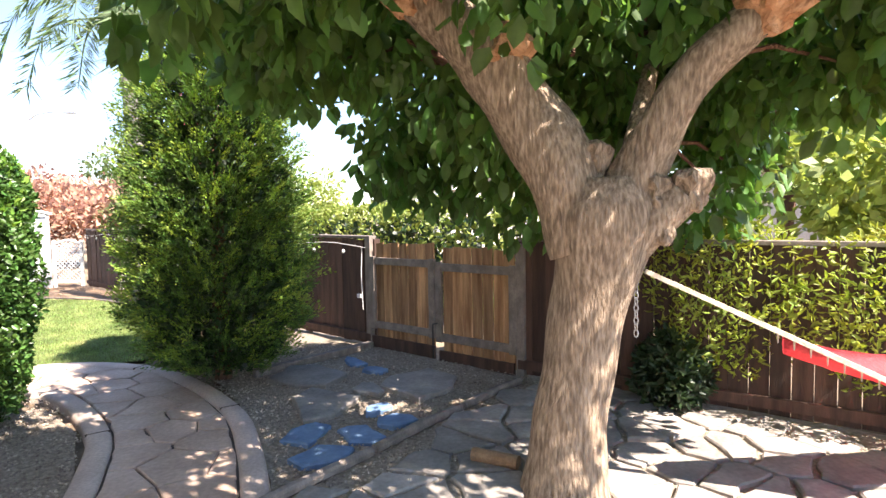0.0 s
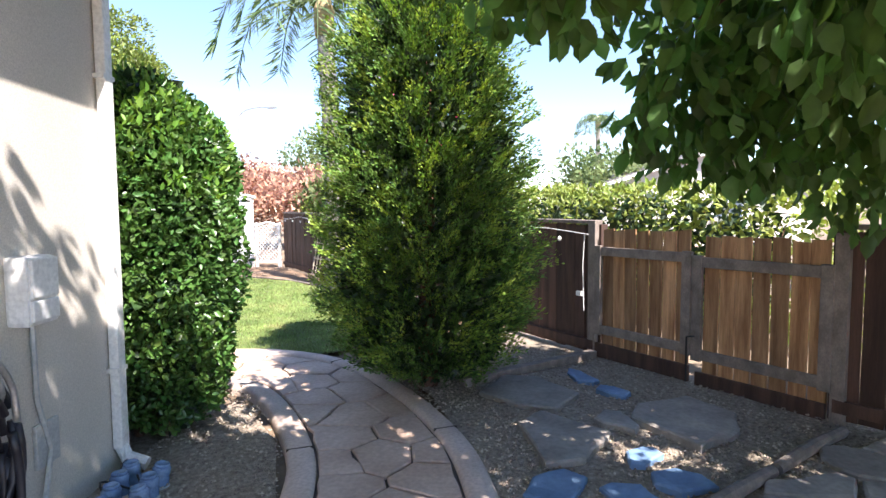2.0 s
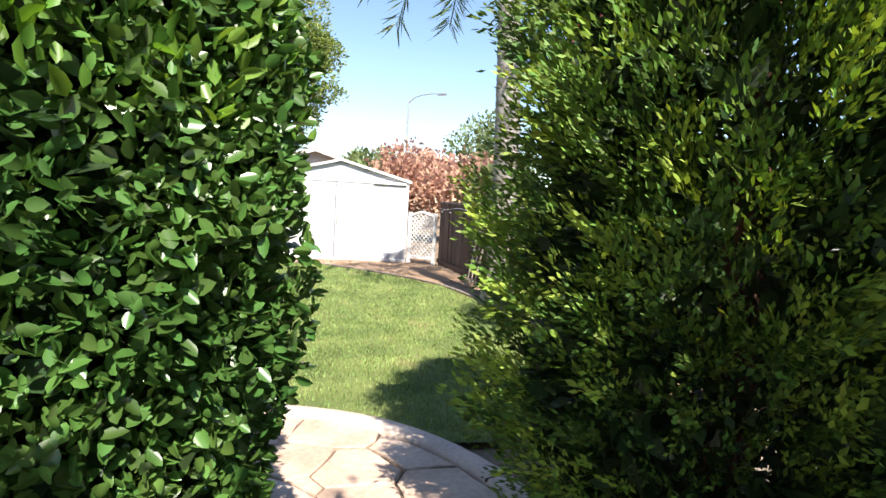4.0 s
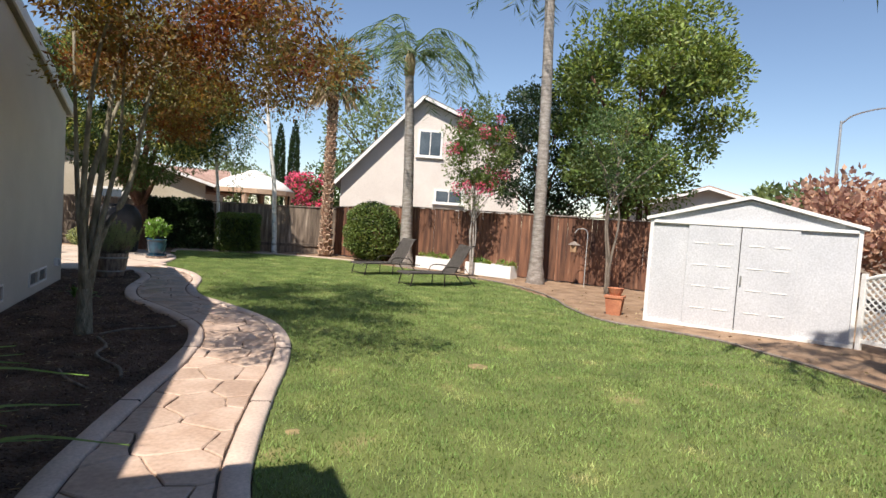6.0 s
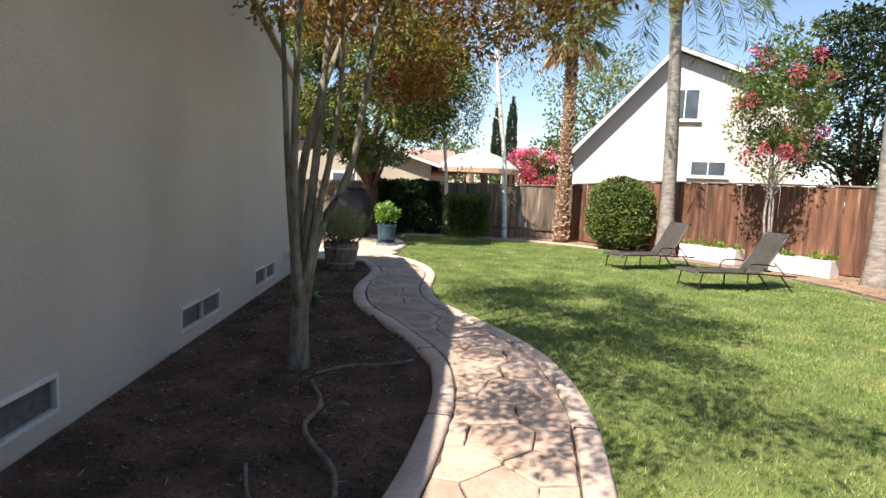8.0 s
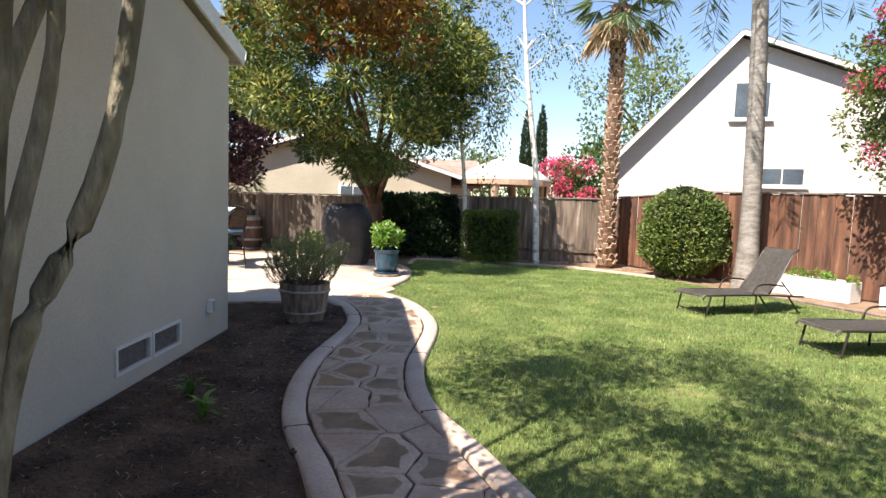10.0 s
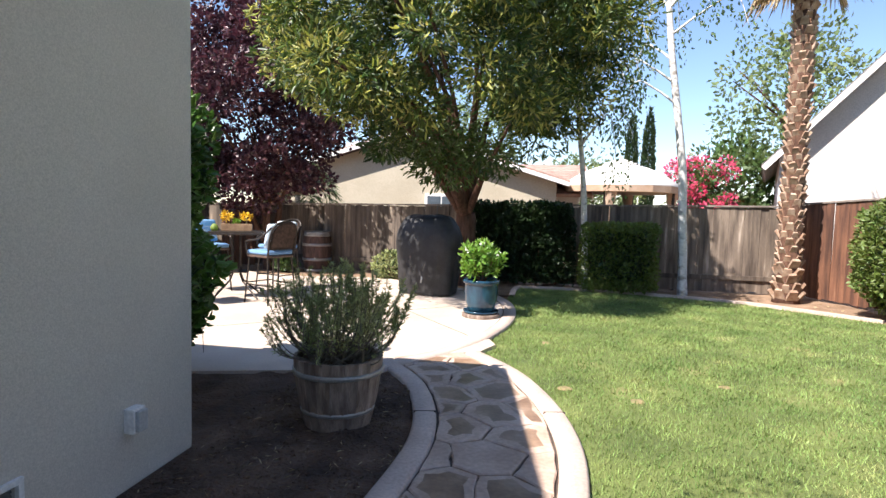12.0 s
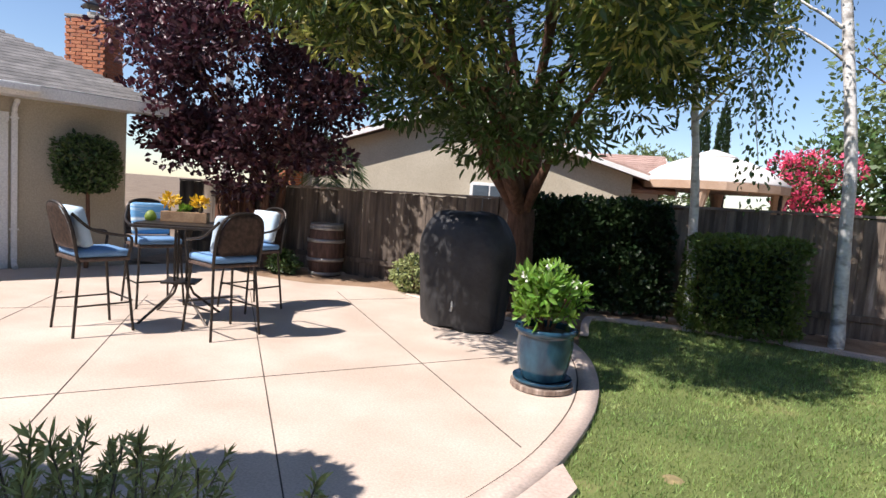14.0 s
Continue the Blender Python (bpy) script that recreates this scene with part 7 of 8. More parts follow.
def tub():
    t = thing("barrel_tub", "weathered half-barrel planter with a wispy rosemary bush", "planter", (2.04, 15.2, 0.0))
    n, h = 20, 0.47
    me = None
    for k in range(n):
        bm = bmesh.new()
        hw_ = math.pi / n * 0.985
        ring = []
        for z_, r_ in ((0.0, 0.225), (h * 0.4, 0.27), (h * 0.75, 0.295), (h, 0.305)):
            ring.append([bm.verts.new((rr * math.cos(q), rr * math.sin(q), z_)) for rr, q in ((r_, -hw_), (r_, hw_), (r_ - 0.025, hw_), (r_ - 0.025, -hw_))])
        for r0, r1 in zip(ring, ring[1:]):
            for i in range(4):
                bm.faces.new((r0[i], r0[(i + 1) % 4], r1[(i + 1) % 4], r1[i]))
        bm.faces.new(ring[0][::-1])
        bm.faces.new(ring[-1])
        part("stave", bm, M["tub_wood"], t).matrix_local = pose(0, 0, 0, 0, 0, 360 / n * k)
    for z_, r_ in ((0.10, 0.244), (0.36, 0.300)):
        part("hoop", lathe([(r_, z_), (r_ + 0.008, z_ + 0.003), (r_ + 0.012, z_ + 0.032), (r_ + 0.004, z_ + 0.035)], 40), M["hoop"], t, "grey steel hoop", True)
    part("soil", lathe([(0.27, 0.36), (0.272, 0.40), (0.15, 0.42), (0.01, 0.42)], 24), M["soil"], t, "dark potting soil")


tub()
rnd = np.random.default_rng(101)
rose = thing("rosemary", "sparse wispy grey-green rosemary bush in a half barrel", "shrub", (2.04, 15.2, 0.40))
pos, way = [], []
for k in range(190):
    a, out = rnd.uniform(0, 6.28), rnd.uniform(0.02, 0.47) ** 0.85
    h_ = rnd.uniform(0.30, 0.66) * (1.15 - 0.6 * out)
    b = np.array([rnd.normal() * 0.08, rnd.normal() * 0.08, 0.0])
    e = np.array([math.cos(a) * out, math.sin(a) * out, h_])
    bend = rnd.normal(size=2) * 0.03
    line = smooth_line([b, (b + e) / 2 + [math.cos(a) * 0.07 + bend[0], math.sin(a) * 0.07 + bend[1], -0.06], e], 5)
    part("twig", bar(line, [float(q) for q in np.linspace(0.006, 0.0018, len(line))], 4), M["bark_grey"], rose)
    bare = rnd.uniform(0.35, 0.7)
    for i in range(int(rnd.uniform(60, 130))):
        q = (1.0 - (1.0 - bare) * rnd.uniform(0, 1) ** 1.4) * (len(line) - 1.01)
        pos.append(line[int(q)] + (line[int(q) + 1] - line[int(q)]) * (q % 1))
        way.append(unit(line[-1] - line[-3]) * 0.7 + rnd.normal(size=3) * 0.6)
leafy(rose, "foliage", np.array(pos), np.array(way), 0.036, 0.007, "leaf_rosemary", rnd, "narrow grey-green needles", 0.2, "chip", 0.1)


def glazed_pot():
    t = thing("glazed_pot", "blue-green glazed ceramic pot on a wooden dolly", "flower pot", (2.62, 19.25, 0.03))
    part("dolly", lathe([(0.24, 0.0), (0.26, 0.01), (0.26, 0.045), (0.25, 0.05)], 28), M["tub_wood"], t, "round worn wooden dolly")
    part("saucer", lathe([(0.18, 0.05), (0.235, 0.06), (0.245, 0.09), (0.235, 0.09), (0.2, 0.07)], 28), M["glaze"], t, "", True)
    part("pot", lathe([(0.16, 0.075), (0.185, 0.1), (0.215, 0.22), (0.232, 0.36), (0.228, 0.44), (0.235, 0.46), (0.255, 0.47), (0.258, 0.50), (0.245, 0.515), (0.22, 0.51), (0.21, 0.46), (0.02, 0.45)], 36), M["glaze"], t, "", True)
    part("soil", lathe([(0.21, 0.44), (0.2, 0.465), (0.02, 0.47)], 20), M["soil"], t, "dark potting soil")


glazed_pot()
rnd = np.random.default_rng(102)
gard = thing("gardenia", "bright green gardenia with a few white flowers in a pot", "plant", (2.62, 19.25, 0.48))
for k in range(9):
    a = k * 0.7
    part("stem", bar([(0.03 * math.cos(a), 0.03 * math.sin(a), 0), (0.12 * math.cos(a), 0.12 * math.sin(a), 0.2), (0.22 * math.cos(a), 0.22 * math.sin(a), 0.38)], [0.01, 0.007, 0.004], 5), M["bark_brown"], gard)
c, s = clumps(rnd, (0, 0, 0.32), (0.30, 0.30, 0.23), 36, 0.095, 0.4)
p, w = in_clumps(rnd, c, s, 30, 0.9, 0.2)
leafy(gard, "foliage", p, w + [0, 0, 0.6], 0.085, 0.036, "leaf_fresh", rnd, "glossy bright green leaves", 0.5)
for k in range(6):
    c = unit(rnd.normal(size=3) * [1, 1, 0.5]) * 0.25 + [0, 0, 0.36]
    p, w = in_clumps(rnd, c[None], np.array([0.02]), 14, 1, 0.1)
    leafy(gard, "flower", p, w + [0, 0, 0.5], 0.04, 0.028, "bloom_white", rnd, "white flower", 0.6)


def grill():
    t = thing("grill", "barbecue grill under a black fabric cover", "barbecue", (1.52, 21.1, 0.03), -18)
    bm = bmesh.new()
    levels = [(0.02, 0.48, 0.32), (0.10, 0.50, 0.33), (0.45, 0.53, 0.34), (0.80, 0.57, 0.34), (1.00, 0.57, 0.33), (1.13, 0.52, 0.31), (1.25, 0.45, 0.27), (1.33, 0.37, 0.20), (1.35, 0.16, 0.09)]
    seg, rings = 48, []
    for z_, a, b in levels:
        ring = []
        for k in range(seg):
            q = 2 * math.pi * k / seg
            c_, s_ = math.cos(q), math.sin(q)
            e = 3.2
            rr = (abs(c_) ** e + abs(s_) ** e) ** (-1 / e)
            fold = 1 + (0.035 * math.sin(9 * q + 2 * z_) + 0.05 * noise.noise(Vector((c_ * 2.5, s_ * 2.5, z_ * 1.2)))) * min(1, (1.3 - z_) * 1.2)
            ring.append(bm.verts.new((a * c_ * rr * fold, b * s_ * rr * fold, z_ + 0.012 * math.sin(7 * q) * (z_ < 0.05) + 0.03 * noise.noise(Vector((c_ * 3, s_ * 3, 7))) * (z_ > 1.0))))
        rings.append(ring)
    for r0, r1 in zip(rings, rings[1:]):
        for k in range(seg):
            bm.faces.new((r0[k], r0[(k + 1) % seg], r1[(k + 1) % seg], r1[k]))
    bm.faces.new(rings[-1])
    bmesh.ops.recalc_face_normals(bm, faces=bm.faces[:])
    bmesh.ops.subdivide_edges(bm, edges=bm.edges[:], cuts=1, use_grid_fill=True, smooth=0.6)
    part("cover", bm, M["cover"], t, "", True)
    for sx in (-0.36, 0.36):
        part("wheel", bar([(sx, -0.03, 0.05), (sx, 0.03, 0.05)], 0.05, 12), M["black"], t)
    part("strap", bar([(0.05, -0.33, 0.34), (0.06, -0.345, 0.28), (0.04, -0.335, 0.22)], 0.014, 6), M["plastic_grey"], t, "grey tie strap")


grill()


def barrel():
    t = thing("wine_barrel", "old oak wine barrel with grey steel hoops by the fence", "barrel", (-1.62, 23.85, 0.0))
    n = 22
    for k in range(n):
        hw_ = math.pi / n * 0.985
        bm, ring = bmesh.new(), []
        for z_ in np.linspace(0, 0.9, 7):
            r_ = 0.26 + 0.065 * math.sin(math.pi * (z_ / 0.9 * 0.9 + 0.05))
            ring.append([bm.verts.new((rr * math.cos(q), rr * math.sin(q), z_)) for rr, q in ((r_, -hw_), (r_, hw_), (r_ - 0.03, hw_), (r_ - 0.03, -hw_))])
        for r0, r1 in zip(ring, ring[1:]):
            for i in range(4):
                bm.faces.new((r0[i], r0[(i + 1) % 4], r1[(i + 1) % 4], r1[i]))
        bm.faces.new(ring[0][::-1])
        bm.faces.new(ring[-1])
        part("stave", bm, M["barrel_wood"], t).matrix_local = pose(0, 0, 0, 0, 0, 360 / n * k)
    for z_ in (0.0, 0.25, 0.58, 0.80, 0.85):
        r_ = 0.268 + 0.065 * math.sin(math.pi * ((z_ + 0.02) / 0.9 * 0.9 + 0.05))
        part("hoop", lathe([(r_ - 0.004, z_), (r_ + 0.004, z_), (r_ + 0.004, z_ + 0.06), (r_ - 0.004, z_ + 0.06)], 36), M["hoop"], t, "grey steel hoop", True)
    part("head", lathe([(0.25, 0.86), (0.25, 0.875), (0.01, 0.88)], 24), M["barrel_wood"], t)


barrel()


def bar_chair(x, y, rz, pillow, label):
    """A tall metal chair with woven back, blue seat cushion and a pillow; it faces +x."""
    t = thing("bar_chair", label, "chair", (x, y, 0.03), rz, "bar chairs round the table")
    w = 0.24
    for sx, sy in ((0.22, 1), (0.22, -1), (-0.22, 1), (-0.22, -1)):
        part("leg", bar([(sx * 0.9, sy * (w - 0.02), 0.70), (sx * 1.18, sy * (w + 0.02), 0.0)], 0.013, 8), M["metal_dark"], t)
    for sy in (1, -1):
        part("footrest", bar([(0.24, sy * w, 0.28), (-0.24, sy * w, 0.28)], 0.010, 6), M["metal_dark"], t)
        part("arm", bar(smooth_line([(0.20, sy * (w + 0.02), 0.72), (0.22, sy * (w + 0.03), 0.90), (0.10, sy * (w + 0.04), 0.93), (-0.12, sy * (w + 0.04), 0.98), (-0.27, sy * (w - 0.02), 1.12)], 5), 0.014, 8), M["metal_dark"], t)
    part("footrest", bar([(0.25, -w, 0.30), (0.25, w, 0.30)], 0.010, 6), M["metal_dark"], t)
    part("seat", boxed((0.46, 0.48, 0.035), pose(0, 0, 0.70), 0.012), M["wicker"], t, "brown woven seat")
    part("cushion", boxed((0.46, 0.47, 0.07), pose(0.01, 0, 0.755), 0.03), M["cushion"], t, "blue seat cushion", True)
    part("back_frame", bar(smooth_line([(-0.22, -w, 0.68), (-0.27, -w, 0.98), (-0.32, -w * 0.75, 1.16), (-0.34, 0, 1.21), (-0.32, w * 0.75, 1.16), (-0.27, w, 0.98), (-0.22, w, 0.68)], 6), 0.015, 8), M["metal_dark"], t)
    bm = bmesh.new()
    rows = []
    for i in range(9):
        v_ = i / 8
        half = w * (1 - 0.02 * v_) if v_ < 0.6 else w * (1 - 0.55 * (v_ - 0.6) ** 1.5 / 0.4 ** 1.5 * 0.6)
        rows.append([bm.verts.new((-0.235 - 0.10 * v_ - 0.02 * (1 - (2 * j / 8 - 1) ** 2), (2 * j / 8 - 1) * half * 0.97, 0.80 + 0.40 * v_ * (1 - 0.10 * (2 * j / 8 - 1) ** 4))) for j in range(9)])
    for r0, r1 in zip(rows, rows[1:]):
        for j in range(8):
            bm.faces.new((r0[j], r0[j + 1], r1[j + 1], r1[j]))
    bmesh.ops.solidify(bm, geom=bm.faces[:], thickness=0.012)
    part("backrest", bm, M["wicker"], t, "brown woven back", True)
    bm = boxed((0.10, 0.42, 0.38), None, 0.045)
    p_ = part("pillow", bm, M[pillow], t, "blue and white patterned pillow", True)
    p_.matrix_local = pose(-0.16, 0.0, 0.99, 0, -14, 0)
    return t


TC = np.array([-1.28, 19.72])
tb = thing("bar_table", "tall dark metal bar table with a slatted square top", "table", (*TC, 0.03), 25)
for k in range(9):
    part("slat", boxed((0.76, 0.074, 0.02), pose(0, -0.336 + k * 0.084, 1.02), 0.004), M["metal_dark"], tb)
part("top_frame", boxed((0.82, 0.82, 0.03), pose(0, 0, 1.0), 0.01), M["metal_dark"], tb)
for sx in (-1, 1):
    for sy in (-1, 1):
        part("post", bar([(sx * 0.06, sy * 0.06, 1.0), (sx * 0.06, sy * 0.06, 0.36), (sx * 0.10, sy * 0.10, 0.25), (sx * 0.33, sy * 0.33, 0.0)], 0.014, 8), M["metal_dark"], tb)
part("foot_plate", boxed((0.34, 0.34, 0.02), pose(0, 0, 0.40), 0.004), M["metal_dark"], tb)
for x_, y_, pil, lab in ((-1.62, 18.92, "pillow", "tall dark metal bar chair with blue cushion, back to the lawn"), (-0.55, 19.40, "pillow", "tall dark metal bar chair with blue cushion beside the grill"),
                         (-2.02, 20.15, "pillow_stripe", "tall dark metal bar chair with a striped blue pillow"), (-0.98, 20.55, "pillow", "tall dark metal bar chair on the fence side of the table")):
    bar_chair(x_, y_, math.degrees(math.atan2(TC[1] - y_, TC[0] - x_)), pil, lab)
box_ = thing("succulent_box", "wooden trough of yellow-green succulents on the bar table", "plant box", (*(TC + [-0.02, 0.05]), 1.06), 25)
part("trough", boxed((0.46, 0.16, 0.11), pose(0, 0, 0.055), 0.006), M["wood"], box_)
rnd = np.random.default_rng(103)
for k, x_ in enumerate((-0.16, -0.02, 0.14)):
    c = np.array([[x_, 0, 0.22 if k != 1 else 0.13]])
    part("stalk", bar([(x_, 0, 0.1), (x_, 0, 0.2)], 0.012, 6), M["leaf_tan"], box_)
    p, w = in_clumps(rnd, c, np.array([0.08 if k != 1 else 0.05]), 80, 0.7, 0.2)
    leafy(box_, "rosette", p, w + [0, 0, 0.7], 0.05, 0.03, "bloom_yellow" if k != 1 else "leaf_fresh", rnd, "fleshy yellow rosette", 0.3)
gourd = solo("gourd", lathe([(0.01, 1.06), (0.05, 1.07), (0.06, 1.11), (0.04, 1.15), (0.015, 1.17)], 16, None, (TC[0] - 0.28, TC[1] - 0.16, 0)), M["leaf_lime"], "small pale green gourd on the bar table", "ornament", smooth=True)

topi = bush("topiary", "clipped mop-headed shrub on a bare stem beside the door", (-4.55, 21.62, 0.0), [(1.20, 0.25), (1.32, 0.40), (1.65, 0.45), (1.95, 0.40), (2.05, 0.2)], 3000, "leaf_tree", (0.06, 0.03), rnd_seed=61, stems=0)
part("trunk", bar([(0, 0, -0.03), (0.02, 0.01, 0.7), (0, 0, 1.5)], [0.035, 0.03, 0.025], 8), M["bark_brown"], topi)
screen = thing("slatted_gate", "dark brown side gate with a lattice beside the house", "gate", (-4.3, 24.35, 0), -5)
for k in range(11):
    part("slat", boxed((0.075, 0.02, 1.40), pose(0.05 + k * 0.085, 0, 0.72), 0.004), M["fence_red"], screen)
for z_ in (0.3, 1.2):
    part("rail", boxed((0.95, 0.03, 0.08), pose(0.46, 0.03, z_), 0.004), M["fence_red"], screen)


# ---- beyond the fences ----
def window(parent, at, rz, w, h, name="window"):
    win = part(name, boxed((w + 0.14, 0.06, h + 0.14), pose(0, 0, 0), 0.006), M["white"], parent, "white framed window")
    win.matrix_local = pose(*at, 0, 0, rz)
    for sx in (-1, 1):
        part("pane", boxed((w / 2 - 0.04, 0.02, h - 0.04), pose(sx * w / 4, -0.03, 0)), M["glass_dark"], win, "dark reflecting glass")
    part("sill", boxed((w + 0.26, 0.12, 0.06), pose(0, -0.04, -h / 2 - 0.08), 0.006), M["white"], win)


M["glass_dark"] = surf("glass_dark", (0.06, 0.08, 0.10), (0.10, 0.125, 0.15), 1.5, 0.06, 0, 20)


def gable_house(name, label, at, rz, width, depth, eave, top, wall_m, roof_m, over=0.35, windows=(), right=None):
    """A house whose gable faces its own -y, its ridge over the origin; right: width and eave of a longer slope on that side."""
    h = thing(name, label, "house", at, rz)
    bm = bmesh.new()
    wr, er = right or (width / 2, eave)
    f = [bm.verts.new(q) for q in ((-width / 2, 0, -0.05), (wr, 0, -0.05), (wr, 0, er), (0, 0, top), (-width / 2, 0, eave))]
    k = [bm.verts.new((v.co.x, depth, v.co.z)) for v in f]
    bm.faces.new(f)
    bm.faces.new(k[::-1])
    for i in range(5):
        bm.faces.new((f[i], k[i], k[(i + 1) % 5], f[(i + 1) % 5]))
    bmesh.ops.recalc_face_normals(bm, faces=bm.faces[:])
    part("wall", bm, M[wall_m], h)
    for s_, wide, low in ((-1, width / 2, eave), (1, wr, er)):
        run, rise = wide + over, (top - low) * (wide + over) / wide
        ang = math.degrees(math.atan2(rise, run))
        sl = math.hypot(run, rise)
        m = pose(s_ * run / 2, depth / 2, top - rise / 2 + 0.12, 0, s_ * ang, 0)
        roof = part("roof", boxed((sl, depth + 2 * over, 0.10), m, 0.01), M[roof_m], h)
        part("rake_board", boxed((sl, 0.05, 0.13), pose(s_ * run / 2, -over - 0.03, top - rise / 2 + 0.06, 0, s_ * ang, 0), 0.006), M["white"], h, "white rake board")
        n = int(sl / 0.22)
        for i in range(n):
            part("shingle_course", boxed((0.24, depth + 2 * over, 0.012), m @ pose(-sl / 2 + (i + 0.5) * sl / n, 0, 0.056, 0, 2.0 * -s_, 0)), M[roof_m], h)
    for wx, wz, ww, wh in windows:
        window(h, (wx, -0.02, wz), 0, ww, wh)
    return h


gable_house("neighbour_house", "two-storey cream stucco house with a steep dark gable roof", (12.5, 26.0, 0), -20, 6.8, 9.0, 3.05, 6.75, "stucco_cream", "shingle", 0.35, ((0.4, 4.88, 0.95, 1.05), (1.36, 2.6, 1.15, 0.5)), (4.5, 4.95))
gable_house("neighbour_house", "low beige house with a pinkish shingle roof behind the back fence", (-1.1, 30.5, 0), 0, 10.0, 6.0, 2.45, 3.95, "stucco_warm", "roof_red", 0.4, ((1.2, 1.5, 1.0, 0.9),))
side_h = gable_house("neighbour_house", "cream house with a long pinkish roof slope behind the back fence", (4.7, 34.6, 0), 90, 6.0, 4.6, 2.1, 3.2, "stucco_cream", "roof_red", 0.4)
gable_house("neighbour_house", "beige house with a grey roof beyond the gate", (24.0, -5.5, 0), -75, 9.0, 7.0, 2.2, 3.6, "stucco_cream", "shingle", 0.4, ((1.0, 1.5, 1.2, 0.9),))
gable_house("neighbour_house", "pale house behind the shrubs", (11.5, -12.5, 0), -130, 9.0, 7.0, 2.4, 3.4, "stucco_cream", "shingle", 0.4)
gable_house("neighbour_house", "cream house with tan roof behind the shed", (24.5, 21.0, 0), -55, 9.0, 7.0, 2.3, 3.7, "stucco_cream", "roof_red", 0.4)
nch = thing("neighbour_chimney", "square orange brick chimney on the house behind the fence", "chimney", (-5.5, 29.5, 0))
part("core", boxed((0.86, 0.66, 2.75), pose(0, 0, 1.3)), M["mortar"], nch)
for c in range(16):
    for i in range(4):
        put("brick", brick_mesh, nch).matrix_local = pose(-0.36 + i * 0.225 + (0.06 if c % 2 else -0.02), -0.32, 1.55 + c * 0.072)
part("crown", boxed((0.95, 0.75, 0.08), pose(0, 0, 2.70), 0.01), M["mortar"], nch)
sky_l = solo("skylight_dome", lathe([(0.75, 3.35), (0.72, 3.5), (0.5, 3.68), (0.2, 3.76), (0.02, 3.78)], 24, None, (-3.2, 31.8, 0.12)), M["white"], "white domed skylight on the pinkish roof", "skylight", smooth=True)
um = thing("umbrella", "folded-flat tan patio umbrella over the fence", "umbrella", (-4.4, 28.0, 0))
part("canopy", lathe([(1.5, 1.95), (1.5, 2.0), (0.8, 2.2), (0.05, 2.36)], 8), M["canvas_tan"], um)
part("pole", bar([(0, 0, -0.05), (0, 0, 2.4)], 0.025, 8), M["wood"], um)


def gazebo():
    t = thing("gazebo", "white canvas gazebo with a vented peak and tan valance", "gazebo", (6.1, 32.0, 0), 22.5)
    part("canopy", lathe([(1.95, 2.40), (1.97, 2.46), (1.4, 2.86), (0.9, 3.08), (0.5, 3.18), (0.45, 3.2)], 16), M["canvas"], t, "", True)
    part("vent", lathe([(0.62, 3.16), (0.62, 3.20), (0.3, 3.32), (0.03, 3.40)], 16), M["canvas"], t, "small raised canvas peak", True)
    part("valance", lathe([(1.93, 2.22), (1.96, 2.22), (1.97, 2.42), (1.94, 2.42)], 16), M["canvas_tan"], t, "tan valance")
    for k in range(4):
        a = math.pi / 4 + k * math.pi / 2
        part("post", bar([(1.75 * math.cos(a), 1.75 * math.sin(a), -0.05), (1.75 * math.cos(a), 1.75 * math.sin(a), 2.4)], 0.05, 8), M["metal_dark"], t)
        part("curtain", bar([(1.66 * math.cos(a + 0.06), 1.66 * math.sin(a + 0.06), 0.2), (1.66 * math.cos(a + 0.06), 1.66 * math.sin(a + 0.06), 1.5), (1.7 * math.cos(a + 0.1), 1.7 * math.sin(a + 0.1), 2.3)], [0.14, 0.09, 0.22], 10), M["canvas_tan"], t, "tied-back tan curtain")
    # large block, its dark colour stands in for shade under the canopy
    part("spa", boxed((2.2, 2.2, 1.75), pose(0, 0, 0.87), 0.05), M["wicker"], t, "tub surround coloured dark for the shaded inside of the gazebo")


gazebo()
lampost = thing("street_lamp", "tall thin grey street lamp with a curved arm", "street lamp", (30, 19.05, 0))
part("pole", bar([(0, 0, -0.05), (0, 0, 4), (0, 0, 7.25)], [0.09, 0.07, 0.05], 10), M["metal_grey"], lampost)
part("arm", bar(smooth_line([(0, 0, 7.1), (0, -0.5, 7.42), (0, -1.4, 7.55), (0, -2.0, 7.52)], 6), 0.035, 8), M["metal_grey"], lampost)
part("lamp_head", boxed((0.22, 0.55, 0.12), pose(0, -2.2, 7.5), 0.04), M["metal_grey"], lampost)

# roots, leaf litter and twigs on the bed
rnd = np.random.default_rng(120)
root = solo("dry_root", bar(smooth_line([(2.62, 9.3, 0.05), (2.75, 8.9, 0.05), (2.72, 8.5, 0.05), (2.95, 8.05, 0.045), (3.0, 7.8, 0.03)], 6), [0.016] * 25, 6, 0.2), M["bark_grey"], "dry surface root lying across the soil", "root")
solo("dry_root", bar(smooth_line([(2.5, 8.1, 0.03), (2.62, 7.75, 0.045), (2.8, 7.5, 0.03)], 6), [0.012] * 13, 6, 0.2), M["bark_grey"], "short dry root on the soil", "root")
solo("dry_root", bar(smooth_line([(2.6, 9.55, 0.03), (2.85, 9.7, 0.05), (3.1, 9.75, 0.045), (3.35, 9.95, 0.03)], 6), [0.013] * 19, 6, 0.2), M["bark_grey"], "dry root running from the maple towards the path", "root")
n = 2600
x, y = rnd.uniform(1.4, 3.4, n), rnd.uniform(4.5, 16.2, n)
ok = inside(x, y, np.array([*map(tuple, bed_side), (2.05, 16.4), (1.35, 16.1), (1.35, 3.7), (2.1, 3.0)]))
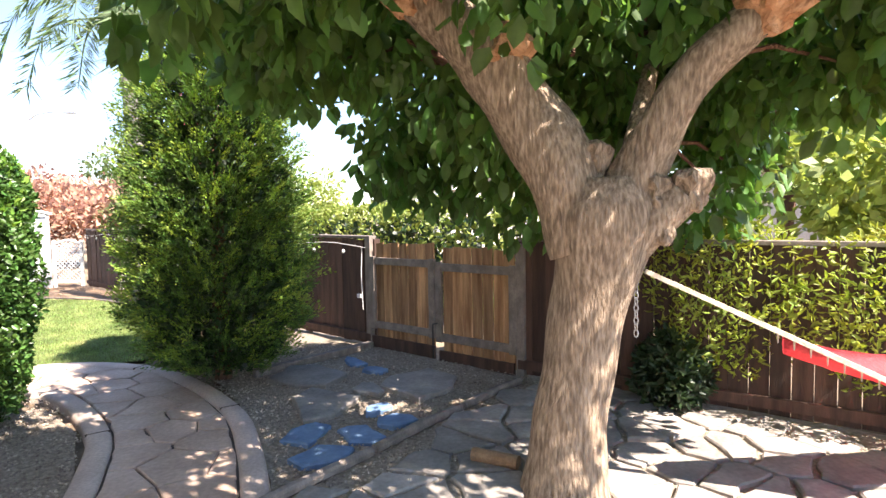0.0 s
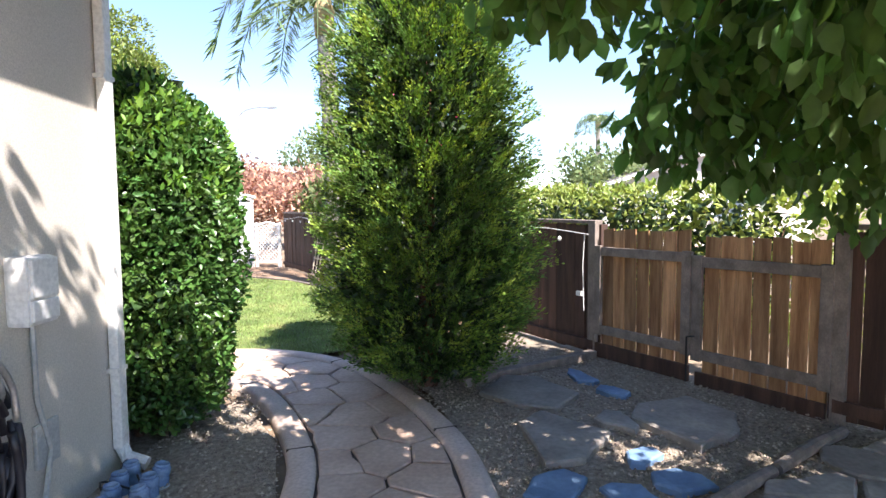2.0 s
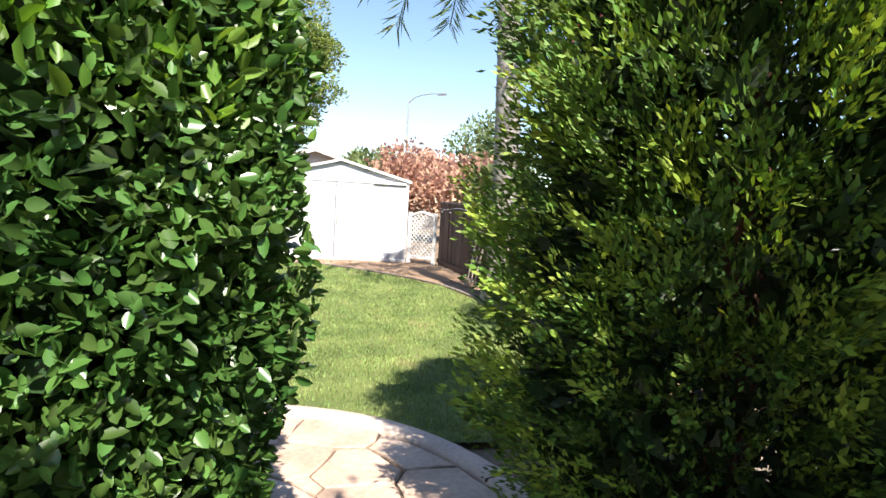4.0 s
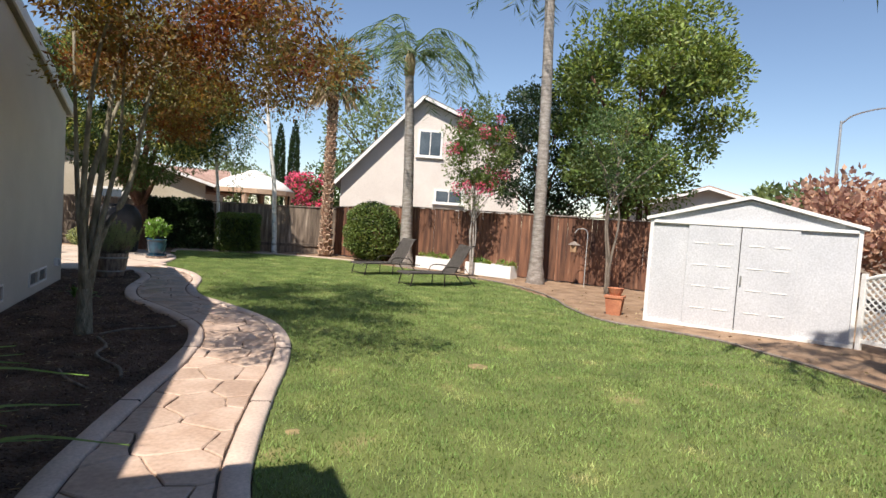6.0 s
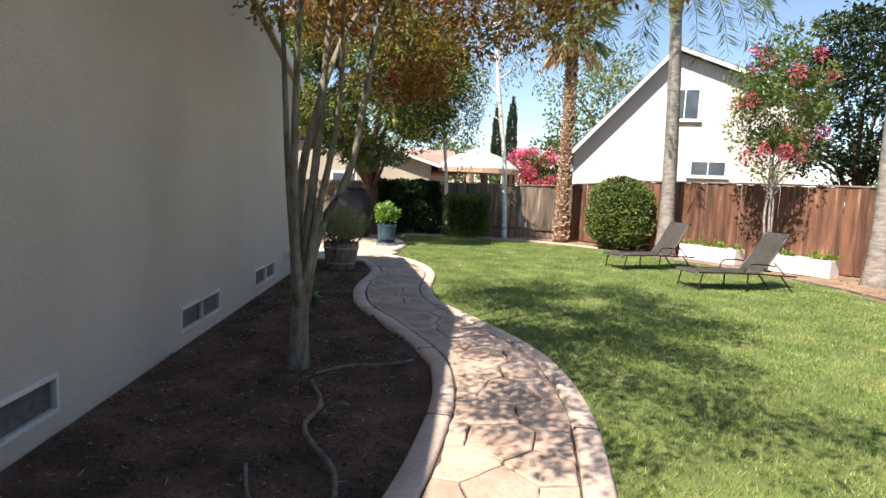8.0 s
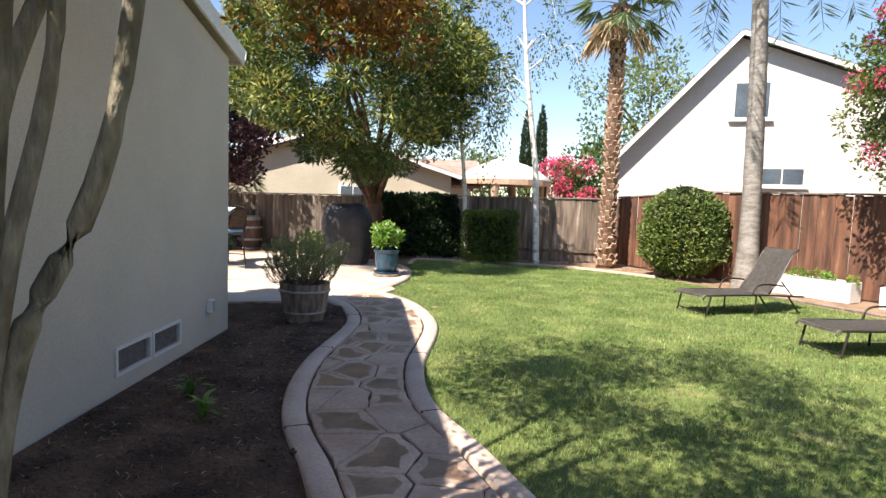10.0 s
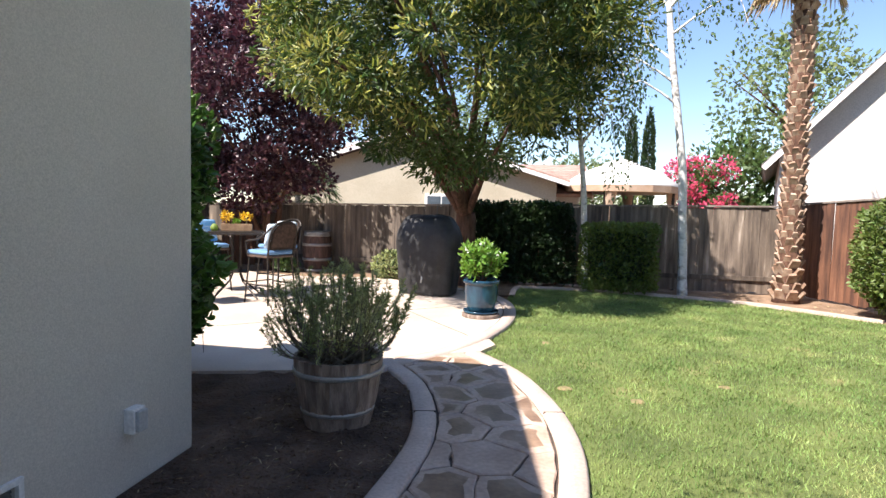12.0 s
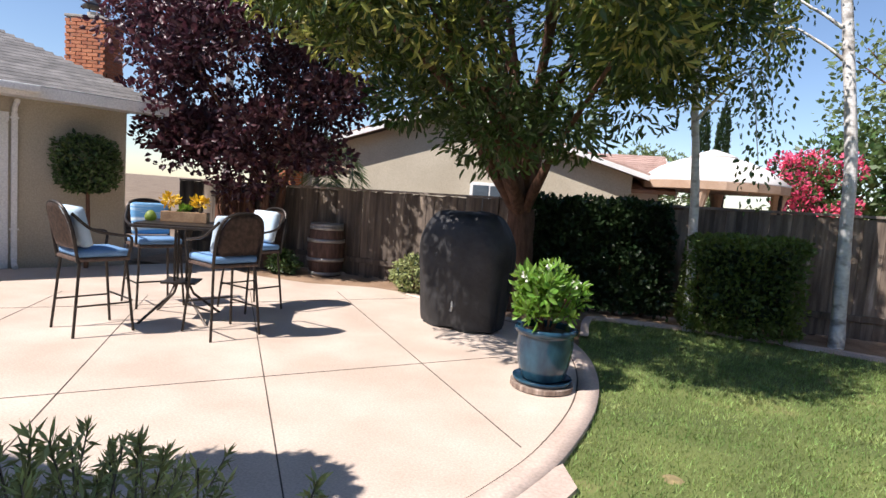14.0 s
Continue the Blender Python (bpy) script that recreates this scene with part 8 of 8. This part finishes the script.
p = np.c_[x, y, np.full(n, 0.03)][ok]
tagged(put("leaf_litter", leaf_mesh("leaf_litter", p, rnd.normal(size=p.shape) * [1, 1, 0.15], 0.05, 0.006, M["leaf_dead"], rnd, 0.1, "chip", 0.2)), "dry twigs and leaf litter scattered on the soil", "leaf litter", kind="stuff")
n = 16000
x, y = rnd.uniform(1.36, 3.5, n), rnd.uniform(4.0, 16.3, n)
ok = inside(x, y, np.array([*map(tuple, bed_side), (2.05, 16.4), (1.35, 16.1), (1.35, 3.7), (2.1, 3.0)]))
x, y = x[ok], y[ok]
n = len(x)
r = rnd.uniform(0.004, 0.010, (n, 1)) * np.where(rnd.random((n, 1)) < 0.08, 2.4, 1)
a = rnd.uniform(0, 6.28, n)
ca, sa = np.cos(a)[:, None], np.sin(a)[:, None]
v = np.stack([unit6[:, 0] * ca - unit6[:, 1] * sa, unit6[:, 0] * sa + unit6[:, 1] * ca, np.tile(unit6[:, 2], (n, 1))], -1) * r[:, :, None] * rnd.uniform(0.6, 1.4, (n, 5, 1))
v += np.c_[x, y, [0.05 * (noise.noise(Vector((q0, q1, 0)) * 2.3) + 0.6 * noise.noise(Vector((q0, q1, 0)) * 7.1)) + 0.004 for q0, q1 in zip(x, y)]][:, None]
f = np.arange(n)[:, None, None] * 5 + np.array([(0, 1, 3), (1, 2, 3), (2, 0, 3), (1, 0, 4), (2, 1, 4), (0, 2, 4)])
tagged(put("soil_crumbs", mesh_of("soil_crumbs", v.reshape(-1, 3), f.reshape(-1, 3), M["soil"])), "loose brown clods and crumbs of garden soil", "soil", kind="stuff")
n = 1500
x, y = rnd.uniform(2.6, 14, n), rnd.uniform(0.3, 23, n)
ok = ~inside(x, y, LAWN) & inside(x, y, np.array([(5.2, 1.2), (6.2, 0.6), (12.7, 7), (10.9, 10), (14, 13), (12.4, 16.5), (9.3, 20.8), (8.2, 23.2), (3, 23.2), (3, 22.6), (8.4, 20.6), (10.6, 15.6), (10, 10), (9, 3.8)]))
p = np.c_[x, y, np.full(n, 0.03)][ok]
tagged(put("leaf_litter", leaf_mesh("leaf_litter", p, rnd.normal(size=p.shape) * [1, 1, 0.15], 0.06, 0.035, M["leaf_dead"], rnd, 0.1, "chip", 0.2)), "dry brown leaves scattered along the fences", "leaf litter", kind="stuff")

# stamped stones of the path
rnd = np.random.default_rng(130)
rows_ = np.arange(2.2, PATH_LEN, 0.40)
pts = np.array([(s_ + rnd.uniform(-0.13, 0.13), u_ + rnd.uniform(-0.10, 0.10)) for i, s_ in enumerate(rows_) for u_ in ((-0.24, 0.24) if i % 2 else (-0.36, 0.02, 0.38))])
for poly in cells(pts, (2.0, -0.372, PATH_LEN, 0.372)):
    q = jag(shrink(poly, 0.009), rnd, 0.006, 4)
    flat = path_at(q[:, 0], q[:, 1])
    damp = (M["stamped_wet"], rnd.uniform(0.035, 0.09), rnd.uniform(-0.12, 0.12, len(flat))) if flat[:, 1].mean() > 10.6 and rnd.random() < 0.75 else None
    put("stone", stone_mesh("stone", flat, 0.0, 0.034 + rnd.uniform(-0.002, 0.002), M["stamped"], 0.010, wet=damp), garden_path)
